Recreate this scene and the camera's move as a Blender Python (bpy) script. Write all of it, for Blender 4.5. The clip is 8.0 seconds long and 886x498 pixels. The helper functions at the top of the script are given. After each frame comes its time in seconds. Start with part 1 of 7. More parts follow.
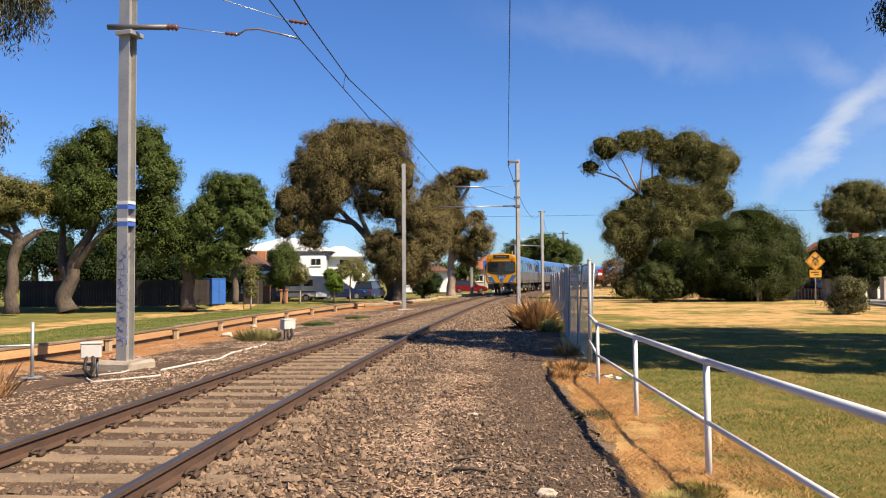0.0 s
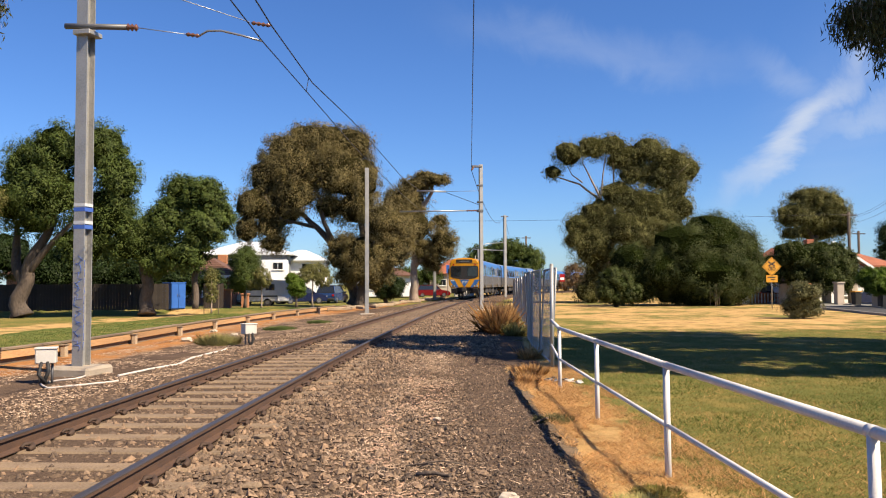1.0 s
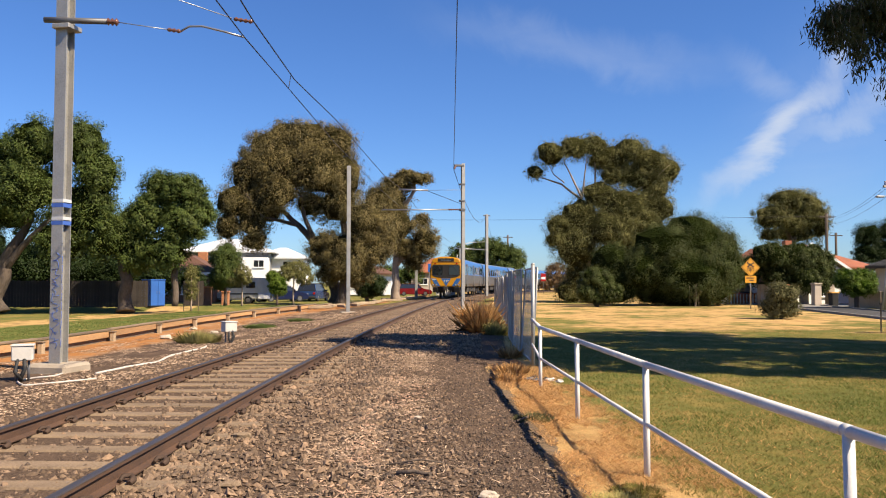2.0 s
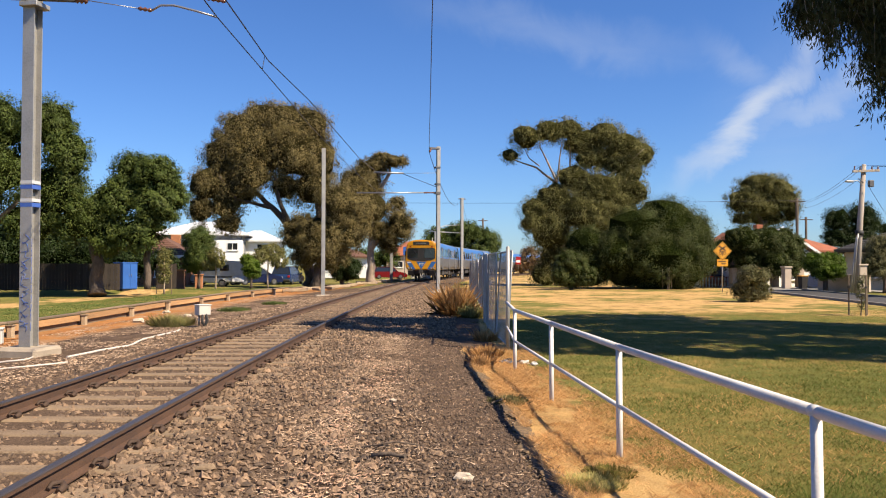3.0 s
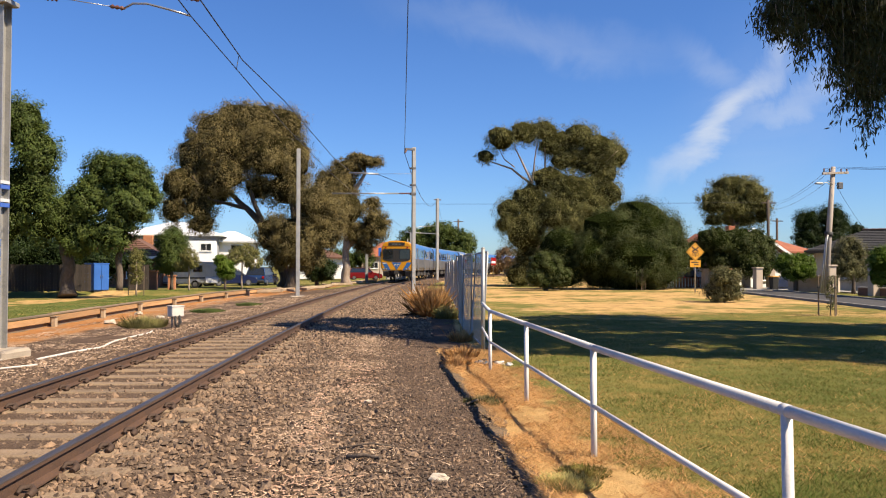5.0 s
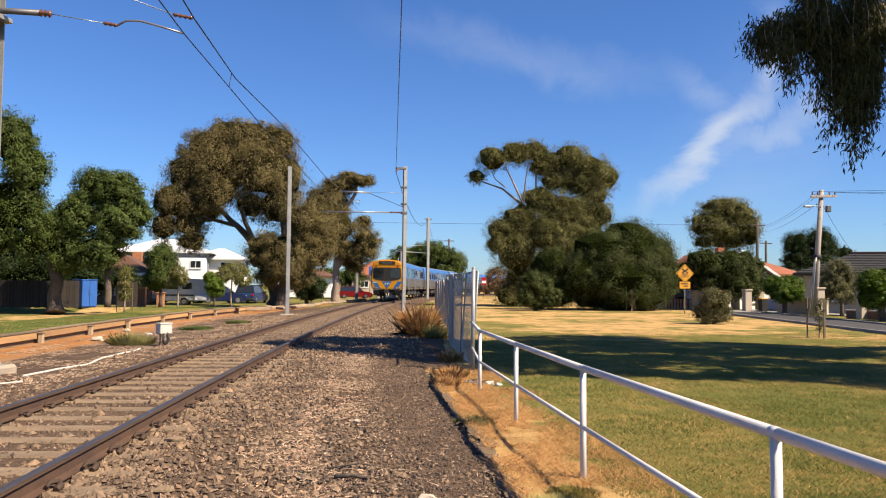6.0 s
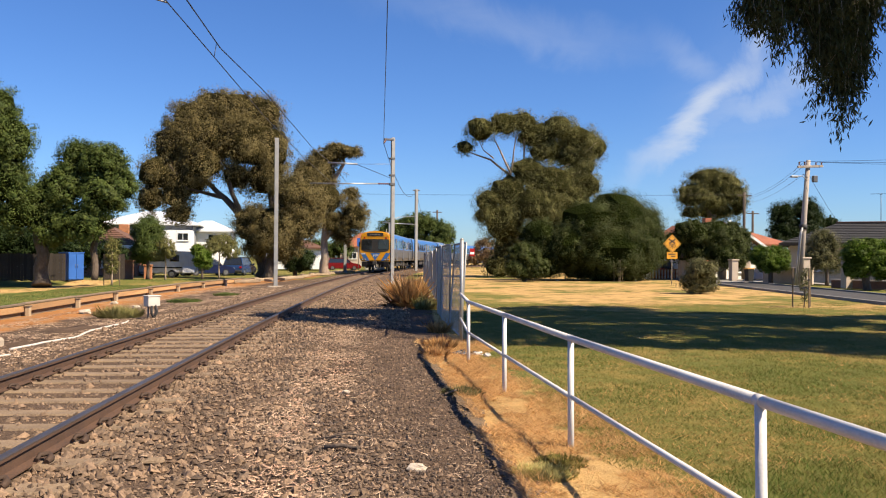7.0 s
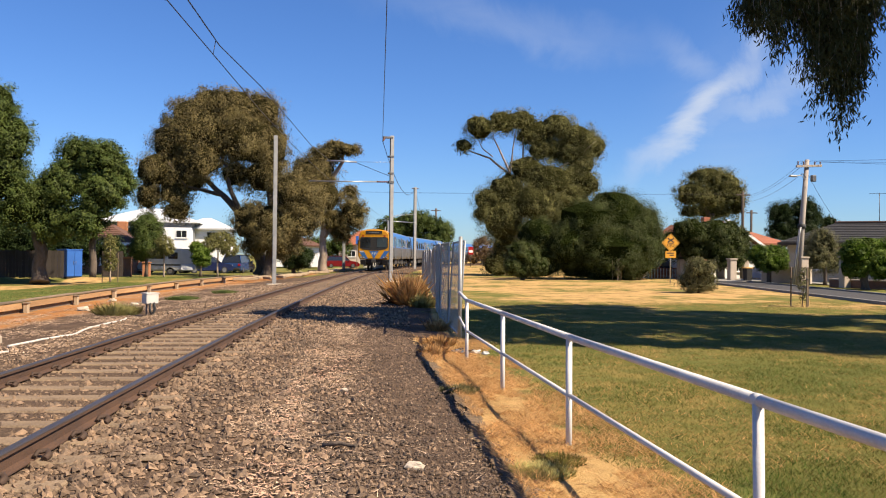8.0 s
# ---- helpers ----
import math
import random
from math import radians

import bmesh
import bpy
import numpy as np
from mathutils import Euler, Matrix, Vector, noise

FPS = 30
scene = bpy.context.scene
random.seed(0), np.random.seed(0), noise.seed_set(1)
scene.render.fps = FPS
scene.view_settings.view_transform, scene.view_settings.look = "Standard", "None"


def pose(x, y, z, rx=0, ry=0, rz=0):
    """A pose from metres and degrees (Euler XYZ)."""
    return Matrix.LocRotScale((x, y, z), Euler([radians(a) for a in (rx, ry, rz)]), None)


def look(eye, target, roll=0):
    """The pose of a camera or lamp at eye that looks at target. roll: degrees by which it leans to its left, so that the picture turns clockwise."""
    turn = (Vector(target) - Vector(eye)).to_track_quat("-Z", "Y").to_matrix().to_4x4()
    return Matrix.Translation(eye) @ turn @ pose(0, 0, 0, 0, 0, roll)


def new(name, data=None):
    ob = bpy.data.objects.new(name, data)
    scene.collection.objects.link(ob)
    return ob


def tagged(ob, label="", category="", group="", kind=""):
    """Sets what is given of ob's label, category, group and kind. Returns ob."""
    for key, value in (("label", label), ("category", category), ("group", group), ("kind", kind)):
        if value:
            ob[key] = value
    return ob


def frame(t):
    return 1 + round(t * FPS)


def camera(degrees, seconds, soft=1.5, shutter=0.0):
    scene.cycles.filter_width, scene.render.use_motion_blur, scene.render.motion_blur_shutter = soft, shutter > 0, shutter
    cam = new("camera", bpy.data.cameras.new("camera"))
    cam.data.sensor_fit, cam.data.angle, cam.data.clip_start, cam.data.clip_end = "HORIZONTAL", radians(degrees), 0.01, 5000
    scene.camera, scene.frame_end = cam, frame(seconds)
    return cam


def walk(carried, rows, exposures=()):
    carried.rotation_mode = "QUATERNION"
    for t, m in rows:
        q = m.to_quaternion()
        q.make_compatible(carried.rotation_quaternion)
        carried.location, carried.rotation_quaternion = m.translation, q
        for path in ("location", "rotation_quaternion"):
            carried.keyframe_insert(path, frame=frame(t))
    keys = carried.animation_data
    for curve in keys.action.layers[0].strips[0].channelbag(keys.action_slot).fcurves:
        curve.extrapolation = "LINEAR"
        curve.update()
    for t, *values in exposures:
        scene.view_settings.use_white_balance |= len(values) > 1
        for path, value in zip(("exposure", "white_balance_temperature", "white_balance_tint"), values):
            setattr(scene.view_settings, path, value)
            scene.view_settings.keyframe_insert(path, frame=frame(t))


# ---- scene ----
EXPOSURE = 1.12
cam = camera(57.05, 8.0, soft=1.1)
PATH = [
    (0.0, pose(0, 0, 1.6, 92.172, 0.299, -0.848)),
    (0.5, pose(0, 0, 1.6, 92.070, 0.251, -2.331)),
    (1.0, pose(0, 0, 1.6, 92.467, 0.220, -3.440)),
    (1.5, pose(0, 0, 1.6, 92.785, -0.017, -4.063)),
    (3.0, pose(0, 0, 1.6, 91.202, -0.170, -6.480)),
    (3.5, pose(0, 0, 1.6, 91.261, -0.318, -7.388)),
    (4.0, pose(0, 0, 1.6, 90.966, -0.311, -7.970)),
    (4.5, pose(0, 0, 1.6, 90.798, -0.081, -8.036)),
    (6.0, pose(0, 0, 1.6, 92.630, -0.650, -8.891)),
    (6.5, pose(0, 0, 1.6, 91.532, -0.479, -9.479)),
    (7.0, pose(0, 0, 1.6, 90.622, -0.412, -9.705)),
    (7.5, pose(0, 0, 1.6, 90.337, -0.495, -9.910)),
    (8.0, pose(0, 0, 1.6, 90.500, -0.600, -9.800)),
]
walk(cam, PATH, exposures=[(0.0, EXPOSURE), (8.0, EXPOSURE)])

# ---- world and sun ----
SUN_ELEVATION, SUN_AZIMUTH = 47.0, 125.0   # degrees; azimuth clockwise from +y
world = bpy.data.worlds.new("sky")
scene.world = world
world.use_nodes = True


def sky_nodes():
    nt = world.node_tree
    nt.nodes.clear()
    n, l = nt.nodes.new, nt.links.new
    out, bg, sky = n("ShaderNodeOutputWorld"), n("ShaderNodeBackground"), n("ShaderNodeTexSky")
    sky.sky_type, sky.sun_disc = "NISHITA", False
    sky.sun_elevation, sky.sun_rotation = radians(SUN_ELEVATION), radians(SUN_AZIMUTH)
    sky.air_density, sky.dust_density, sky.ozone_density, sky.altitude = 1.0, 0.2, 2.0, 20
    bg.inputs["Strength"].default_value = 0.0415
    # thin cirrus in slanting streaks
    tc = n("ShaderNodeTexCoord")

    def maths(op, a, b=None):
        x = n("ShaderNodeMath")
        x.operation = op
        for i, v in enumerate((a, b)):
            if v is None:
                continue
            if hasattr(v, "is_linked"):
                l(v, x.inputs[i])
            else:
                x.inputs[i].default_value = v
        return x.outputs["Value"]

    def dot(v):
        x = n("ShaderNodeVectorMath")
        x.operation = "DOT_PRODUCT"
        l(tc.outputs["Generated"], x.inputs[0])
        x.inputs[1].default_value = v
        return x.outputs["Value"]

    def fade(v, reach, power=1.0):
        r = n("ShaderNodeMapRange")
        r.interpolation_type = "SMOOTHSTEP"
        l(maths("ABSOLUTE", v), r.inputs["Value"])
        r.inputs["From Max"].default_value, r.inputs["To Min"].default_value, r.inputs["To Max"].default_value = reach, 1.0, 0.0
        return r.outputs["Result"]

    def cloud_noise(scale, stretch, spin):
        mp, ns = n("ShaderNodeMapping"), n("ShaderNodeTexNoise")
        mp.inputs["Scale"].default_value, mp.inputs["Rotation"].default_value = stretch, spin
        ns.inputs["Scale"].default_value, ns.inputs["Detail"].default_value, ns.inputs["Roughness"].default_value, ns.inputs["Distortion"].default_value = scale, 9, 0.62, 0.6
        l(tc.outputs["Generated"], mp.inputs["Vector"])
        l(mp.outputs["Vector"], ns.inputs["Vector"])
        return ns.outputs["Fac"]

    total = None
    swirl = maths("MULTIPLY", maths("SUBTRACT", cloud_noise(9, (1, 1, 1), (0, 0, 0)), 0.5), 0.09)
    fine = cloud_noise(5, (1, 1, 3.0), (0, radians(40), 0))
    for az, el, slant, length, width, amount in ((27.3, 9.6, 44, 0.15, 0.028, 1.05), (30.6, 14.5, 82, 0.10, 0.03, 0.6), (31.5, 10.4, 24, 0.13, 0.03, 0.55), (27.0, 12.5, -32, 0.1, 0.03, 0.3),
                                                 (15.0, 16.0, -14, 0.26, 0.035, 0.22), (30.0, 9.5, 60, 0.2, 0.12, 0.16)):
        c = Vector((math.sin(radians(az)) * math.cos(radians(el)), math.cos(radians(az)) * math.cos(radians(el)), math.sin(radians(el))))
        e = Vector((math.cos(radians(az)), -math.sin(radians(az)), 0))
        u = c.cross(e) * -1 if c.cross(e).z < 0 else c.cross(e)
        along = e * math.cos(radians(slant)) + u * math.sin(radians(slant))
        across = u * math.cos(radians(slant)) - e * math.sin(radians(slant))
        m = maths("MULTIPLY", fade(dot(along), length), fade(maths("ADD", dot(across), swirl), width))
        front = maths("GREATER_THAN", dot(c), 0.5)
        m = maths("MULTIPLY", maths("MULTIPLY", m, front), amount)
        total = m if total is None else maths("MAXIMUM", total, m)
    total = maths("MULTIPLY", total, maths("MULTIPLY", fine, 1.35))
    hs, tint, mix = n("ShaderNodeHueSaturation"), n("ShaderNodeMix"), n("ShaderNodeMix")
    hs.inputs["Saturation"].default_value = 1.1
    tint.data_type = mix.data_type = "RGBA"
    tint.blend_type = "MULTIPLY"
    tint.inputs["Factor"].default_value = 1.0
    tint.inputs["B"].default_value = (0.78, 1.08, 1.62, 1)
    mix.inputs["B"].default_value = (8.0, 8.6, 9.6, 1)
    l(sky.outputs["Color"], hs.inputs["Color"])
    l(hs.outputs["Color"], tint.inputs["A"])
    l(tint.outputs["Result"], mix.inputs["A"])
    l(total, mix.inputs["Factor"])
    l(mix.outputs["Result"], bg.inputs["Color"])
    l(bg.outputs["Background"], out.inputs["Surface"])


sky_nodes()
sun_data = bpy.data.lights.new("sun", "SUN")
sun_data.energy, sun_data.angle, sun_data.color = 5.0, radians(0.53), (1.0, 0.84, 0.63)
sun = new("sun", sun_data)
sun_dir = Vector((math.sin(radians(SUN_AZIMUTH)) * math.cos(radians(SUN_ELEVATION)),
                  math.cos(radians(SUN_AZIMUTH)) * math.cos(radians(SUN_ELEVATION)), math.sin(radians(SUN_ELEVATION))))
sun.matrix_world = look(sun_dir * 60, (0, 0, 0))


# ---- materials ----
TONE = 0.68   # common depth of all base colours below


def surface(name, c1, c2, c3=None, scale=6.0, fine=60.0, rough=0.8, metal=0.0, bump=0.3, bump_scale=None, vary=0.0,
            stretch=(1, 1, 1), island=False, spec=0.5, translucent=0.0, coord="Object", dist=0.02):
    c1, c2, c3 = (tuple(v * TONE for v in c) for c in (c1, c2, c3 or c1))
    m = bpy.data.materials.new(name)
    m.use_nodes = True
    nt = m.node_tree
    n, l = nt.nodes.new, nt.links.new
    b = nt.nodes["Principled BSDF"]
    tc, mp = n("ShaderNodeTexCoord"), n("ShaderNodeMapping")
    mp.inputs["Scale"].default_value = stretch
    l(tc.outputs[coord], mp.inputs["Vector"])
    big, small = n("ShaderNodeTexNoise"), n("ShaderNodeTexNoise")
    big.inputs["Scale"].default_value, big.inputs["Detail"].default_value = scale, 5
    small.inputs["Scale"].default_value, small.inputs["Detail"].default_value = fine, 6
    l(mp.outputs["Vector"], big.inputs["Vector"])
    l(mp.outputs["Vector"], small.inputs["Vector"])
    r1, r2 = n("ShaderNodeMapRange"), n("ShaderNodeMapRange")
    for r in (r1, r2):
        r.inputs["From Min"].default_value, r.inputs["From Max"].default_value = 0.35, 0.65
    l(big.outputs["Fac"], r1.inputs["Value"])
    l(small.outputs["Fac"], r2.inputs["Value"])
    m1, m2 = n("ShaderNodeMix"), n("ShaderNodeMix")
    m1.data_type = m2.data_type = "RGBA"
    m1.inputs["A"].default_value, m1.inputs["B"].default_value = (*c1, 1), (*c2, 1)
    l(r1.outputs["Result"], m1.inputs["Factor"])
    half = n("ShaderNodeMath")
    half.operation = "MULTIPLY"
    half.inputs[1].default_value = 0.55
    l(r2.outputs["Result"], half.inputs[0])
    l(half.outputs["Value"], m2.inputs["Factor"])
    l(m1.outputs["Result"], m2.inputs["A"])
    m2.inputs["B"].default_value = (*(c3 or c1), 1)
    colour = m2.outputs["Result"]
    if vary:
        rnd = n("ShaderNodeNewGeometry").outputs["Random Per Island"] if island else n("ShaderNodeObjectInfo").outputs["Random"]
        mr, hs = n("ShaderNodeMapRange"), n("ShaderNodeHueSaturation")
        mr.inputs["To Min"].default_value, mr.inputs["To Max"].default_value = 1 - vary, 1 + vary
        l(rnd, mr.inputs["Value"])
        l(mr.outputs["Result"], hs.inputs["Value"])
        l(colour, hs.inputs["Color"])
        colour = hs.outputs["Color"]
    l(colour, b.inputs["Base Color"])
    b.inputs["Roughness"].default_value, b.inputs["Metallic"].default_value = rough, metal
    b.inputs["Specular IOR Level"].default_value = spec
    if bump:
        bp, bn = n("ShaderNodeBump"), n("ShaderNodeTexNoise")
        bp.inputs["Strength"].default_value, bp.inputs["Distance"].default_value = bump, dist
        bn.inputs["Scale"].default_value, bn.inputs["Detail"].default_value = bump_scale or fine, 6
        l(mp.outputs["Vector"], bn.inputs["Vector"])
        l(bn.outputs["Fac"], bp.inputs["Height"])
        l(bp.outputs["Normal"], b.inputs["Normal"])
    if translucent:
        tr, ms = n("ShaderNodeBsdfTranslucent"), n("ShaderNodeMixShader")
        l(colour, tr.inputs["Color"])
        ms.inputs["Fac"].default_value = translucent
        l(b.outputs["BSDF"], ms.inputs[1])
        l(tr.outputs["BSDF"], ms.inputs[2])
        l(ms.outputs["Shader"], nt.nodes["Material Output"].inputs["Surface"])
    return m


def glass(name, tint=(0.03, 0.04, 0.045), rough=0.04):
    m = surface(name, tint, tint, scale=2, fine=8, rough=rough, bump=0.0, spec=0.8)
    return m


def leaf_mat(name, c1, c2, c3, vary=0.13, spec=0.1, tr=0.16):
    c1, c2, c3 = (tuple(v * 0.9 for v in c) for c in (c1, tuple(v * 0.7 for v in c2), c3))
    return surface(name, c1, c2, c3, scale=0.9, fine=3.0, rough=0.5, bump=0, vary=vary, island=True, spec=spec, translucent=tr)


M = {}
M["steel_rust"] = surface("rusted rail steel", (0.10, 0.052, 0.03), (0.05, 0.028, 0.02), (0.17, 0.085, 0.045), scale=3, fine=70, rough=0.85, metal=0.0, bump=0.25)
M["steel_worn"] = surface("polished rail head", (0.15, 0.13, 0.12), (0.09, 0.075, 0.065), scale=2, fine=90, rough=0.4, metal=0.5, bump=0.05, stretch=(4, 0.3, 4))
M["sleeper"] = surface("weathered concrete sleeper", (0.29, 0.2, 0.12), (0.15, 0.1, 0.062), (0.38, 0.28, 0.18), scale=2.5, fine=45, rough=0.95, bump=0.4, vary=0.14)
M["sleeper_old"] = surface("brown stained old sleeper", (0.20, 0.135, 0.085), (0.13, 0.088, 0.058), (0.27, 0.19, 0.125), scale=2.5, fine=45, rough=0.95, bump=0.4, vary=0.2)
M["sleeper_dark"] = surface("stained fastening", (0.07, 0.045, 0.032), (0.12, 0.07, 0.045), scale=8, fine=80, rough=0.8, metal=0.3)
M["stone"] = surface("basalt ballast", (0.235, 0.15, 0.092), (0.11, 0.078, 0.058), (0.36, 0.24, 0.145), scale=3, fine=40, rough=0.92, bump=0.3, vary=0.5, island=True)
M["galv"] = surface("galvanised steel", (0.52, 0.51, 0.49), (0.4, 0.4, 0.385), (0.62, 0.6, 0.57), scale=3, fine=35, rough=0.5, metal=0.55, bump=0.1)
M["galv_dark"] = surface("weathered galvanised steel", (0.20, 0.20, 0.21), (0.13, 0.13, 0.14), scale=3, fine=30, rough=0.55, metal=0.5, bump=0.1)
M["white_paint"] = surface("white enamel paint on pipe", (0.88, 0.85, 0.82), (0.7, 0.67, 0.64), (0.92, 0.89, 0.86), scale=4, fine=60, rough=0.6, bump=0.06)
M["concrete"] = surface("pale concrete", (0.46, 0.38, 0.29), (0.34, 0.28, 0.21), (0.52, 0.45, 0.36), scale=3, fine=40, rough=0.95, bump=0.4)
M["timber"] = surface("grey weathered timber", (0.24, 0.17, 0.11), (0.14, 0.1, 0.068), (0.33, 0.25, 0.165), scale=2, fine=30, rough=0.9, bump=0.4, stretch=(1, 1, 6), vary=0.2)
M["timber_tan"] = surface("soil-dusted tan boards", (0.56, 0.31, 0.13), (0.34, 0.19, 0.085), (0.66, 0.41, 0.2), scale=2.2, fine=26, rough=0.92, bump=0.4, stretch=(1, 0.3, 3), vary=0.2)
M["timber_pale"] = surface("bleached timber", (0.5, 0.37, 0.23), (0.36, 0.26, 0.16), (0.58, 0.45, 0.31), scale=2, fine=30, rough=0.9, bump=0.4, vary=0.15)
M["pole_wood"] = surface("grey utility pole wood", (0.50, 0.43, 0.37), (0.36, 0.3, 0.25), (0.6, 0.53, 0.46), scale=2, fine=25, rough=0.9, bump=0.4, stretch=(3, 3, 0.4))
M["wire"] = surface("dark copper wire", (0.03, 0.03, 0.035), (0.05, 0.045, 0.045), scale=5, fine=20, rough=0.5, metal=0.6, bump=0)
M["wire_light"] = surface("aluminium fitting", (0.45, 0.46, 0.48), (0.36, 0.37, 0.39), scale=5, fine=20, rough=0.4, metal=0.7, bump=0)
M["insulator"] = surface("brown glazed insulator", (0.22, 0.10, 0.06), (0.16, 0.07, 0.05), scale=5, fine=20, rough=0.25, bump=0)
M["black"] = surface("black rubber", (0.02, 0.02, 0.022), (0.035, 0.034, 0.034), scale=5, fine=40, rough=0.7)
M["bark"] = surface("dark bark", (0.12, 0.088, 0.065), (0.06, 0.046, 0.036), (0.19, 0.145, 0.11), scale=2, fine=14, rough=0.95, bump=0.7, stretch=(1, 1, 0.35), dist=0.05)
M["bark_pale"] = surface("peeling gum bark", (0.44, 0.34, 0.26), (0.30, 0.20, 0.14), (0.58, 0.49, 0.40), scale=1.2, fine=9, rough=0.9, bump=0.4, stretch=(1, 1, 0.3), dist=0.04)
M["leaf_gum"] = leaf_mat("olive gum leaves", (0.24, 0.2, 0.078), (0.155, 0.135, 0.054), (0.33, 0.25, 0.1))
M["leaf_gum2"] = leaf_mat("green gum leaves", (0.225, 0.225, 0.078), (0.145, 0.155, 0.055), (0.37, 0.33, 0.11))
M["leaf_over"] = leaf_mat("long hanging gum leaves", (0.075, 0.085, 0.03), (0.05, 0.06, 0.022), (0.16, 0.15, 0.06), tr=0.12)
M["leaf_dark"] = leaf_mat("dense dark green leaves", (0.095, 0.145, 0.034), (0.055, 0.092, 0.024), (0.21, 0.25, 0.06))
M["leaf_deep"] = leaf_mat("deep green leaves", (0.035, 0.062, 0.018), (0.022, 0.043, 0.014), (0.07, 0.10, 0.03))
M["leaf_bright"] = leaf_mat("bright clipped leaves", (0.13, 0.21, 0.028), (0.07, 0.13, 0.017), (0.25, 0.33, 0.05))
M["leaf_grey"] = leaf_mat("grey green leaves", (0.2, 0.2, 0.085), (0.14, 0.15, 0.062), (0.33, 0.3, 0.14))
M["leaf_wattle"] = leaf_mat("needle-like green foliage", (0.098, 0.132, 0.035), (0.062, 0.088, 0.024), (0.165, 0.17, 0.055))
M["leaf_dry"] = leaf_mat("dry brown foliage", (0.30, 0.19, 0.09), (0.21, 0.13, 0.065), (0.42, 0.28, 0.14))
# leaf colours darkened to stand for the shade deep inside each crown
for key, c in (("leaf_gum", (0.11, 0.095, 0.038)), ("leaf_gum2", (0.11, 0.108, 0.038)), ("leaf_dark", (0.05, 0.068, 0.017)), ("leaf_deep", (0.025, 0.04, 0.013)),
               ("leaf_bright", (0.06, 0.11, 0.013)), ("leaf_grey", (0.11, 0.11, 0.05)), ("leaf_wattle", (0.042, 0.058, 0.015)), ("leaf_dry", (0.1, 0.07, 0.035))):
    M[key + "_core"] = surface("shade-dark inner " + key.replace("_", " "), tuple(v * 0.5 for v in c), tuple(v * 0.3 for v in c), tuple(v * 0.8 for v in c), scale=2.5, fine=9, rough=0.9, bump=1.0, bump_scale=9, spec=0.0, dist=0.3)
M["grass"] = surface("lawn blades", (0.21, 0.205, 0.05), (0.085, 0.125, 0.026), (0.46, 0.33, 0.12), scale=1.6, fine=7, rough=0.75, bump=0, vary=0.35, island=True, translucent=0.3, spec=0.05)
M["lush"] = surface("fresh green blades", (0.10, 0.17, 0.03), (0.065, 0.12, 0.02), (0.2, 0.25, 0.06), scale=2, fine=9, rough=0.75, bump=0, vary=0.3, island=True, translucent=0.3, spec=0.08)
M["verge"] = surface("green verge blades", (0.17, 0.24, 0.07), (0.13, 0.2, 0.055), (0.27, 0.29, 0.09), scale=0.5, fine=5, rough=0.8, bump=0, vary=0.25, island=True, translucent=0.25, spec=0.05)
M["stone_fine"] = surface("dark path gravel", (0.135, 0.092, 0.064), (0.07, 0.052, 0.042), (0.235, 0.16, 0.105), scale=3, fine=40, rough=0.94, bump=0.3, vary=0.65, island=True)
M["weed"] = surface("yellow-green weeds", (0.50, 0.46, 0.17), (0.34, 0.34, 0.12), (0.62, 0.5, 0.22), scale=1, fine=8, rough=0.85, bump=0, vary=0.35, island=True, translucent=0.3, spec=0.1)
M["straw"] = surface("dry straw", (0.76, 0.42, 0.165), (0.5, 0.27, 0.1), (0.88, 0.56, 0.26), scale=1, fine=8, rough=0.85, bump=0, vary=0.35, island=True, translucent=0.35, spec=0.2)
M["flake"] = surface("pinkish dry bark", (0.66, 0.40, 0.26), (0.45, 0.24, 0.15), (0.8, 0.58, 0.42), scale=3, fine=20, rough=0.9, bump=0.2, vary=0.4, island=True, spec=0.2)
M["litter"] = surface("bleached bark litter", (0.60, 0.42, 0.28), (0.42, 0.27, 0.17), (0.72, 0.56, 0.41), scale=1, fine=8, rough=0.9, bump=0, vary=0.4, island=True, spec=0.2)


# ---- building helpers ----
def mesh_object(name, verts, faces, material, parent=None, label="", smooth=False):
    me = bpy.data.meshes.new(name)
    me.from_pydata(verts, [], faces)
    me.materials.append(material)
    if smooth:
        me.polygons.foreach_set("use_smooth", [True] * len(me.polygons))
    me.update()
    ob = new(name, me)
    if parent:
        ob.parent = parent
    return tagged(ob, label)


def quads(name, v, material, parent=None, label="", corners=4):
    """One mesh of many loose facets; v is an array (facets, corners, 3)."""
    k = len(v)
    me = bpy.data.meshes.new(name)
    me.vertices.add(k * corners)
    me.vertices.foreach_set("co", np.asarray(v, dtype=np.float32).ravel())
    me.loops.add(k * corners)
    me.loops.foreach_set("vertex_index", np.arange(k * corners, dtype=np.int32))
    me.polygons.add(k)
    me.polygons.foreach_set("loop_start", np.arange(0, k * corners, corners, dtype=np.int32))
    me.materials.append(material)
    me.update(calc_edges=True)
    ob = new(name, me)
    if parent:
        ob.parent = parent
    return tagged(ob, label)


def part(name, bm, material, parent=None, label="", smooth=False):
    me = bpy.data.meshes.new(name)
    if smooth:
        for fc in bm.faces:
            fc.smooth = True
    bm.to_mesh(me)
    bm.free()
    me.materials.append(material)
    ob = new(name, me)
    if parent:
        ob.parent = parent
    return tagged(ob, label)


def thing(name, at, label, category, group="", kind="", rz=0.0):
    e = new(name)
    e.empty_display_size = 0.2
    e.matrix_world = pose(*at, 0, 0, rz)
    return tagged(e, label, category, group, kind)


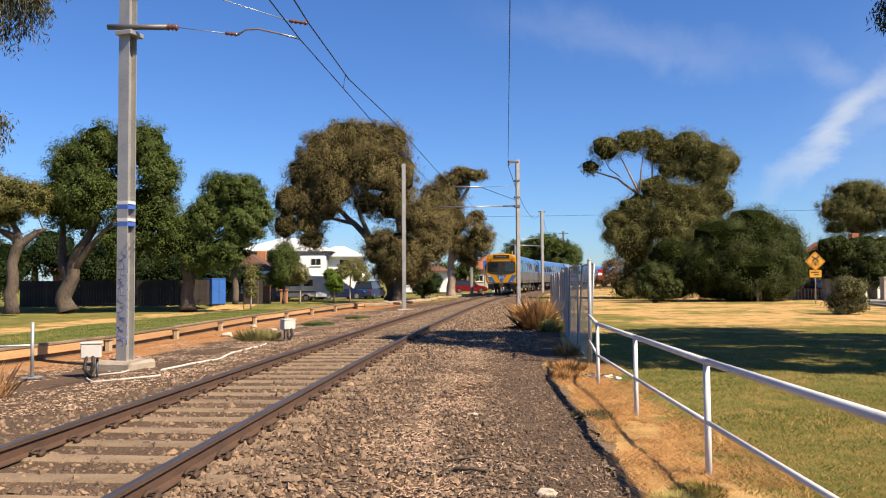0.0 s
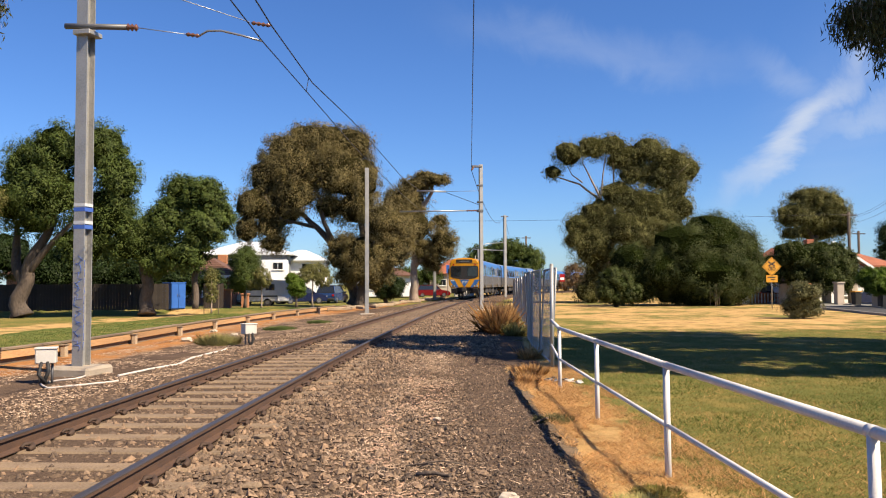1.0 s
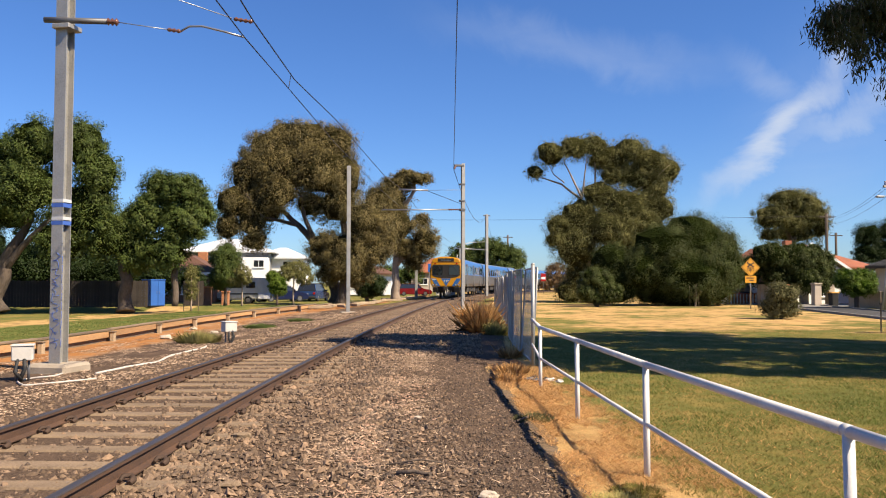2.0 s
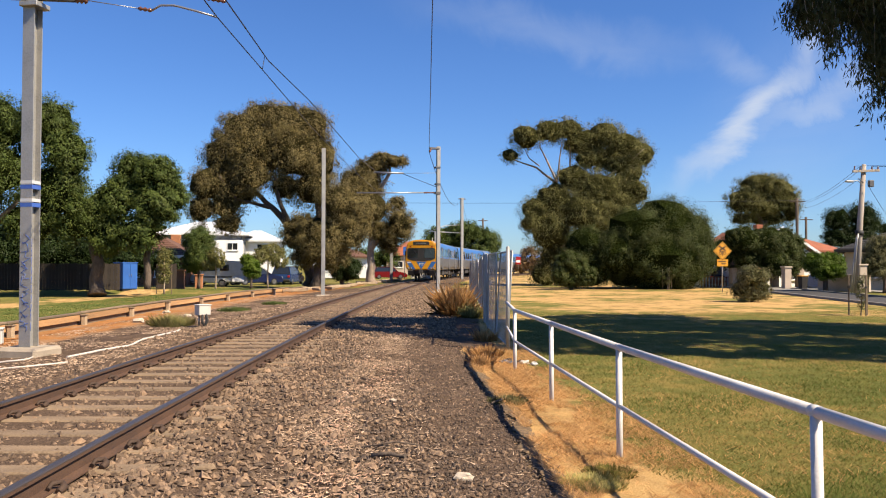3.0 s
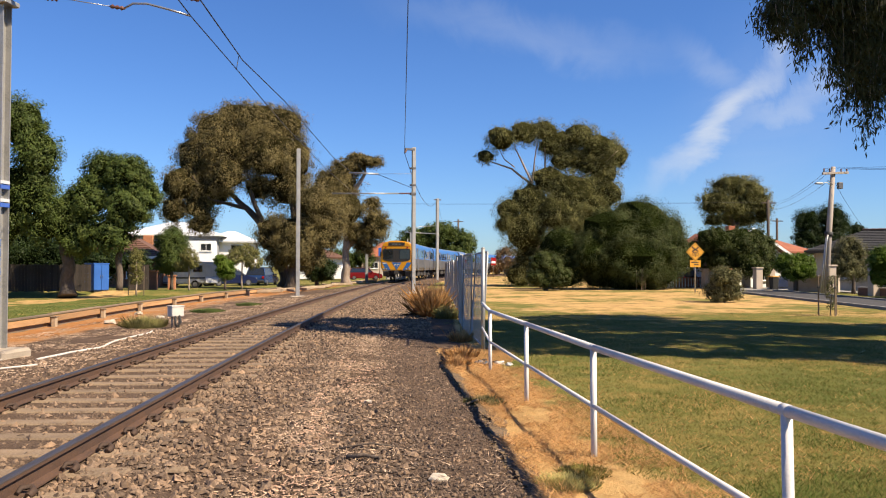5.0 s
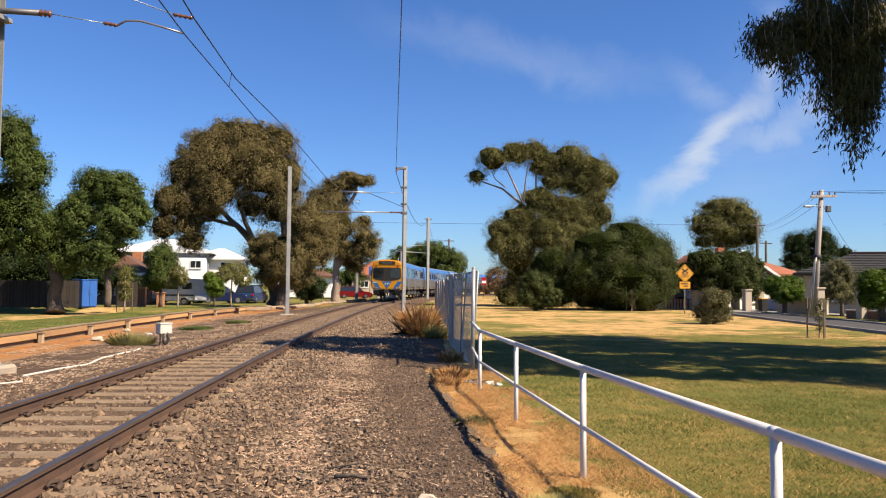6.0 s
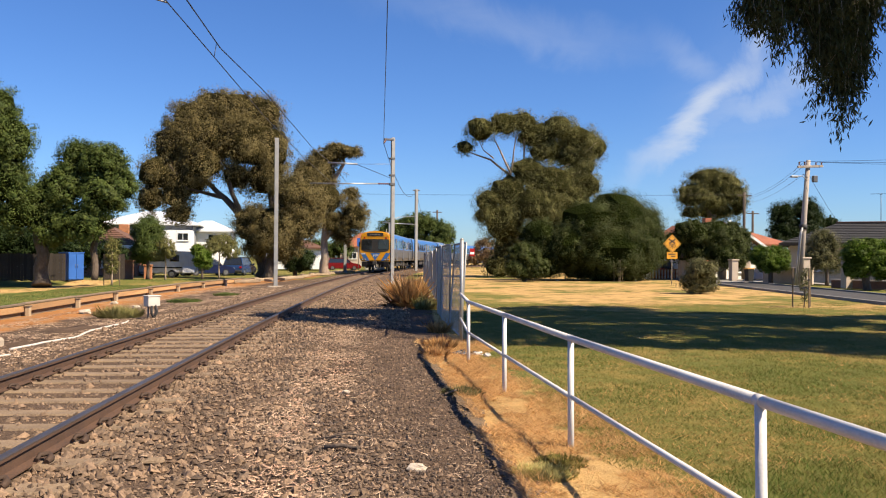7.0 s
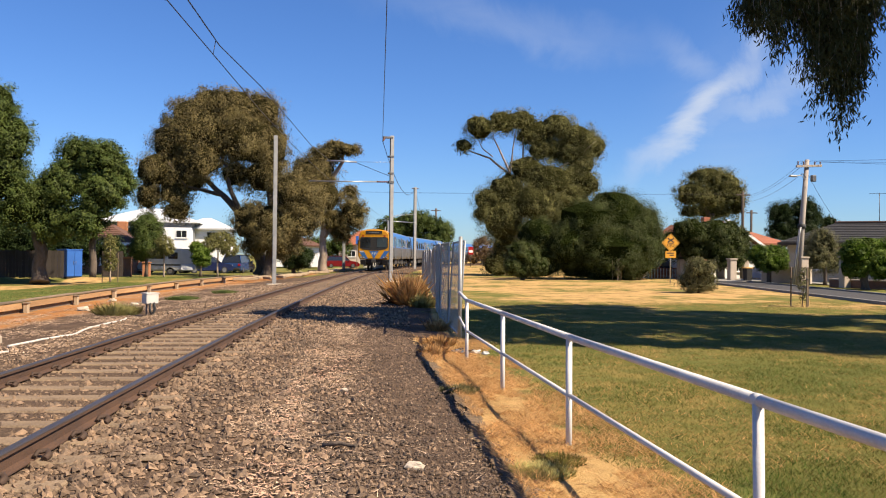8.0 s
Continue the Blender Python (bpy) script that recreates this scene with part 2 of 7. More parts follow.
def box(bm, size, at, bevel=0.0, rot=None):
    r = bmesh.ops.create_cube(bm, size=1.0)
    vs = r["verts"]
    m = Matrix.Translation(at) @ (rot.to_4x4() if rot else Matrix.Identity(4)) @ Matrix.Diagonal((*size, 1))
    bmesh.ops.transform(bm, matrix=m, verts=vs)
    if bevel:
        es = list({e for v in vs for e in v.link_edges})
        bmesh.ops.bevel(bm, geom=es, offset=bevel, segments=1, affect="EDGES", profile=0.5)
    return bm


def boxes(*items):
    bm = bmesh.new()
    for it in items:
        box(bm, *it)
    return bm


def tube(bm, pts, radii, n=8, caps=True):
    """A round bar through the points, with a radius at each."""
    if not hasattr(radii, "__len__"):
        radii = [radii] * len(pts)
    pts = [Vector(p) for p in pts]
    rings = []
    side = None
    for i, p in enumerate(pts):
        d = (pts[min(i + 1, len(pts) - 1)] - pts[max(i - 1, 0)]).normalized()
        if side is None:
            side = d.orthogonal().normalized()
        side = (side - d * side.dot(d)).normalized()
        up = d.cross(side)
        rings.append([bm.verts.new(p + radii[i] * (math.cos(a) * side + math.sin(a) * up)) for a in (2 * math.pi * k / n for k in range(n))])
    for a, b in zip(rings, rings[1:]):
        for k in range(n):
            f = bm.faces.new((a[k], a[(k + 1) % n], b[(k + 1) % n], b[k]))
            f.smooth = True
    if caps:
        bm.faces.new(rings[0][::-1])
        bm.faces.new(rings[-1])
    return bm


def bar(p, q, r, n=8):
    return tube(bmesh.new(), (p, q), r, n)


def prism(profile, length, axis="y"):
    """A profile of (u, w) swept along y from 0 to length (or along x)."""
    bm = bmesh.new()
    place = (lambda u, w, s: (u, s, w)) if axis == "y" else (lambda u, w, s: (s, u, w))
    a = [bm.verts.new(place(u, w, 0)) for u, w in profile]
    b = [bm.verts.new(place(u, w, length)) for u, w in profile]
    k = len(profile)
    for i in range(k):
        bm.faces.new((a[i], a[(i + 1) % k], b[(i + 1) % k], b[i]))
    bm.faces.new(a[::-1])
    bm.faces.new(b)
    bmesh.ops.recalc_face_normals(bm, faces=bm.faces)
    return bm


def blob(bm, at, radius, squash=(1, 1, 1), rough=0.15, level=2, seed=0.0):
    r = bmesh.ops.create_icosphere(bm, subdivisions=level, radius=1.0)
    for v in r["verts"]:
        k = 1 + rough * noise.noise(v.co * 2.1 + Vector((seed, seed * 1.7, 3.1)))
        v.co = Vector(at) + Vector((v.co.x * squash[0], v.co.y * squash[1], v.co.z * squash[2])) * radius * k
    return bm


# ---- line of the track ----
C = (-3.340, 0.074255, 1.22973e-3, -1.24813e-5, 8.01256e-8)
RAIL_TOP = 0.225


def track_line():
    """Points every 0.25 m along the middle of the track: x, y, heading (clockwise from +y)."""
    y, rows = -16.0, []
    x, h = C[0] + C[1] * y, math.atan(C[1])
    while len(rows) < 1300:
        rows.append((x, y, h))
        slope = C[1] + 2 * C[2] * y + 3 * C[3] * y ** 2 + 4 * C[4] * y ** 3
        k = 0.0 if y < 0 else (2 * C[2] + 6 * C[3] * y + 12 * C[4] * y * y) / (1 + slope * slope) ** 1.5
        h += (k if y < 100 else 0.003) * 0.25
        x += math.sin(h) * 0.25
        y += math.cos(h) * 0.25
    return np.array(rows)


TRACK = track_line()


def track_x(y):
    return float(np.interp(y, TRACK[:, 1], TRACK[:, 0]))


def on_track(s, off=0.0):
    """Place and heading s metres along the track, off metres to its right."""
    i = min(s / 0.25, len(TRACK) - 2)
    a, b = TRACK[int(i)], TRACK[int(i) + 1]
    x, y, h = a + (b - a) * (i - int(i))
    return x + off * math.cos(h), y - off * math.sin(h), h


def s_at(y):
    return float(np.interp(y, TRACK[:, 1], np.arange(len(TRACK)) * 0.25))


# ---- ground ----
WALL_PTS = [(-11.2, 8.0), (-8.1, 17.0), (-7.55, 22.0), (-7.0, 31.0), (-5.7, 41.0), (-2.9, 56.0), (0.6, 74.0), (6.0, 96.0)]


def wall_x(y):
    ys = [p[1] for p in WALL_PTS]
    return float(np.interp(y, ys, [p[0] for p in WALL_PTS]))


def edge_x(y):
    """Where the gravel path gives way to grass, beside the railing."""
    return 1.06 + 0.066 * min(y, 17) + 0.04 * math.sin(y * 0.9) + 0.03 * math.sin(y * 2.3 + 1)


def fence_x(y):
    return float(np.interp(y, (15.5, 18.0, 21.4, 29.8, 37.0, 54.6, 80), (3.02, 3.24, 3.56, 4.82, 5.8, 8.0, 12.0)))


def ground_z(x, y):
    d = abs(x - track_x(y))
    z = 0.05 * max(0.0, min(1.0, (2.6 - d) / 1.0))
    side = x - wall_x(y)
    if 5 < y < 96 and side < 0.12:
        z = -0.03 + 0.24 * max(0.0, min(1.0, (0.02 - side) / 0.16))
    elif x < -9:
        z = 0.21
    if x < wall_x(y) and y > 48:
        z -= 0.3 * min(1.0, (y - 48) / 14)
    elif x < track_x(y) - 2.6 and y < 96:
        z = -0.06 * min(1.0, (track_x(y) - 2.6 - x))
    if d > 1.3:
        z += 0.03 * noise.noise(Vector((x * 0.8, y * 0.8, 0.3))) + 0.012 * noise.noise(Vector((x * 3, y * 3, 5)))
    return z


def spread(lo, hi, step, far_lo, far_hi, grow=1.16):
    a = list(np.arange(lo, hi, step))
    s, v = step, hi
    while v < far_hi:
        a.append(v)
        s *= grow
        v += s
    a.append(far_hi)
    s, v = step, lo
    while v > far_lo:
        s *= grow
        v -= s
        a.insert(0, max(v, far_lo))
    return a


def ground():
    xs, ys = spread(-10, 7, 0.17, -2500, 2500), spread(2, 32, 0.2, -1500, 3500, 1.06)
    nx, ny = len(xs), len(ys)
    verts = [(x, y, ground_z(x, y) if abs(x) < 120 and -20 < y < 220 else 0.0) for y in ys for x in xs]
    faces = [(j * nx + i, j * nx + i + 1, (j + 1) * nx + i + 1, (j + 1) * nx + i) for j in range(ny - 1) for i in range(nx - 1)]
    me = bpy.data.meshes.new("ground")
    me.from_pydata(verts, [], faces)
    # what covers the ground: gravel bed, dry verge, bare soil (in r, g, b)
    cover = me.color_attributes.new("cover", "FLOAT_COLOR", "POINT")
    vals = np.zeros((len(verts), 4), dtype=np.float32)
    for k, (x, y, z) in enumerate(verts):
        g = dry = soil = 0.0
        if abs(x) < 60 and -40 < y < 260:
            tx, wx = track_x(y), wall_x(y)
            e = edge_x(y) if y < 16 else fence_x(y) - 0.15
            g = max(0.0, min(1.0, 0.5 + (e - x) / 0.35)) if x > tx else max(0.0, min(1.0, 0.5 + (x - wx - 0.3) / 0.5))
            if y > 60:
                g = max(0.0, min(1.0, (4.0 - abs(x - tx)) / 1.0))
            if x > e - 0.5:
                dry = max(0.0, min(1.0, 1.3 - max(0, x - e) / (1.25 if y < 14 else 0.7))) if y < 30 else 0.0
                if y > 19:
                    dry = max(dry, min(0.57, 0.15 + (y - 19) / 26))
            if x < wx + 2.8 and x > wx - 0.25 and y > 5:
                soil = max(0.0, min(1.0, 0.25 + (wx + 1.9 - x) / 1.5)) * (1.0 if y < 70 else 0.5)
            if x < wx - 0.25 and y < 26:
                dry = max(dry, min(0.9, (26 - y) / 8) * max(0, 1 - (wx - x) / 7))
            if x > 24.4 + (y - 26) * 0.235:
                dry = 0.0
            if wx - 8.8 < x < wx - 6.0 and 12 < y < 50:
                dry = max(dry, 0.58)
        vals[k] = (g, dry, soil, 1)
    cover.data.foreach_set("color", vals.ravel())
    me.polygons.foreach_set("use_smooth", [True] * len(me.polygons))

    m = bpy.data.materials.new("gravel, lawn and soil")
    m.use_nodes = True
    nt = m.node_tree
    n, l = nt.nodes.new, nt.links.new
    b = nt.nodes["Principled BSDF"]
    b.inputs["Roughness"].default_value = 0.95
    b.inputs["Specular IOR Level"].default_value = 0.04
    tc = n("ShaderNodeTexCoord")

    def tex(scale, detail=6, rough=0.6):
        t = n("ShaderNodeTexNoise")
        t.inputs["Scale"].default_value, t.inputs["Detail"].default_value, t.inputs["Roughness"].default_value = scale, detail, rough
        l(tc.outputs["Object"], t.inputs["Vector"])
        return t.outputs["Fac"]

    def ramp(fac, *stops):
        r = n("ShaderNodeValToRGB")
        while len(r.color_ramp.elements) < len(stops):
            r.color_ramp.elements.new(0.5)
        for el, (p, c) in zip(r.color_ramp.elements, stops):
            el.position, el.color = p, (*(v * TONE for v in c), 1)
        l(fac, r.inputs["Fac"])
        return r.outputs["Color"]

    def mix(fac, a, c):
        x = n("ShaderNodeMix")
        x.data_type = "RGBA"
        l(fac, x.inputs["Factor"])
        l(a, x.inputs["A"])
        l(c, x.inputs["B"])
        return x.outputs["Result"]

    def ragged(value, amount, fac, mean=0.5):
        s = n("ShaderNodeMath")
        s.operation = "MULTIPLY_ADD"
        l(fac, s.inputs[0])
        s.inputs[1].default_value = amount
        l(value, s.inputs[2])
        r = n("ShaderNodeMapRange")
        r.inputs["From Min"].default_value, r.inputs["From Max"].default_value = 0.38 + amount * mean, 0.62 + amount * mean
        l(s.outputs["Value"], r.inputs["Value"])
        return r.outputs["Result"]

    at = n("ShaderNodeAttribute")
    at.attribute_name = "cover"
    sep = n("ShaderNodeSeparateColor")
    l(at.outputs["Color"], sep.inputs["Color"])
    n_big, n_mid, n_fine, n_grain, n_patch = tex(0.35, 5), tex(1.3), tex(9), tex(55), tex(0.22, 4)
    half = n("ShaderNodeMix")
    half.inputs["Factor"].default_value = 0.5
    l(n_mid, half.inputs["A"])
    l(n_big, half.inputs["B"])
    lawn = mix(n_fine, ramp(half.outputs["Result"], (0.4, (0.095, 0.14, 0.026)), (0.5, (0.19, 0.19, 0.043)), (0.59, (0.42, 0.29, 0.09))),
               ramp(n_grain, (0.3, (0.09, 0.115, 0.03)), (0.7, (0.34, 0.28, 0.105))))
    straw = mix(n_fine, ramp(n_mid, (0.36, (0.22, 0.125, 0.06)), (0.52, (0.76, 0.48, 0.195))), ramp(n_grain, (0.3, (0.32, 0.18, 0.06)), (0.7, (0.78, 0.55, 0.25))))
    gravel = mix(n_fine, ramp(n_mid, (0.3, (0.10, 0.07, 0.053)), (0.55, (0.15, 0.102, 0.073)), (0.75, (0.29, 0.19, 0.125))),
                 ramp(n_grain, (0.35, (0.04, 0.032, 0.027)), (0.65, (0.29, 0.2, 0.14))))
    soil = mix(n_fine, ramp(n_mid, (0.34, (0.46, 0.16, 0.035)), (0.5, (0.54, 0.22, 0.06)), (0.58, (0.4, 0.25, 0.15)), (0.68, (0.58, 0.4, 0.27))),
               ramp(n_grain, (0.3, (0.34, 0.14, 0.045)), (0.7, (0.54, 0.34, 0.18))))
    patch = n("ShaderNodeMath")
    patch.operation = "MULTIPLY_ADD"
    l(n_mid, patch.inputs[0])
    patch.inputs[1].default_value = 0.4
    l(n_patch, patch.inputs[2])
    c = mix(ragged(sep.outputs["Green"], 1.7, patch.outputs["Value"], 0.7), lawn, straw)
    c = mix(ragged(sep.outputs["Red"], 0.3, n_fine), c, gravel)
    c = mix(ragged(sep.outputs["Blue"], 1.0, n_mid), c, soil)
    l(c, b.inputs["Base Color"])
    bp = n("ShaderNodeBump")
    bp.inputs["Strength"].default_value, bp.inputs["Distance"].default_value = 0.8, 0.03
    add = n("ShaderNodeMath")
    add.operation = "ADD"
    l(n_fine, add.inputs[0])
    l(n_grain, add.inputs[1])
    l(add.outputs["Value"], bp.inputs["Height"])
    l(bp.outputs["Normal"], b.inputs["Normal"])
    me.materials.append(m)
    tagged(new("ground", me), "dry lawn, gravel path and orange soil ground", "ground", kind="structure")


ground()


# ---- railway track ----
def railway_track():
    track = thing("railway_track", (0, 0, 0), "single broad-gauge track with worn rails on concrete sleepers", "railway track")
    head = [(-0.035, 0), (-0.03, 0.002), (0.03, 0.002), (0.035, -0.004)]
    prof = [(0.035, -0.004), (0.035, -0.032), (0.01, -0.042), (0.01, -0.125), (0.068, -0.142), (0.068, -0.153),
            (-0.068, -0.153), (-0.068, -0.142), (-0.01, -0.125), (-0.01, -0.042), (-0.035, -0.032), (-0.035, -0.004)]
    for side in (-0.835, 0.835):
        ss = list(np.arange(0, 110, 0.5)) + list(np.arange(110, 300, 2.0))

        def sweep(name, profile, material, parent, closed):
            verts, faces, k = [], [], len(profile)
            for s in ss:
                for u, w in profile:
                    x, y, h = on_track(s, side + u)
                    verts.append((x, y, RAIL_TOP + w))
            for i in range(len(ss) - 1):
                for j in range(k if closed else k - 1):
                    a, c = i * k + j, i * k + (j + 1) % k
                    faces.append((a, a + k, c + k, c))
            return mesh_object(name, verts, faces, material, parent)
        rail = sweep("rail", prof, M["steel_rust"], track, True)
        sweep("rail_head", [(-0.0352, -0.01), (-0.0352, -0.003), (-0.028, 0.003), (0.028, 0.003), (0.0352, -0.003), (0.0352, -0.01)], M["steel_worn"], rail, False)
    bm = box(bmesh.new(), (2.72, 0.24, 0.16), (0, 0, -0.08), 0.015)
    me = bpy.data.meshes.new("sleeper")
    bm.to_mesh(me)
    bm.free()
    me.materials.append(M["sleeper"])
    me_old = me.copy()
    me_old.materials[0] = M["sleeper_old"]
    clip = tube(bmesh.new(), [(-0.03, -0.06, 0.03), (-0.03, 0.0, 0.055), (0.02, 0.05, 0.05), (0.05, 0.0, 0.03), (0.04, -0.06, 0.012)], [0.016, 0.02, 0.02, 0.03, 0.024], 6)
    cm = bpy.data.meshes.new("rail_clip")
    clip.to_mesh(cm)
    clip.free()
    cm.materials.append(M["sleeper_dark"])
    s, i = 16.5 - 18 * 0.67, -18
    while i < 190:
        x, y, h = on_track(s)
        ob = new("sleeper", me if i < 26 or (i < 34 and i % 2) else me_old)
        ob.parent = track
        ob.matrix_local = pose(x + random.uniform(-0.03, 0.03), y, RAIL_TOP - 0.155 + random.uniform(-0.006, 0.004), 0, random.uniform(-0.3, 0.3), -math.degrees(h) + random.uniform(-0.8, 0.8))
        if -18 <= i < 34:
            for side in (-0.835, 0.835):
                for k in (-1, 1):
                    c = new("rail_clip", cm)
                    c.parent = ob
                    c.matrix_local = pose(side + k * 0.1, random.uniform(-0.03, 0.03), 0, 0, 0, 0 if k > 0 else 180)
        s += 0.67 + random.uniform(-0.02, 0.02)
        i += 1


railway_track()


# ---- loose stones of the ballast and path ----
def stones(name, label, count, place, lo, hi, material, seed):
    rng = np.random.default_rng(seed)
    base = np.array([(1, 0, 0.2), (0.3, 0.95, -0.1), (-0.8, 0.6, 0.25), (-0.75, -0.65, -0.1), (0.35, -0.95, 0.2), (0.3, 0.3, 0.85), (-0.4, -0.15, 0.8), (0, 0, -0.7)])
    tri = np.array([(0, 1, 5), (1, 2, 5), (2, 6, 5), (2, 3, 6), (3, 4, 6), (4, 5, 6), (4, 0, 5), (1, 0, 7), (2, 1, 7), (3, 2, 7), (4, 3, 7), (0, 4, 7)])
    pts = place(rng, count)
    k = len(pts)
    size = lo + (hi - lo) * rng.random(k) ** 2.2
    size = size * np.where(pts[:, 1] > 18, 1.25, np.clip(1.0 - 0.45 * (pts[:, 0] - 0.1), 0.5, 1.0))
    shape = size[:, None] * rng.uniform(0.5, 1.45, (k, 3)) * (1, 1, 1.0)
    v = base[None] * rng.uniform(0.62, 1.34, (k, 8, 1)) * shape[:, None]
    a = rng.uniform(0, 2 * np.pi, k)
    ca, sa = np.cos(a)[:, None], np.sin(a)[:, None]
    v = np.stack((v[..., 0] * ca - v[..., 1] * sa, v[..., 0] * sa + v[..., 1] * ca, v[..., 2]), -1)
    v += pts[:, None] + np.stack((np.zeros(k), np.zeros(k), size * 0.22), -1)[:, None]
    f = (tri[None] + 8 * np.arange(k)[:, None, None]).reshape(-1, 3)
    me = bpy.data.meshes.new(name)
    me.vertices.add(k * 8)
    me.vertices.foreach_set("co", v.astype(np.float32).ravel())
    me.loops.add(f.size)
    me.loops.foreach_set("vertex_index", f.astype(np.int32).ravel())
    me.polygons.add(len(f))
    me.polygons.foreach_set("loop_start", np.arange(0, f.size, 3, dtype=np.int32))
    me.polygons.foreach_set("use_smooth", np.zeros(len(f), dtype=bool))
    me.materials.append(material)
    me.update(calc_edges=True)
    return tagged(new(name, me), label, "gravel", kind="stuff")


def near_rows(rng, n, y0, y1, power=1.6):
    return y0 + (y1 - y0) * rng.random(n) ** power


def shoulder(rng, n):
    """Ballast to the right of the near rail and thinner over the path."""
    y = near_rows(rng, n, 3.6, 52, 1.9)
    y = np.where(rng.random(n) < 0.1, rng.uniform(-8, 3.6, n), y)
    tx = np.interp(y, TRACK[:, 1], TRACK[:, 0])
    right = np.where(y < 18, 1.5 + 0.03 * y, 0.1 + 0.125 * y)
    u = rng.random(n) ** 1.15
    x = tx + 0.95 + u * (right - tx - 0.95)
    z = np.array([ground_z(a, c) for a, c in zip(x, y)])
    return np.stack((x, y, z), -1)


def between(rng, n):
    """Ballast between the sleepers and left of the track."""
    y = near_rows(rng, n, 3.6, 80, 1.9)
    y = np.where(rng.random(n) < 0.1, rng.uniform(-8, 3.6, n), y)
    tx = np.interp(y, TRACK[:, 1], TRACK[:, 0])
    x = tx + rng.uniform(-2.7, 1.6, n)
    ok = (np.abs(np.abs(x - tx) - 0.84) > 0.085)
    x, y = x[ok], y[ok]
    z = np.array([ground_z(a, c) for a, c in zip(x, y)]) - 0.012
    return np.stack((x, y, z), -1)


stones("ballast", "loose brown-grey crushed rock beside the track", 38000, shoulder, 0.012, 0.042, M["stone"], 3)
def fine_path(rng, n):
    y = near_rows(rng, n, 3.6, 27, 1.9)
    y = np.where(rng.random(n) < 0.1, rng.uniform(-8, 3.6, n), y)
    e = np.array([edge_x(v) for v in y]) + 0.05
    x = e - (e + 0.25) * rng.random(n) ** 1.5
    z = np.array([ground_z(a, c) for a, c in zip(x, y)]) + 0.002
    return np.stack((x, y, z), -1)


stones("fine_gravel", "fine dark brown gravel of the trodden path", 28000, fine_path, 0.008, 0.03, M["stone_fine"], 9)
stones("ballast", "brown crushed rock between the sleepers", 30000, between, 0.014, 0.042, M["stone"], 4)


# ---- overhead line: masts, wires ----
def i_beam(w, d, tf, tw, h):
    """An H-shaped steel column of height h standing at the origin."""
    p = [(-w / 2, -d / 2), (w / 2, -d / 2), (w / 2, -d / 2 + tf), (tw / 2, -d / 2 + tf), (tw / 2, d / 2 - tf), (w / 2, d / 2 - tf),
         (w / 2, d / 2), (-w / 2, d / 2), (-w / 2, d / 2 - tf), (-tw / 2, d / 2 - tf), (-tw / 2, -d / 2 + tf), (-w / 2, -d / 2 + tf)]
    bm = bmesh.new()
    a = [bm.verts.new((x, y, 0)) for x, y in p]
    b = [bm.verts.new((x, y, h)) for x, y in p]
    for i in range(12):
        bm.faces.new((a[i], a[(i + 1) % 12], b[(i + 1) % 12], b[i]))
    bm.faces.new(a[::-1])
    bm.faces.new(b)
    bmesh.ops.recalc_face_normals(bm, faces=bm.faces)
    return bm


def insulator(p, q, r=0.05, sheds=5):
    """Ribbed insulator between two points."""
    p, q = Vector(p), Vector(q)
    pts, rad = [], []
    for i in range(sheds * 2 + 1):
        pts.append(p.lerp(q, i / (sheds * 2)))
        rad.append(r if i % 2 else r * 0.45)
    return tube(bmesh.new(), pts, rad, 8)


def mast(name, at, label, h, w=0.25, turn=0.0, pedestal=True):
    e = thing(name, at, label, "overhead line mast", rz=turn)
    part("column", i_beam(w, w * 1.05, w * 0.09, w * 0.09, h), M["galv"], e)
    if pedestal:
        part("footing", box(bmesh.new(), (0.85, 0.8, 0.4), (0, 0, -0.2), 0.05), M["concrete"], e, "pale concrete footing")
    return e


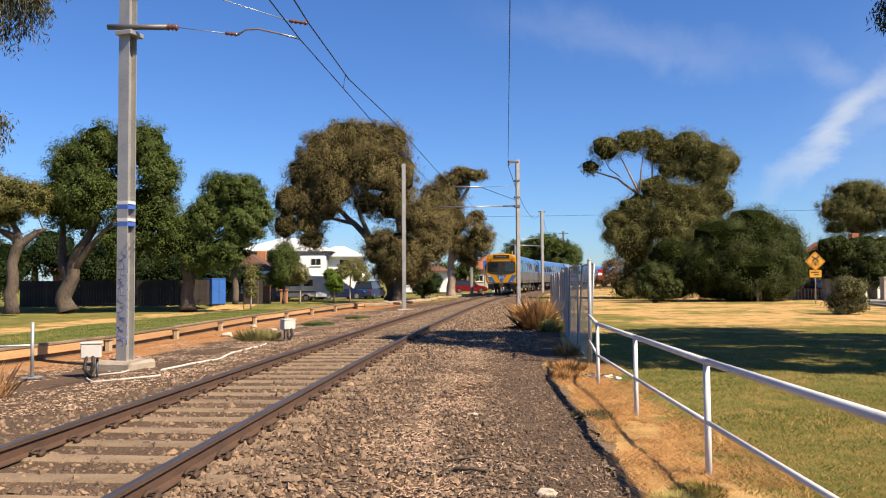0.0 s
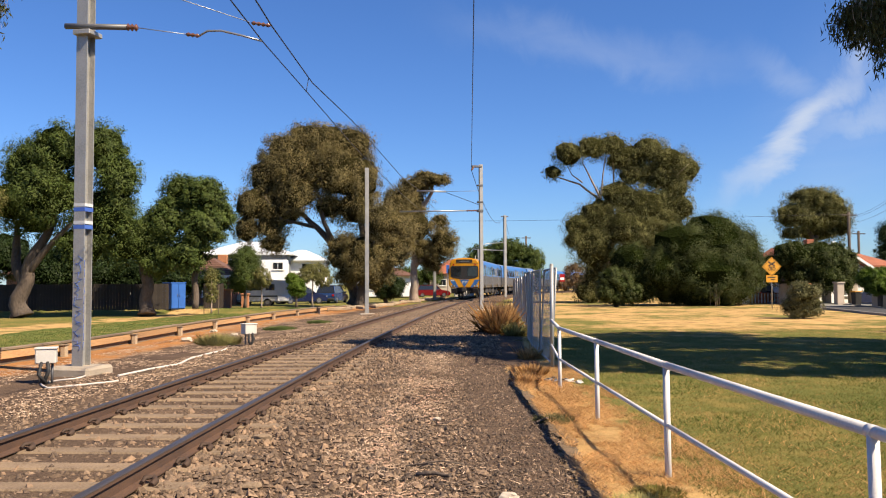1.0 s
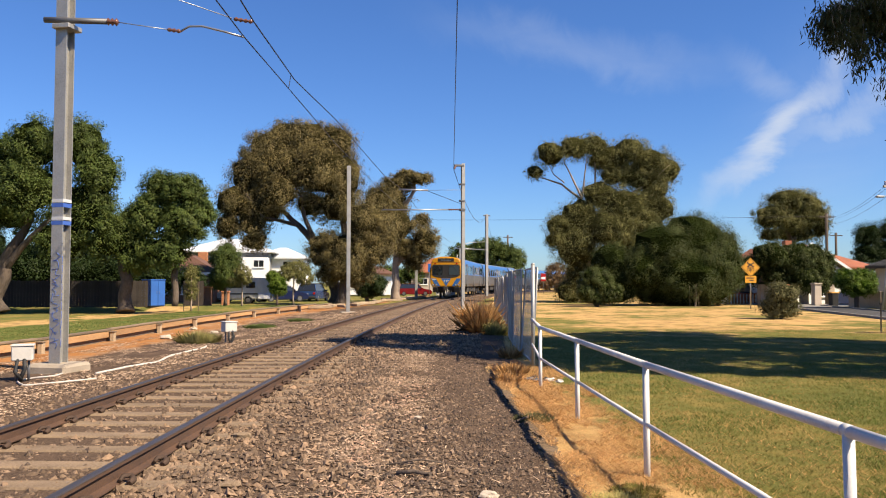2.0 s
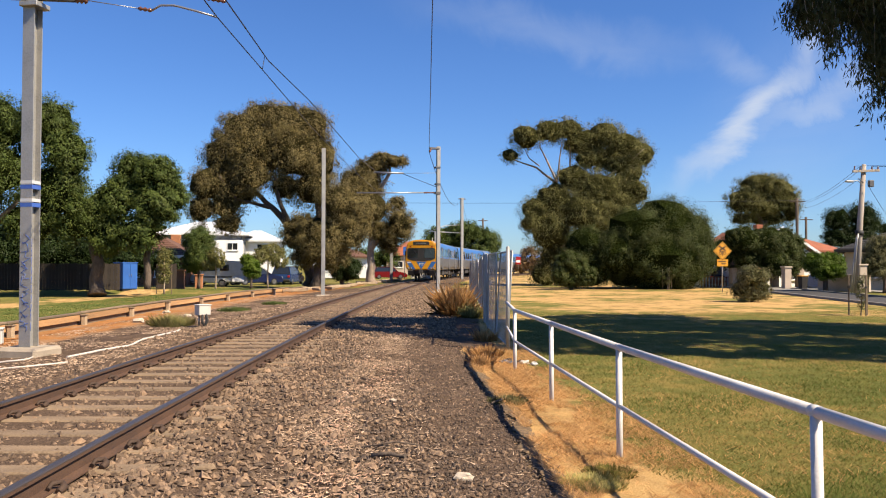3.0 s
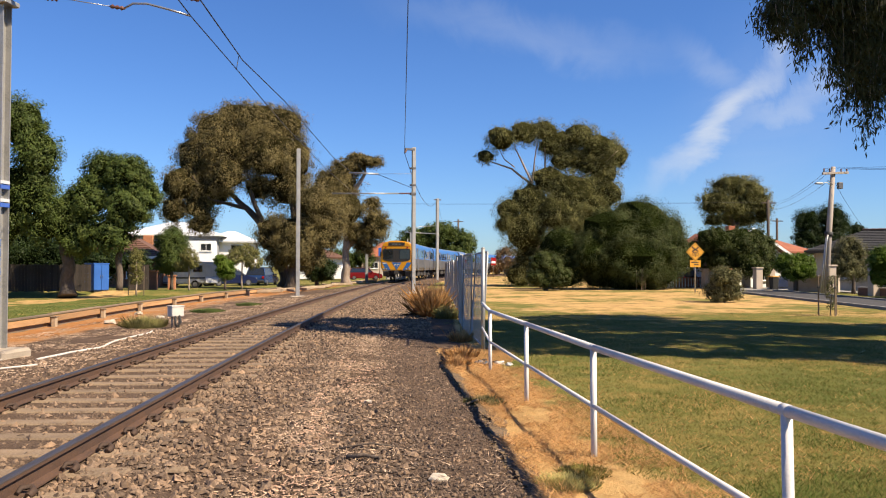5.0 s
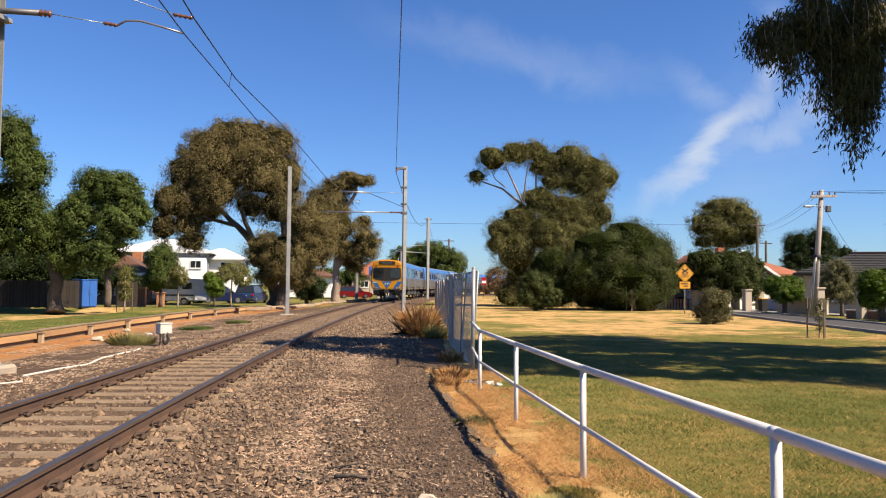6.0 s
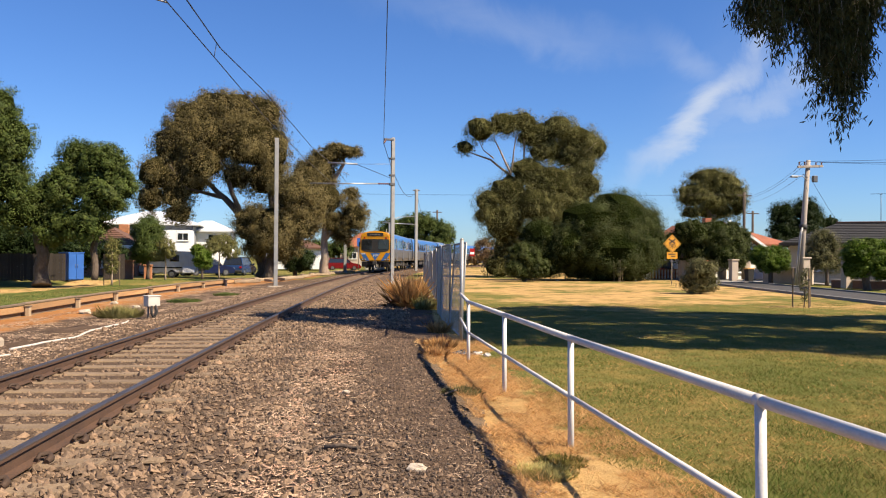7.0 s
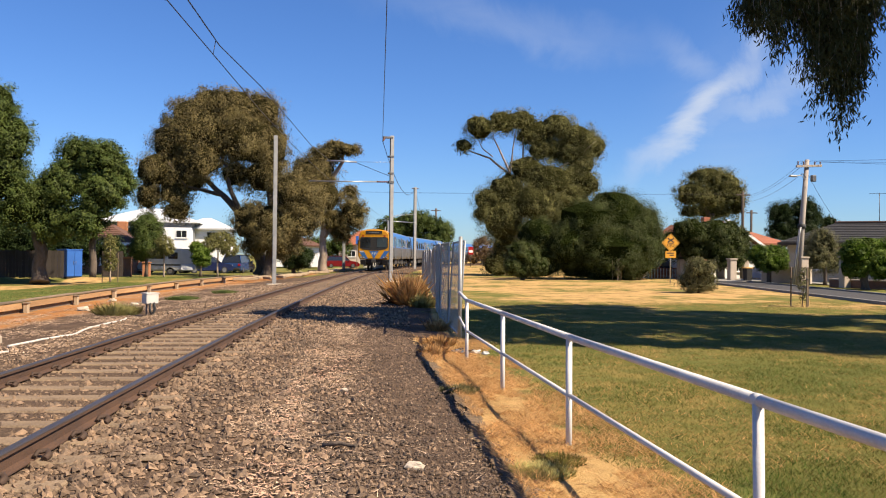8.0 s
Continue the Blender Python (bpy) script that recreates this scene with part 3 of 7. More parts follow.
def near_mast():
    e = mast("overhead_line_mast", (-5.86, 15.75, 0.1), "galvanised steel mast with blue scrawl on a concrete footing", 8.4, 0.23, -16)
    inv = e.matrix_world.inverted()

    def loc(*p):
        return inv @ Vector(p)
    arm = part("bracket", bar(loc(-6.2, 15.62, 6.5), loc(-5.05, 15.62, 6.5), 0.055, 6), M["galv_dark"], e)
    part("clamp", boxes(((0.36, 0.4, 0.09), loc(-5.82, 15.72, 6.38), 0.01)), M["galv"], arm)
    part("insulator", insulator(loc(-5.07, 15.62, 6.5), loc(-4.85, 15.62, 6.49), 0.075, 3), M["insulator"], arm)
    part("stay_wire", bar(loc(-4.85, 15.62, 6.49), loc(-3.95, 15.62, 6.38), 0.009, 5), M["wire_light"], e)
    part("insulator", insulator(loc(-3.95, 15.62, 6.38), loc(-3.7, 15.62, 6.35), 0.045, 3), M["insulator"], e)
    pts = [loc(-3.72, 15.62, 6.34), loc(-3.55, 15.62, 6.45), loc(-3.3, 15.62, 6.46), loc(-2.9, 15.62, 6.37), loc(-2.52, 15.62, 6.27)]
    part("registration_arm", tube(bmesh.new(), pts, 0.02, 6), M["wire_light"], e, "bent aluminium registration arm")
    part("stay_wire", bar(loc(-5.75, 15.62, 7.6), loc(-2.75, 15.62, 6.63), 0.009, 5), M["wire_light"], e)
    part("insulator", insulator(loc(-2.72, 15.62, 6.62), loc(-2.36, 15.62, 6.57), 0.045, 4), M["insulator"], e)
    for z, c in ((2.93, "tape"), (2.6, "tape")):
        part("tape", boxes(((0.236, 0.247, 0.075), (0, 0, z), 0.0)), PAINT["tape_blue"], e, "blue band painted round the column")
        part("tape", boxes(((0.235, 0.246, 0.06), (0, 0, z + 0.085), 0.0)), PAINT["tape_white"], e, "white band painted round the column")
    # looping scrawl down the flange
    rng = random.Random(5)
    bm = bmesh.new()
    z = 0.25
    while z < 1.85:
        pts = [(rng.uniform(-0.09, 0.09), -0.124, z + k * 0.045 + rng.uniform(-0.05, 0.05)) for k in range(6)]
        tube(bm, pts, 0.005, 4)
        z += 0.16
    part("scrawl", bm, PAINT["tape_blue"], e, "blue spray-paint scrawl")
    bm = bmesh.new()
    z = 0.3
    while z < 1.9:
        pts = [(0.118, rng.uniform(-0.12, -0.10), z + k * 0.05) for k in range(4)]
        tube(bm, pts, 0.005, 4)
        z += 0.17
    part("scrawl", bm, PAINT["tape_blue"], e, "blue spray-paint scrawl")


PAINT = {
    "tape_blue": surface("blue spray paint", (0.05, 0.12, 0.5), (0.08, 0.2, 0.6), scale=8, fine=50, rough=0.6, bump=0),
    "tape_white": surface("white brushed paint", (0.7, 0.72, 0.75), (0.6, 0.62, 0.66), scale=8, fine=50, rough=0.6, bump=0),
}
near_mast()


def far_mast():
    """Mast right of the track, with its boom and pull-off bracket over the rails."""
    o = (5.2, 48.4, 0.1)
    e = mast("overhead_line_mast", o, "galvanised steel mast with a boom over the track", 8.65, 0.2, 12)
    inv = e.matrix_world.inverted()

    def loc(x, z, y=48.2):
        return inv @ Vector((x, y, z))
    boom = part("boom", bar(loc(0.35, 5.9), loc(4.3, 5.96), 0.04), M["wire_light"], e)
    part("insulator", insulator(loc(4.3, 5.96), loc(4.95, 5.97), 0.06, 5), M["insulator"], boom)
    part("clamp", boxes(((0.32, 0.32, 0.14), loc(5.15, 5.97, 48.4), 0.01)), M["galv_dark"], e)
    part("clamp", boxes(((0.3, 0.3, 0.1), loc(5.15, 6.5, 48.4), 0.01)), M["galv_dark"], e)
    part("clamp", boxes(((0.3, 0.3, 0.1), loc(5.15, 7.5, 48.4), 0.01)), M["galv_dark"], e)
    part("bracket", bar(loc(1.35, 7.13), loc(3.1, 7.1), 0.05), M["wire_light"], e)
    part("stay_wire", bar(loc(3.1, 7.1), loc(5.1, 7.15), 0.012, 5), M["wire_light"], e)
    part("stay_wire", bar(loc(3.1, 7.05), loc(5.1, 6.3), 0.016, 5), M["wire"], e)
    pts = [loc(1.6, 6.35), loc(1.9, 6.6), loc(2.3, 6.6), loc(2.6, 6.45)]
    part("registration_arm", tube(bmesh.new(), pts, 0.018, 6), M["wire_light"], e)
    part("stay_wire", bar(loc(1.6, 7.1), loc(1.65, 5.95), 0.01, 5), M["wire"], e)
    part("cap_bracket", boxes(((0.6, 0.16, 0.12), loc(4.95, 8.62, 48.3), 0.01)), M["galv_dark"], e)
    part("insulator", insulator(loc(4.75, 8.58, 48.2), loc(4.62, 8.36, 48.0), 0.06, 4), M["insulator"], e)


far_mast()
mast("overhead_line_mast", (-1.5, 45.5, 0.0), "plain galvanised steel mast beside the low timber wall", 8.1, 0.2, 8)
mast3 = mast("overhead_line_mast", (13.4, 97.8, 0.0), "galvanised steel mast with cross arm near the crossing", 9.9, 0.3, 14)
part("cross_arm", boxes(((0.9, 0.12, 0.12), (0, 0, 9.75), 0.01)), M["galv_dark"], mast3)
part("boom", bar((-0.1, -0.1, 5.6), (-4.6, -1.0, 5.7), 0.05), M["wire_light"], mast3)
part("strut", tube(bmesh.new(), [(-0.1, -0.1, 6.6), (-2.5, -0.5, 6.4), (-4.4, -1.0, 5.75)], 0.04, 6), M["wire_light"], mast3)
mast("overhead_line_mast", (4.14, 83.0, 0.0), "plain galvanised steel mast beside a pale-trunked gum", 6.9, 0.26, 10, False)
mast("overhead_line_mast", (12.5, 120.0, 0.0), "distant steel mast beyond the white cabinets", 6.8, 0.3, 10, False)
m6 = mast("overhead_line_mast", (19.2, 130.0, 0.0), "distant steel mast with a curved arm", 7.6, 0.35, 10, False)
part("arm", tube(bmesh.new(), [(0.2, 0, 5.2), (1.6, 0, 5.9), (4.2, 0, 6.1), (5.6, 0, 5.9)], 0.06, 6), M["wire_light"], m6)


def overhead_wire(label, pts, r, material="wire"):
    e = thing("overhead_wire", pts[0], label, "overhead wire")
    o = Vector(pts[0])
    part("wire_strand", tube(bmesh.new(), [Vector(p) - o for p in pts], r, 5), M[material], e)
    return e


def hang(p, q, sag, n=9):
    p, q = Vector(p), Vector(q)
    return [p.lerp(q, i / n) - Vector((0, 0, sag * 4 * (i / n) * (1 - i / n))) for i in range(n + 1)]


CONTACT = [(-4.2, -8, 6.3), (-2.66, 13.3, 6.25), (-2.5, 15.62, 6.25), (-2.1, 19.2, 6.2), (-1.3, 26.5, 6.1), (0.0, 37.0, 6.02), (1.65, 48.2, 5.92)]
CATENARY = [(-4.0, -8, 7.0), (-2.42, 14.3, 6.6), (-2.34, 15.62, 6.57), (-2.0, 20.0, 6.56), (-1.22, 24.5, 6.5), (0.36, 36.0, 6.34), (1.6, 48.2, 7.1)]
contact = overhead_wire("black contact wire over the track", CONTACT + hang((1.65, 48.2, 5.92), (9.0, 97.0, 5.6), 0.1)[1:], 0.012)
catenary = overhead_wire("black messenger wire above the contact wire", CATENARY + hang((1.6, 48.2, 7.1), (9.0, 97.0, 6.4), 0.35)[1:], 0.014)
for a, c in (((-2.05, 19.6, 6.56), (-2.08, 19.4, 6.2)), ((-0.75, 28.0, 6.45), (-1.1, 28.2, 6.1))):
    o = Vector(CATENARY[0])
    part("dropper", bar(Vector(a) - o, Vector(c) - o, 0.009, 5), M["wire"], catenary)
overhead_wire("black feeder wire strung to the mast top", [(-0.5, -8, 9.25), (2.06, 20.6, 8.8), (4.6, 48.0, 8.36)], 0.014)
overhead_wire("black feeder wire between mast tops", hang((4.6, 48.0, 8.36), (13.2, 97.6, 9.5), 1.6), 0.018)
overhead_wire("thin black wire between masts beyond", hang((13.4, 97.6, 9.6), (19.2, 130, 7.4), 0.5), 0.02)
overhead_wire("thin span wire at the crossing", hang((12.5, 120, 6.7), (19.2, 130, 7.3), 0.1), 0.018)


# ---- white pipe railing ----
def railing():
    posts = [(1.8, -2.5), (1.94, 0.55), (2.085, 3.47), (2.24, 6.64), (2.39, 9.56), (2.55, 12.52)]
    e = thing("pipe_railing", (2.24, 6.64, 0), "white painted pipe railing along the lawn edge", "railing")
    o = Vector((2.24, 6.64, 0))

    def rz(y):
        return float(np.interp(y, (-2.5, 0.5, 3.47, 6.64, 15.5), (0.98, 0.97, 0.95, 0.925, 0.905)))
    for x, y in posts:
        lean = 0.02 if y < 5 else 0.008
        part("post", bar((x - o.x + lean, y - o.y, -0.25), (x - o.x, y - o.y, rz(y) - 0.01), 0.027, 12), M["white_paint"], e)
    line = posts + [(3.0, 15.5)]
    for i in range(len(line) - 1):
        (x, y), (u, v) = line[i], line[i + 1]
        part("top_rail", bar((x - o.x, y - o.y, rz(y)), (u - o.x, v - o.y, rz(v)), 0.029, 12), M["white_paint"], e)
        part("mid_rail", bar((x - o.x + 0.004, y - o.y, 0.43), (u - o.x + 0.004, v - o.y, 0.432), 0.0205, 10), M["white_paint"], e)
        part("joint", tube(bmesh.new(), [(x - o.x, y - o.y - 0.03, rz(y)), (x - o.x, y - o.y + 0.03, rz(y))], 0.0302, 12), M["white_paint"], e)


railing()


# ---- mesh panel fence ----
def panel_fence():
    way = [(3.02, 15.55), (3.24, 18.0), (3.56, 21.4), (4.82, 29.8), (5.8, 37.0), (8.0, 54.6)]
    d = [0.0]
    for a, b in zip(way, way[1:]):
        d.append(d[-1] + math.dist(a, b))

    def at(s):
        return float(np.interp(s, d, [p[0] for p in way])), float(np.interp(s, d, [p[1] for p in way]))
    e = thing("mesh_fence", (3.02, 15.5, 0), "grey galvanised mesh panel fence beside the path", "fence")
    o = Vector((3.02, 15.5, 0))
    post = part("end_post", bar((0, 0, -0.2), (0, 0, 1.97), 0.038, 12), M["galv"], e, "galvanised end post")
    part("post_cap", tube(bmesh.new(), [(0, 0, 1.955), (0, 0, 1.985)], [0.042, 0.02], 12), M["galv"], post)
    k, s, step = 0, 0.03, 2.45
    while s + step < d[-1]:
        (x, y), (u, v) = at(s), at(s + step - 0.06)
        p, q = Vector((x, y, 0)) - o, Vector((u, v, 0)) - o
        tilt = Vector(((0.10 if k == 0 else random.uniform(-0.04, 0.05)), 0, 0))
        top, low = Vector((0, 0, 1.9)) + tilt, Vector((0, 0, 0.08))
        panel = part("fence_panel", tube(bmesh.new(), [p, p + top * 0.985, p + top + (q - p) * 0.02, q + top + (p - q) * 0.02, q + top * 0.985, q + low, p + low], 0.02, 8), M["galv"], e)
        bm = bmesh.new()
        nv = 36 if k < 5 else 20
        for i in range(1, nv):
            c = p.lerp(q, i / nv)
            tube(bm, (c + low, c + top), 0.0026 if k < 3 else 0.0038, 3, False)
        for i in range(1, 8):
            z = top * (i / 8) + low * (1 - i / 8)
            tube(bm, (p + z, q + z), 0.004, 3, False)
        part("wire_mesh", bm, M["galv"], panel)["kind"] = "stuff"
        s += step
        k += 1


panel_fence()


# ---- low timber retaining wall ----
def retaining_wall():
    e = thing("retaining_wall", (-7.5, 22, 0), "low weathered timber wall holding back the grass verge", "retaining wall")
    o = Vector((-7.5, 22, 0))
    rng = random.Random(11)
    y = 7.6
    while y < 88:
        step = 4.0
        x, u = wall_x(y), wall_x(y + step)
        d = Vector((u - x, step, 0))
        rot = d.to_track_quat("Y", "Z").to_matrix()
        c = Vector((x + u, 2 * y + step, 0)) / 2 - o
        dip = -0.3 * max(0.0, min(1.0, (y - 48) / 14))
        sag = rng.uniform(-0.015, 0.015)
        part("cap_rail", box(bmesh.new(), (0.13, d.length * 0.995, 0.06), c + Vector((0.0, 0, 0.275 + sag + dip)), 0.012, rot), M["timber"], e, "grey-brown weathered cap rail")
        part("face_board", box(bmesh.new(), (0.05, d.length * 0.99, 0.17), c + Vector((0.02 + rng.uniform(-0.01, 0.01), 0, 0.15 + sag + dip)), 0.008, rot), M["timber_tan"], e, "dusty tan face board")
        part("face_board", box(bmesh.new(), (0.05, d.length * 0.99, 0.16), c + Vector((-0.06, 0, -0.01 + dip)), 0.008, rot), M["timber"], e)
        post = part("timber_post", box(bmesh.new(), (0.13, 0.15, 0.36), Vector((x + 0.13, y, 0.02 + dip)) - o, 0.018, rot), M["timber_pale"], e, "bleached square post")
        part("post_top", box(bmesh.new(), (0.17, 0.19, 0.035), Vector((x + 0.13, y, 0.215 + dip)) - o, 0.01, rot), M["timber"], post)
        y += step


retaining_wall()


def old_sleepers():
    """Discarded timbers lying along the verge towards the crossing."""
    rng = random.Random(4)
    for i in range(34):
        y = 50 + i * 1.15
        x = wall_x(y) + rng.uniform(0.3, 1.6)
        e = thing("loose_timber", (x, y, 0.06), "bleached old timber lying on the orange soil", "timber", "timbers along the verge", rz=rng.uniform(-60, 60) - 20)
        part("beam", box(bmesh.new(), (0.22, rng.uniform(0.9, 2.2), 0.16), (0, 0, 0.05), 0.02), M["timber_pale"], e)


old_sleepers()


# ---- small trackside things ----
def junction_box(at, turn, s=1.0, label="white junction box on legs beside the track"):
    e = thing("junction_box", at, label, "junction box", rz=turn)
    body = part("cabinet", box(bmesh.new(), (0.34 * s, 0.26 * s, 0.26 * s), (0, 0, 0.46 * s), 0.015), PAINT["box_white"], e)
    part("lid", box(bmesh.new(), (0.37 * s, 0.29 * s, 0.03), (0, 0, 0.6 * s), 0.008), PAINT["box_white"], body)
    for sx in (-0.1, 0.1):
        part("leg", bar((sx * s, 0, -0.1), (sx * s, 0, 0.36 * s), 0.022), M["galv_dark"], e)
    part("conduit", tube(bmesh.new(), [(0.04 * s, -0.1, 0.36 * s), (0.06 * s, -0.16, 0.2 * s), (0.0, -0.12, 0.05), (-0.05, -0.05, -0.05)], 0.035 * s, 8), M["black"], e, "black cable conduit")
    part("conduit", tube(bmesh.new(), [(-0.06 * s, -0.1, 0.36 * s), (-0.1 * s, -0.18, 0.15 * s), (0.05, -0.1, -0.05)], 0.03 * s, 8), M["black"], e, "black cable conduit")


PAINT["box_white"] = surface("chalky white paint", (0.72, 0.68, 0.62), (0.6, 0.56, 0.5), (0.76, 0.74, 0.7), scale=5, fine=40, rough=0.8)
junction_box((-3.9, 22.3, -0.05), 38, 1.0)
junction_box((-5.9, 14.3, -0.03), 15, 0.95, "pale junction box tilted beside the mast footing")


def stub_post():
    e = thing("stub_post", (-6.75, 13.95, -0.03), "short galvanised post on a base plate", "post")
    part("post", bar((0, 0, 0), (0, 0, 0.95), 0.03, 10), M["galv"], e)
    part("base_plate", box(bmesh.new(), (0.26, 0.26, 0.03), (0, 0, 0.015), 0.005), M["galv"], e)
    part("side_rail", bar((-1.9, 0.1, 0.5), (0, 0, 0.56), 0.02), M["galv"], e)


stub_post()


def ground_cable(pts, r, label):
    e = thing("ground_cable", (pts[0][0], pts[0][1], 0), label, "cable")
    o = Vector((pts[0][0], pts[0][1], 0))
    fine = []
    for (x, y), (u, v) in zip(pts, pts[1:]):
        for i in range(6):
            a, b = x + (u - x) * i / 6, y + (v - y) * i / 6
            a += 0.05 * noise.noise(Vector((a * 2, b * 2, 0)))
            fine.append(Vector((a, b, ground_z(a, b) + r)) - o)
    part("sheath", tube(bmesh.new(), fine, r, 6), M["box_cable"], e)


M["box_cable"] = surface("dusty white cable sheath", (0.72, 0.66, 0.60), (0.6, 0.52, 0.46), scale=4, fine=30, rough=0.8, bump=0.1)
ground_cable([(-4.85, 14.8), (-4.3, 16.4), (-4.35, 18.0), (-4.1, 20.0), (-4.2, 21.0)], 0.022, "white cable snaking over the gravel")
ground_cable([(-5.9, 14.1), (-5.5, 13.4), (-5.0, 13.5), (-4.5, 14.0)], 0.018, "white cable end lying by the mast")
ground_cable([(-5.8, 16.6), (-5.6, 15.0), (-6.0, 14.2)], 0.015, "dusty cable beside the mast footing")


# ---- trees and bushes ----
def foliage(lobes, size, droop, count, seed, shape=(0.42, 0.9), clump=0.3):
    """Small leaf facets gathered in rounded clumps over the outsides of the lobes (x, y, z, rx, ry, rz)."""
    rng = np.random.default_rng(seed)
    lobes = np.array(lobes, dtype=float)
    w = (lobes[:, 3] * lobes[:, 5]) ** 0.95
    share = np.maximum(12, (count * w / w.sum())).astype(int)
    out = []
    for i, n in enumerate(share):
        at, rad = lobes[i, :3], lobes[i, 3:]
        mean = rad.prod() ** (1 / 3)
        rc = max(0.07, min(0.62, clump * mean))
        nc = int(max(7, min(n / 12, 7.0 * (mean / rc) ** 2)))
        v = rng.normal(size=(nc, 3))
        v /= np.linalg.norm(v, axis=1)[:, None]
        centre = at + v * (0.5 + 0.42 * rng.random(nc) ** 0.55)[:, None] * rad
        # clumps buried in a neighbouring lobe carry no leaves
        deep = np.zeros(nc, dtype=bool)
        for j in range(len(lobes)):
            if j != i:
                deep |= (((centre - lobes[j, :3]) / lobes[j, 3:]) ** 2).sum(1) < 0.3
        if deep.all():
            continue
        centre, v = centre[~deep], v[~deep]
        nc = len(centre)
        r = rc * rng.uniform(0.55, 1.3, nc)
        k = rng.integers(0, nc, n)
        q = rng.normal(size=(n, 3))
        q /= np.linalg.norm(q, axis=1)[:, None]
        off = q * (rng.random(n) ** 0.45)[:, None] * r[k][:, None] * np.array((1.1, 1.1, 0.72 + 0.3 * droop))
        tail = rng.random(n) ** 3 * r[k] * droop * 0.9
        p = centre[k] + off
        p[:, 2] -= tail
        nrm = q * 0.75 + v[k] * 0.45 + rng.normal(size=(n, 3)) * 0.27 + np.array((0, 0, 0.4))
        nrm /= np.linalg.norm(nrm, axis=1)[:, None] + 1e-9
        d = rng.normal(size=(n, 3))
        d[:, 2] -= droop * 1.6
        d -= nrm * (d * nrm).sum(1)[:, None]
        d /= np.linalg.norm(d, axis=1)[:, None] + 1e-9
        e = np.cross(nrm, d)
        ln = size * rng.uniform(0.6, 1.35, n)[:, None] * shape[1]
        wd = ln * shape[0]
        out.append(np.stack((p - d * ln / 2, p + e * wd / 2 - d * ln * 0.08, p + d * ln / 2, p - e * wd / 2 - d * ln * 0.08), 1))
    return np.concatenate(out)


TREE_COUNT = [0]


def tree(name, base, label, category, lobes, limbs, leaf, bark, size, droop, count):
    TREE_COUNT[0] += 1
    seed = 100 + TREE_COUNT[0]
    rng = random.Random(seed)
    e = thing(name, base, label, category)
    bm = bmesh.new()
    for k, limb in enumerate(limbs):
        lean = rng.uniform(-0.6, 0.6) if k else 0.0
        pts = []
        for j, (x, z, r) in enumerate(limb):
            pts.append((x, lean * j + (0.05 * rng.uniform(-1, 1) if j else 0), z))
        fine, rad = [], []
        for j in range(len(pts) - 1):
            for q in range(5):
                f = q / 5
                p = Vector(pts[j]).lerp(Vector(pts[j + 1]), f)
                r = limb[j][2] * (1 - f) + limb[j + 1][2] * f
                fine.append(p + Vector((noise.noise(p * 0.9 + Vector((seed, 0, 0))), noise.noise(p * 0.9 + Vector((0, seed, 0))), 0)) * min(0.35, r * 0.9) * (1 if (j or q) else 0))
                rad.append(r * (1.35 if (j == 0 and q == 0 and k == 0) else 1.0))
        fine.append(Vector(pts[-1]))
        rad.append(limb[-1][2] * 0.7)
        tube(bm, fine, [r * (0.6 if name == "young_tree" else 1.0) for r in rad], 9)
    # twigs from the limb ends into the lobes
    for x, z, rx, rz in lobes:
        best = min(limbs, key=lambda lm: math.dist((lm[-1][0], lm[-1][1]), (x, z)))[-1]
        q = Vector((x, rng.uniform(-0.4, 0.4) * rx, z))
        if math.dist((best[0], best[1]), (x, z)) > 2.6:
            continue
        p = Vector((best[0], 0, best[1]))
        mid = p.lerp(q, 0.5) + Vector((0, 0, -0.12 * (q - p).length))
        tube(bm, [p, mid, q], [best[2] * 0.55, best[2] * 0.4, best[2] * 0.15], 5)
    part("trunk", bm, M[bark], e)
    full = []
    swell = 1.12 if leaf in ("leaf_gum", "leaf_gum2") and count > 6000 else 1.0
    for x, z, rx, rz in lobes:
        y, ry = rng.uniform(-0.45, 0.45) * max(rx, rz), (rx + rz) / 2 * 1.05
        full.append((x, y, z, rx * swell, ry * swell, rz * swell))
    small = size <= 0.15
    smooth = leaf in ("leaf_wattle", "leaf_bright")
    crown = quads("crown", foliage(full, size * (0.85 if small else 0.5), droop, int(count * (1.9 if small else 5.0)), seed, clump=0.22 if smooth else 0.27), M[leaf], e)
    # solid blobs in the darkened leaf colour, put in as the crown's inner shade
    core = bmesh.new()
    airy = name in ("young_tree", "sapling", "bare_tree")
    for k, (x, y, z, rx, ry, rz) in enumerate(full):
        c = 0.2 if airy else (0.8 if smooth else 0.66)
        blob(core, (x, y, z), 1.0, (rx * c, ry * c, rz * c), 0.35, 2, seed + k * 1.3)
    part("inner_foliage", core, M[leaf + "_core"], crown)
    return e


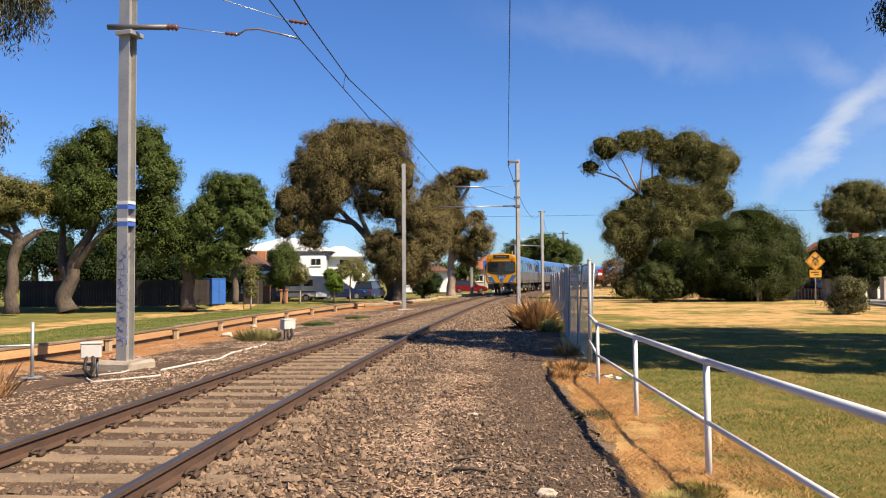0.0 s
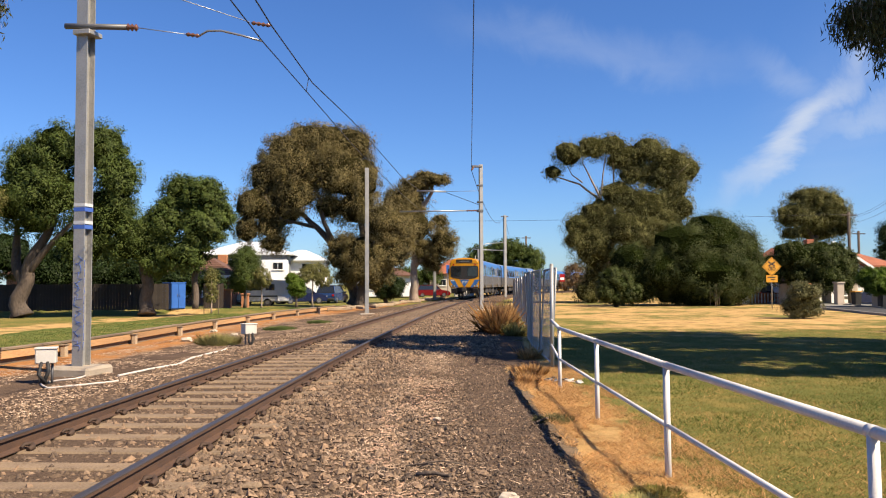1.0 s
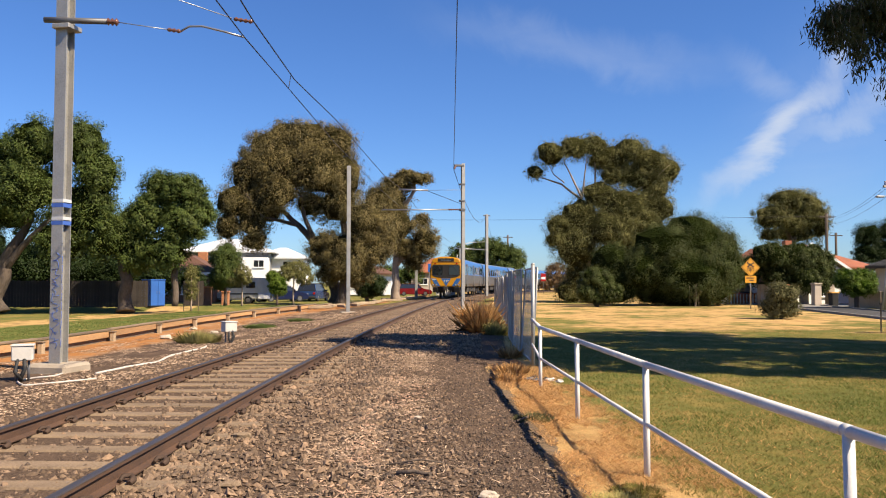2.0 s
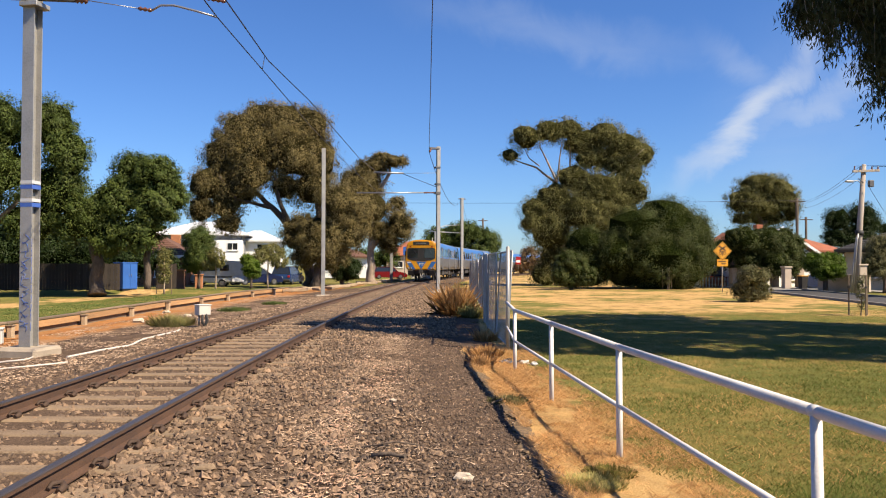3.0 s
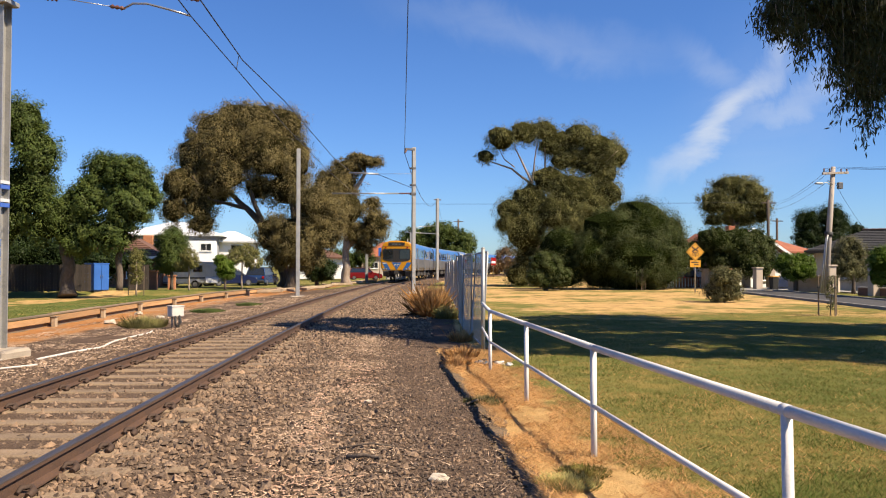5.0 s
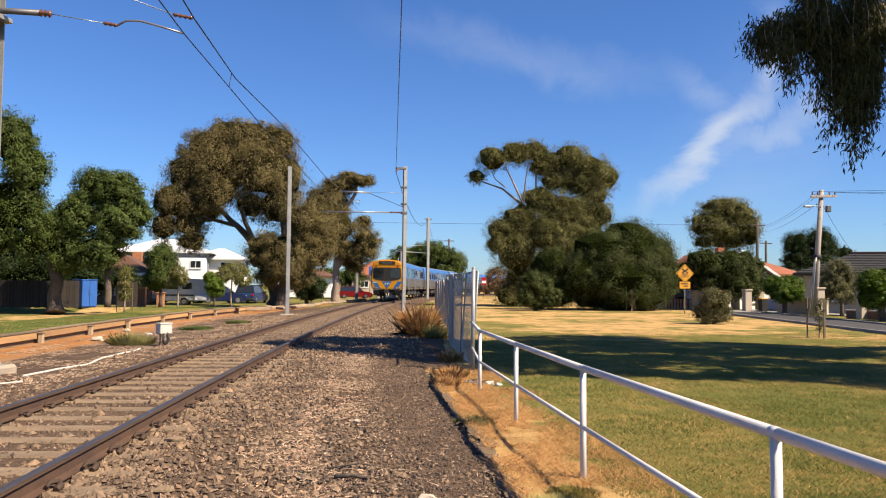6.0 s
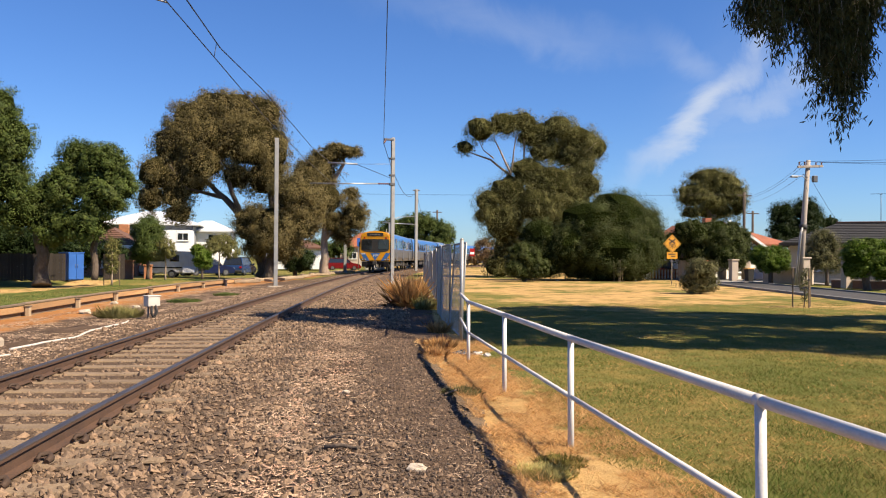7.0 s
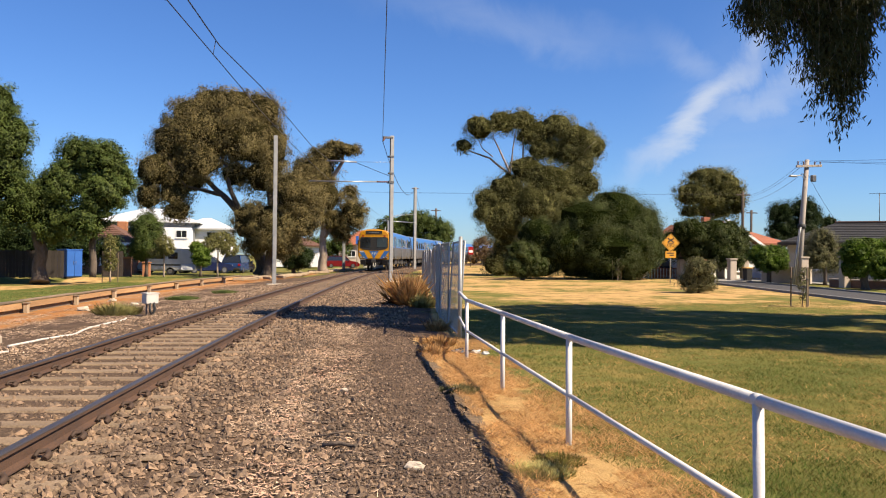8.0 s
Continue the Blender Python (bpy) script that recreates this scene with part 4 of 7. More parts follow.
tree("evergreen_tree", (-19.00, 43, 0.18), "broad evergreen tree with dense green crown over a fence", "tree",
     [(0.2, 7.6, 1.6, 1.6), (1.8, 8.4, 1.8, 1.6), (3.9, 8.5, 1.6, 1.6), (4.8, 7.0, 1.3, 1.6), (-0.4, 5.8, 1.5, 1.5), (1.7, 6.1, 2.0, 1.8), (3.9, 5.2, 2.0, 2.0), (5.3, 3.7, 1.3, 1.5), (2.9, 3.5, 1.6, 1.3), (0.5, 4.8, 1.3, 1.0)],
     [[(0, -0.15, 0.46), (0.0, 1.4, 0.36), (0.4, 2.7, 0.29), (1.6, 4.9, 0.16)], [(0.0, 1.2, 0.29), (-0.5, 2.9, 0.23), (-0.8, 4.7, 0.13)], [(0.2, 2.0, 0.23), (1.3, 3.2, 0.16), (2.7, 4.6, 0.1)]],
     "leaf_dark", "bark", 0.26, 0.6, 16000)
tree("gnarled_tree", (-20.91, 41, 0.18), "old tree with bare twisted limbs under its crown", "tree",
     [(-0.1, 5.8, 1.6, 1.0), (1.0, 5.6, 1.0, 0.9), (-2.0, 5.4, 1.9, 1.6), (-2.4, 7.1, 1.6, 1.3), (-0.5, 4.7, 1.0, 0.6)],
     [[(0, -0.15, 0.32), (0.0, 2.3, 0.26), (0.4, 3.4, 0.26), (-0.6, 4.0, 0.16)], [(0.2, 3.1, 0.22), (1.1, 3.9, 0.16), (1.5, 4.1, 0.06)], [(0.4, 3.4, 0.19), (-0.1, 4.4, 0.13), (-0.9, 5.1, 0.1)]],
     "leaf_gum2", "bark", 0.24, 0.5, 7000)
tree("evergreen_tree", (-13.03, 44.0, 0.18), "rounded evergreen tree with a leaning trunk", "tree",
     [(1.65, 6.44, 1.3, 1.04), (3.04, 6.09, 1.3, 1.13), (1.13, 4.87, 1.13, 1.3), (3.04, 4.52, 1.48, 1.3), (2.09, 3.04, 1.48, 1.04), (0.52, 3.04, 1.04, 1.3), (3.83, 5.13, 0.87, 0.87), (0.17, 4.35, 0.87, 1.3)],
     [[(0.0, -0.13, 0.37), (-0.0, 1.48, 0.3), (-0.26, 2.78, 0.23), (0.35, 4.7, 0.13)], [(2.52, 0.17, 0.17), (2.52, 1.83, 0.17), (2.7, 3.74, 0.1)]],
     "leaf_dark", "bark", 0.28, 0.6, 13000)
tree("tree_hedge", (-27.51, 57, 0.18), "dark dense trees massed behind a paling fence", "hedge",
     [(-1.6, 2.6, 2.6, 2.2), (1.1, 3.7, 2.2, 2.0), (4.6, 2.6, 2.6, 2.0), (7.8, 2.5, 2.6, 2.2), (10.5, 2.1, 2.2, 2.0), (12.9, 1.7, 1.8, 1.3), (-4.7, 3.8, 2.6, 3.1), (6.6, 4.1, 2.2, 1.8), (15.0, 1.7, 1.1, 1.0)],
     [[(0, -0.15, 0.26), (-0.0, 2.6, 0.22)]],
     "leaf_deep", "bark", 0.35, 0.7, 14000)
tree("gum_tree", (-3.05, 63, 0.18), "tall spreading gum tree with drooping olive foliage", "tree",
     [(-5.0, 11.9, 2.2, 1.5), (-2.3, 12.7, 2.2, 1.5), (-0.2, 12.3, 1.8, 1.8), (-6.6, 9.8, 1.9, 2.0), (-3.9, 10.3, 2.6, 2.3), (-1.0, 9.9, 2.4, 2.3), (0.8, 9.6, 1.4, 2.2), (-7.7, 7.6, 1.7, 1.5), (-5.5, 7.3, 1.8, 1.7), (-8.2, 5.7, 1.1, 1.3), (-6.2, 4.6, 1.2, 0.9), (0.2, 7.4, 1.9, 1.8), (-2.0, 7.4, 1.3, 1.2), (-3.6, 13.0, 1.9, 1.2), (-5.3, 10.6, 2.2, 1.9), (-2.4, 11.2, 2.3, 1.9), (-6.4, 6.0, 1.3, 1.5), (-4.3, 8.3, 1.6, 1.5)],
     [[(0, -0.15, 0.48), (-0.2, 2.3, 0.39), (-1.4, 4.2, 0.31), (-2.8, 5.8, 0.22), (-4.9, 7.7, 0.13)], [(-0.1, 1.9, 0.35), (0.7, 4.9, 0.26), (0.2, 8.7, 0.17)], [(-1.4, 4.2, 0.22), (-2.2, 6.1, 0.17), (-2.7, 8.2, 0.13)], [(-2.8, 5.8, 0.17), (-5.5, 6.4, 0.09), (-6.7, 8.1, 0.09)]],
     "leaf_gum", "bark", 0.3, 0.9, 22000)
tree("gum_tree", (-2.58, 60, 0.0), "low spreading gum crown with brown-green foliage", "tree",
     [(-1.2, 4.0, 1.5, 1.6), (0.4, 3.7, 1.8, 1.9), (2.4, 3.9, 1.5, 1.5), (-0.6, 2.4, 1.2, 1.0), (1.2, 2.4, 1.4, 1.1), (2.9, 5.3, 1.4, 1.8), (1.7, 6.1, 1.7, 1.8)],
     [[(0, -0.15, 0.37), (0.4, 2.0, 0.29), (1.3, 4.5, 0.17)]],
     "leaf_gum", "bark", 0.28, 0.8, 12000)
tree("gum_tree", (1.88, 74, 0.0), "slender gum tree with pale peeling trunk", "tree",
     [(-0.7, 9.3, 2.0, 1.8), (0.1, 6.8, 1.7, 1.9), (-1.7, 8.7, 1.6, 1.6), (1.9, 11.1, 1.5, 0.6), (0.9, 11.4, 1.0, 0.6), (0.0, 10.6, 1.5, 0.9), (2.6, 5.3, 1.4, 1.7), (1.6, 3.7, 1.1, 1.0), (2.3, 7.3, 0.8, 0.8), (0.9, 4.7, 1.2, 1.2)],
     [[(0, -0.15, 0.46), (-0.1, 2.7, 0.31), (0.0, 5.2, 0.26), (0.6, 8.3, 0.21), (1.7, 10.1, 0.15), (1.4, 11.3, 0.1)], [(-0.0, 3.2, 0.26), (1.4, 4.7, 0.15), (2.5, 5.8, 0.1)]],
     "leaf_gum", "bark_pale", 0.3, 0.8, 12000)
tree("round_tree", (18.41, 130, 0.0), "dark rounded tree beyond the level crossing", "tree",
     [(-4.6, 5.9, 2.9, 2.3), (-0.1, 6.9, 4.1, 2.3), (3.6, 5.6, 2.5, 2.1), (-1.9, 3.7, 4.4, 2.3), (2.7, 3.7, 3.2, 2.0)],
     [[(0, -0.15, 0.46), (-0.0, 3.7, 0.36)]],
     "leaf_dark", "bark", 0.6, 0.7, 8000)
tree("gum_tree", (17.20, 66, 0.0), "tall gum tree with bare white limbs and a flat crown", "tree",
     [(-4.1, 10.8, 0.9, 0.7), (-2.8, 12.3, 1.5, 1.2), (-0.9, 12.8, 1.5, 1.1), (0.8, 13.1, 1.5, 1.1), (2.1, 12.0, 2.1, 1.3), (3.8, 12.6, 1.8, 1.3), (5.5, 11.7, 2.0, 1.5), (7.1, 11.1, 1.3, 1.3), (5.1, 10.2, 1.9, 1.2), (6.1, 9.6, 1.4, 1.3), (3.8, 10.8, 1.9, 1.1), (2.3, 10.5, 1.3, 0.9), (1.4, 8.9, 2.0, 1.4), (3.1, 8.0, 2.3, 1.8), (5.6, 8.3, 1.4, 1.5), (-0.3, 7.2, 1.8, 1.8), (-2.2, 6.3, 1.3, 1.3), (-2.6, 5.1, 0.8, 0.8), (1.6, 6.1, 2.6, 1.8), (-0.8, 4.6, 2.1, 2.1), (4.6, 6.4, 1.5, 1.5), (-0.3, 2.3, 1.6, 1.9), (-1.2, 0.9, 1.4, 1.4), (5.6, 6.2, 1.6, 1.6), (3.6, 4.8, 1.9, 1.9), (6.6, 7.8, 1.1, 1.2)],
     [[(0, -0.15, 0.38), (0.3, 2.8, 0.33), (0.9, 5.6, 0.24), (1.4, 7.8, 0.14), (0.9, 9.6, 0.09), (0.9, 11.8, 0.05)], [(0.6, 6.6, 0.14), (-0.2, 8.6, 0.11), (-1.7, 9.9, 0.08), (-3.5, 10.6, 0.05)], [(-0.2, 8.6, 0.09), (-1.0, 10.2, 0.08), (-1.8, 11.8, 0.04)], [(1.5, 7.5, 0.12), (3.8, 9.0, 0.1), (5.8, 10.3, 0.07), (6.8, 11.3, 0.05)], [(-0.2, 8.6, 0.09), (0.0, 10.3, 0.06), (0.2, 12.0, 0.04)], [(-1.7, 9.9, 0.06), (-2.5, 10.6, 0.04), (-2.9, 11.6, 0.03)]],
     "leaf_gum2", "bark_pale", 0.26, 0.8, 22000)
tree("bush", (22.79, 57, 0.0), "great rounded wattle bush at the edge of the lawn", "shrub",
     [(0.1, 4.25, 3.3, 2.8), (-1.9, 3.8, 2.9, 2.5), (1.5, 3.6, 2.5, 2.3), (2.3, 2.6, 1.8, 2.0), (-0.5, 2.4, 3.4, 2.4), (-3.7, 2.6, 2.1, 2.0), (0.8, 1.4, 2.6, 1.6), (-2.2, 1.4, 2.6, 1.6), (-5.6, 3.1, 1.9, 1.7), (-5.8, 1.4, 2.1, 1.7), (-0.4, 0.4, 2.7, 0.6)],
     [[(0, -0.15, 0.26), (-0.0, 2.3, 0.21), (-1.4, 4.4, 0.13)], [(-1.7, 0, 0.21), (-2.6, 2.7, 0.17)]],
     "leaf_wattle", "bark", 0.22, 0.8, 30000)
tree("bush", (15.01, 54.5, 0.0), "low rounded green bush on the lawn edge", "shrub",
     [(-0.0, 1.8, 1.3, 1.1), (0.8, 1.0, 1.0, 0.8), (-0.8, 1.0, 0.7, 0.7), (-0.2, 0.7, 1.0, 0.5)],
     [[(0, -0.15, 0.16), (-0.0, 1.4, 0.12)]],
     "leaf_wattle", "bark", 0.2, 0.8, 7000)
tree("open_tree", (50.79, 95, 0.0), "open-crowned gum tree behind the houses", "tree",
     [(-1.0, 11.8, 3.3, 1.4), (-3.3, 9.6, 2.4, 1.9), (1.3, 10.4, 2.9, 2.8), (0.6, 7.9, 2.9, 1.7), (-1.4, 9.3, 2.3, 1.4), (-3.1, 7.5, 1.7, 0.9), (2.9, 9.0, 1.2, 2.4)],
     [[(0, -0.15, 0.37), (-0.3, 6.5, 0.3), (-1.7, 9.3, 0.22), (-2.9, 10.3, 0.15)], [(-0.3, 6.5, 0.3), (0.9, 9.3, 0.22), (1.3, 11.5, 0.15)]],
     "leaf_gum2", "bark", 0.36, 0.7, 7000)
tree("bush", (30.46, 58, 0.0), "massed shrubs in a front garden", "shrub",
     [(-1.6, 3.7, 1.5, 1.2), (0.4, 3.5, 1.7, 1.3), (1.9, 3.8, 1.0, 0.9), (2.1, 2.8, 1.0, 1.0), (-2.6, 2.6, 1.0, 1.3), (-0.9, 2.4, 1.4, 1.1), (0.9, 1.9, 1.3, 1.1), (2.2, 1.6, 0.9, 0.9), (2.9, 3.2, 1.1, 1.1), (2.9, 2.2, 1.0, 1.0)],
     [[(0, -0.15, 0.18), (-0.0, 2.8, 0.14)]],
     "leaf_wattle", "bark", 0.28, 0.8, 9000)
tree("tree", (55.05, 85, 0.0), "dark garden tree behind the rooftops", "tree",
     [(-1.5, 6.9, 2.0, 1.6), (1.0, 7.3, 2.1, 1.8), (3.2, 6.3, 1.4, 1.3), (5.0, 6.0, 1.3, 0.9), (0.4, 5.2, 2.6, 1.7), (-1.9, 4.9, 1.7, 1.5), (2.7, 4.7, 1.8, 1.5)],
     [[(0, -0.15, 0.28), (-0.0, 5.5, 0.21)]],
     "leaf_deep", "bark", 0.35, 0.7, 6000)
tree("shrub", (32.81, 47, 0.0), "feathery shrub beside a tiled house", "shrub",
     [(-0.0, 2.7, 1.0, 1.2), (-0.4, 1.8, 1.0, 1.0), (0.6, 1.6, 0.9, 0.9)],
     [[(0, -0.15, 0.12), (-0.0, 2.3, 0.08)]],
     "leaf_grey", "bark", 0.18, 0.8, 4000)
tree("clipped_tree", (30.78, 50, 0.0), "clipped round street tree with bright green crown", "tree",
     [(-0.5, 1.9, 1.0, 0.8), (0.6, 1.9, 1.0, 0.8), (0.1, 1.4, 1.3, 0.7)],
     [[(0, -0.15, 0.16), (-0.0, 1.4, 0.16)]],
     "leaf_bright", "bark", 0.12, 0.3, 14000)
tree("clipped_tree", (30.00, 39.5, 0.0), "clipped dense street tree with bright green crown", "tree",
     [(-0.6, 2.0, 0.9, 0.9), (0.4, 2.1, 1.0, 0.9), (1.5, 2.0, 0.9, 1.0), (-0.4, 1.3, 0.9, 0.8), (0.7, 1.3, 1.0, 0.8)],
     [[(0, -0.15, 0.21), (-0.0, 1.5, 0.17)]],
     "leaf_bright", "bark", 0.12, 0.3, 18000)
tree("shrub", (18.26, 35.5, 0.0), "silvery native shrub standing on the dry lawn", "shrub",
     [(-0.0, 1.2, 0.8, 0.6), (-0.3, 0.6, 0.7, 0.6), (0.4, 0.6, 0.6, 0.6), (-0.0, 0.4, 0.6, 0.3)],
     [[(0, -0.15, 0.08), (-0.0, 0.8, 0.06)]],
     "leaf_grey", "bark", 0.1, 0.8, 6000)
tree("young_tree", (-10.11, 46, 0.18), "slim young street tree on the nature strip", "tree",
     [(0.0, 1.8, 0.4, 0.7), (-0.1, 1.0, 0.4, 0.7)],
     [[(0, -0.15, 0.07), (-0.0, 1.6, 0.05)]],
     "leaf_gum2", "bark_pale", 0.2, 0.7, 900)
tree("young_tree", (-8.32, 52, 0.18), "young tree with light crown on the nature strip", "tree",
     [(-0.0, 2.1, 0.6, 0.5), (-0.3, 1.5, 0.7, 0.4), (0.3, 1.7, 0.4, 0.4)],
     [[(0, -0.15, 0.09), (-0.0, 1.7, 0.06)]],
     "leaf_gum2", "bark_pale", 0.2, 0.7, 1300)
tree("tree", (-9.73, 54, 0.18), "dark leafy tree beside the driveway", "tree",
     [(-0.0, 3.0, 1.1, 1.1), (0.1, 2.1, 1.1, 1.0), (-0.4, 1.7, 0.8, 0.8)],
     [[(0, -0.15, 0.1), (-0.0, 2.1, 0.08)]],
     "leaf_dark", "bark", 0.25, 0.7, 5000)
tree("shrub", (-6.63, 56, 0.18), "yellow-green shrub beside parked cars", "shrub",
     [(-0.0, 1.2, 0.7, 0.8), (-0.3, 1.8, 0.5, 0.5)],
     [[(0, -0.15, 0.08), (-0.0, 1.2, 0.06)]],
     "leaf_bright", "bark", 0.2, 0.7, 2400)
tree("young_tree", (-5.73, 58, 0.18), "young tree shading the parked cars", "tree",
     [(0.2, 2.4, 1.0, 0.6), (-0.5, 2.1, 0.7, 0.6), (0.7, 1.8, 0.8, 0.6)],
     [[(0, -0.15, 0.1), (0.0, 2.2, 0.07)]],
     "leaf_gum2", "bark_pale", 0.24, 0.7, 2600)
tree("bush", (-0.64, 66, 0.0), "dense dark bush beside the track", "shrub",
     [(-0.1, 1.6, 1.1, 1.2), (-0.0, 1.0, 1.1, 0.6), (0.9, 1.4, 0.8, 0.9)],
     [[(0, -0.15, 0.18), (-0.0, 1.4, 0.14)]],
     "leaf_deep", "bark", 0.25, 0.7, 4500)
tree("bare_tree", (30.53, 135, 0.0), "thin brown tree beyond the crossing", "tree",
     [(-0.0, 3.0, 2.5, 2.3), (-2.0, 1.8, 1.3, 1.3), (2.1, 1.6, 1.9, 1.7)],
     [[(0, -0.15, 0.29), (-0.0, 3.0, 0.19)]],
     "leaf_dry", "bark", 0.6, 0.7, 2500)
tree("garden_trees", (8.70, 150, 0.0), "mixed garden trees behind the far crossing", "tree",
     [(2.0, 2.9, 2.1, 1.5), (-2.1, 3.3, 3.1, 2.1), (-6.2, 2.8, 3.1, 2.3), (3.6, 1.6, 1.7, 1.3)],
     [[(0, -0.15, 0.31), (-0.0, 2.8, 0.21)]],
     "leaf_dark", "bark", 0.7, 0.7, 3000)


# ---- tall gums whose crowns hang into view overhead ----
def weeping_gum(base, label, trunk, boughs, sprays, count, seed, high=()):
    """boughs: lines of (x, y, z, r); sprays: (x, y, z, length, spread) hanging curtains of long leaves; high: crown lobes."""
    e = thing("gum_tree", base, label, "tree")
    rng = np.random.default_rng(seed)
    bm = bmesh.new()
    for line in [trunk] + boughs:
        tube(bm, [p[:3] for p in line], [p[3] for p in line], 9)
    facets = []
    tot = sum(s[3] * s[4] for s in sprays)
    for x, y, z, length, width in sprays:
        n_str = max(5, int(40 * width))
        per = max(6, int(count * length * width / tot / n_str))
        for _ in range(n_str):
            sx, sy = rng.normal(size=2) * width * 0.42
            ln = length * rng.uniform(0.35, 1.0) * max(0.25, 1 - 0.5 * (sx * sx + sy * sy) / width ** 2)
            kink = rng.normal(size=2) * 0.12
            tube(bm, [(x + sx * 0.5, y + sy * 0.5, z + 0.3), (x + sx, y + sy, z - ln * 0.4), (x + kink[0] + sx * 1.05, y + sy, z - ln)], [0.009, 0.006, 0.003], 3, False)
            f = rng.random(per)
            p = np.stack((x + kink[0] * f + sx * (0.5 + 0.55 * f), y + sy * (0.5 + 0.5 * f), z + 0.3 - (ln + 0.3) * f), -1) + rng.normal(size=(per, 3)) * 0.10
            d = rng.normal(size=(per, 3)) * 0.5
            d[:, 2] -= 1.0
            d /= np.linalg.norm(d, axis=1)[:, None]
            w = np.cross(d, rng.normal(size=(per, 3)))
            w /= np.linalg.norm(w, axis=1)[:, None]
            q = rng.uniform(0.10, 0.2, per)[:, None]
            facets.append(np.stack((p, p + d * q * 0.45 + w * q * 0.10, p + d * q, p + d * q * 0.45 - w * q * 0.10), 1))
    part("trunk", bm, M["bark_pale"], e)
    if high:
        facets.append(foliage(list(high), 0.5, 0.9, 34000, seed + 1))
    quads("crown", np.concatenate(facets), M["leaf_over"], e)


weeping_gum((19.0, 15.0, 0), "tall gum tree with weeping leaf curtains shading the lawn",
            [(0, 0, -0.2, 0.55), (-0.5, 0.2, 4, 0.45), (-1.0, 0.5, 8, 0.35), (-2.0, 0.8, 12, 0.2)],
            [[(-0.8, 0.4, 6.5, 0.2), (-4, 0.6, 7.6, 0.14), (-7.0, 0.5, 7.7, 0.08), (-9.0, 0.3, 7.3, 0.04), (-10.0, 0.3, 6.9, 0.02)],
             [(-1.0, 0.5, 8, 0.25), (-3, 0.3, 11, 0.15), (-6.2, 1.1, 12.5, 0.08)],
             [(-1.0, 0.5, 8, 0.2), (3, -4, 11, 0.12)], [(-1.0, 0.5, 8, 0.2), (6, -1, 12, 0.12)]],
            [(-10.04, 0.3, 6.75, 0.75, 0.3), (-9.83, 0.3, 6.9, 0.75, 0.35), (-9.45, 0.3, 7.0, 1.34, 0.4), (-9.07, 0.3, 7.0, 1.05, 0.4), (-8.62, 0.3, 7.23, 2.0, 0.5),
             (-8.36, 0.3, 6.54, 2.06, 0.4), (-8.03, 0.3, 5.97, 2.1, 0.32), (-7.97, 0.3, 7.03, 2.36, 0.5), (-7.64, 0.3, 6.34, 2.07, 0.35), (-7.51, 0.3, 7.06, 1.9, 0.45),
             (-7.25, 0.3, 7.1, 0.8, 0.3), (-8.88, 0.3, 7.6, 1.3, 0.6), (-7.84, 0.3, 7.6, 1.6, 0.7)],
            26000, 21,
            [(a + 4.85, b - 2.4, c, d, e, f) for a, b, c, d, e, f in ((-3, 1.5, 12.5, 3.6, 3.0, 1.8), (-8, 2.5, 12.6, 3.4, 2.4, 1.3), (-11.5, 4.0, 12.9, 2.6, 1.5, 1.0), (1, -2.4, 12, 2.8, 1.4, 1.2), (3, 1.6, 12, 3.2, 1.2, 1.2), (-5.5, 5.2, 13.0, 2.6, 2.0, 1.0), (-13.2, 2.4, 12.8, 2.3, 3.0, 1.0), (-6, -3, 12.6, 4, 3, 1.2), (-2, -5.5, 12.4, 4, 2.6, 1.2), (-9.2, -3.4, 12.9, 2.2, 2.0, 0.9), (-10.5, -0.5, 13.0, 2.2, 2.4, 0.9))])
weeping_gum((-16.5, 21.0, 0.15), "gum tree with drooping foliage beside the verge",
            [(0, 0, -0.2, 0.4), (0.4, 0.2, 4, 0.32), (0.9, 0.4, 7.5, 0.22), (2.2, 0.6, 9.5, 0.12)],
            [[(0.8, 0.4, 6.8, 0.14), (3.0, 0.5, 8.9, 0.08), (6.0, 0.5, 9.6, 0.04)], [(0.6, 0.3, 5.0, 0.1), (2.4, 0.4, 5.6, 0.05), (5.1, 0.5, 5.75, 0.03)]],
            [(5.19, 0.5, 9.53, 2.19, 0.5), (5.56, 0.5, 9.53, 2.34, 0.5), (6.01, 0.5, 9.4, 1.9, 0.5), (6.3, 0.5, 9.1, 1.2, 0.3), (4.67, 0.5, 9.53, 2.27, 0.7),
             (5.1, 0.5, 5.6, 0.87, 0.3), (4.7, 0.5, 5.7, 1.1, 0.4), (3.8, 0.5, 9.4, 2.0, 0.8)],
            9000, 33)


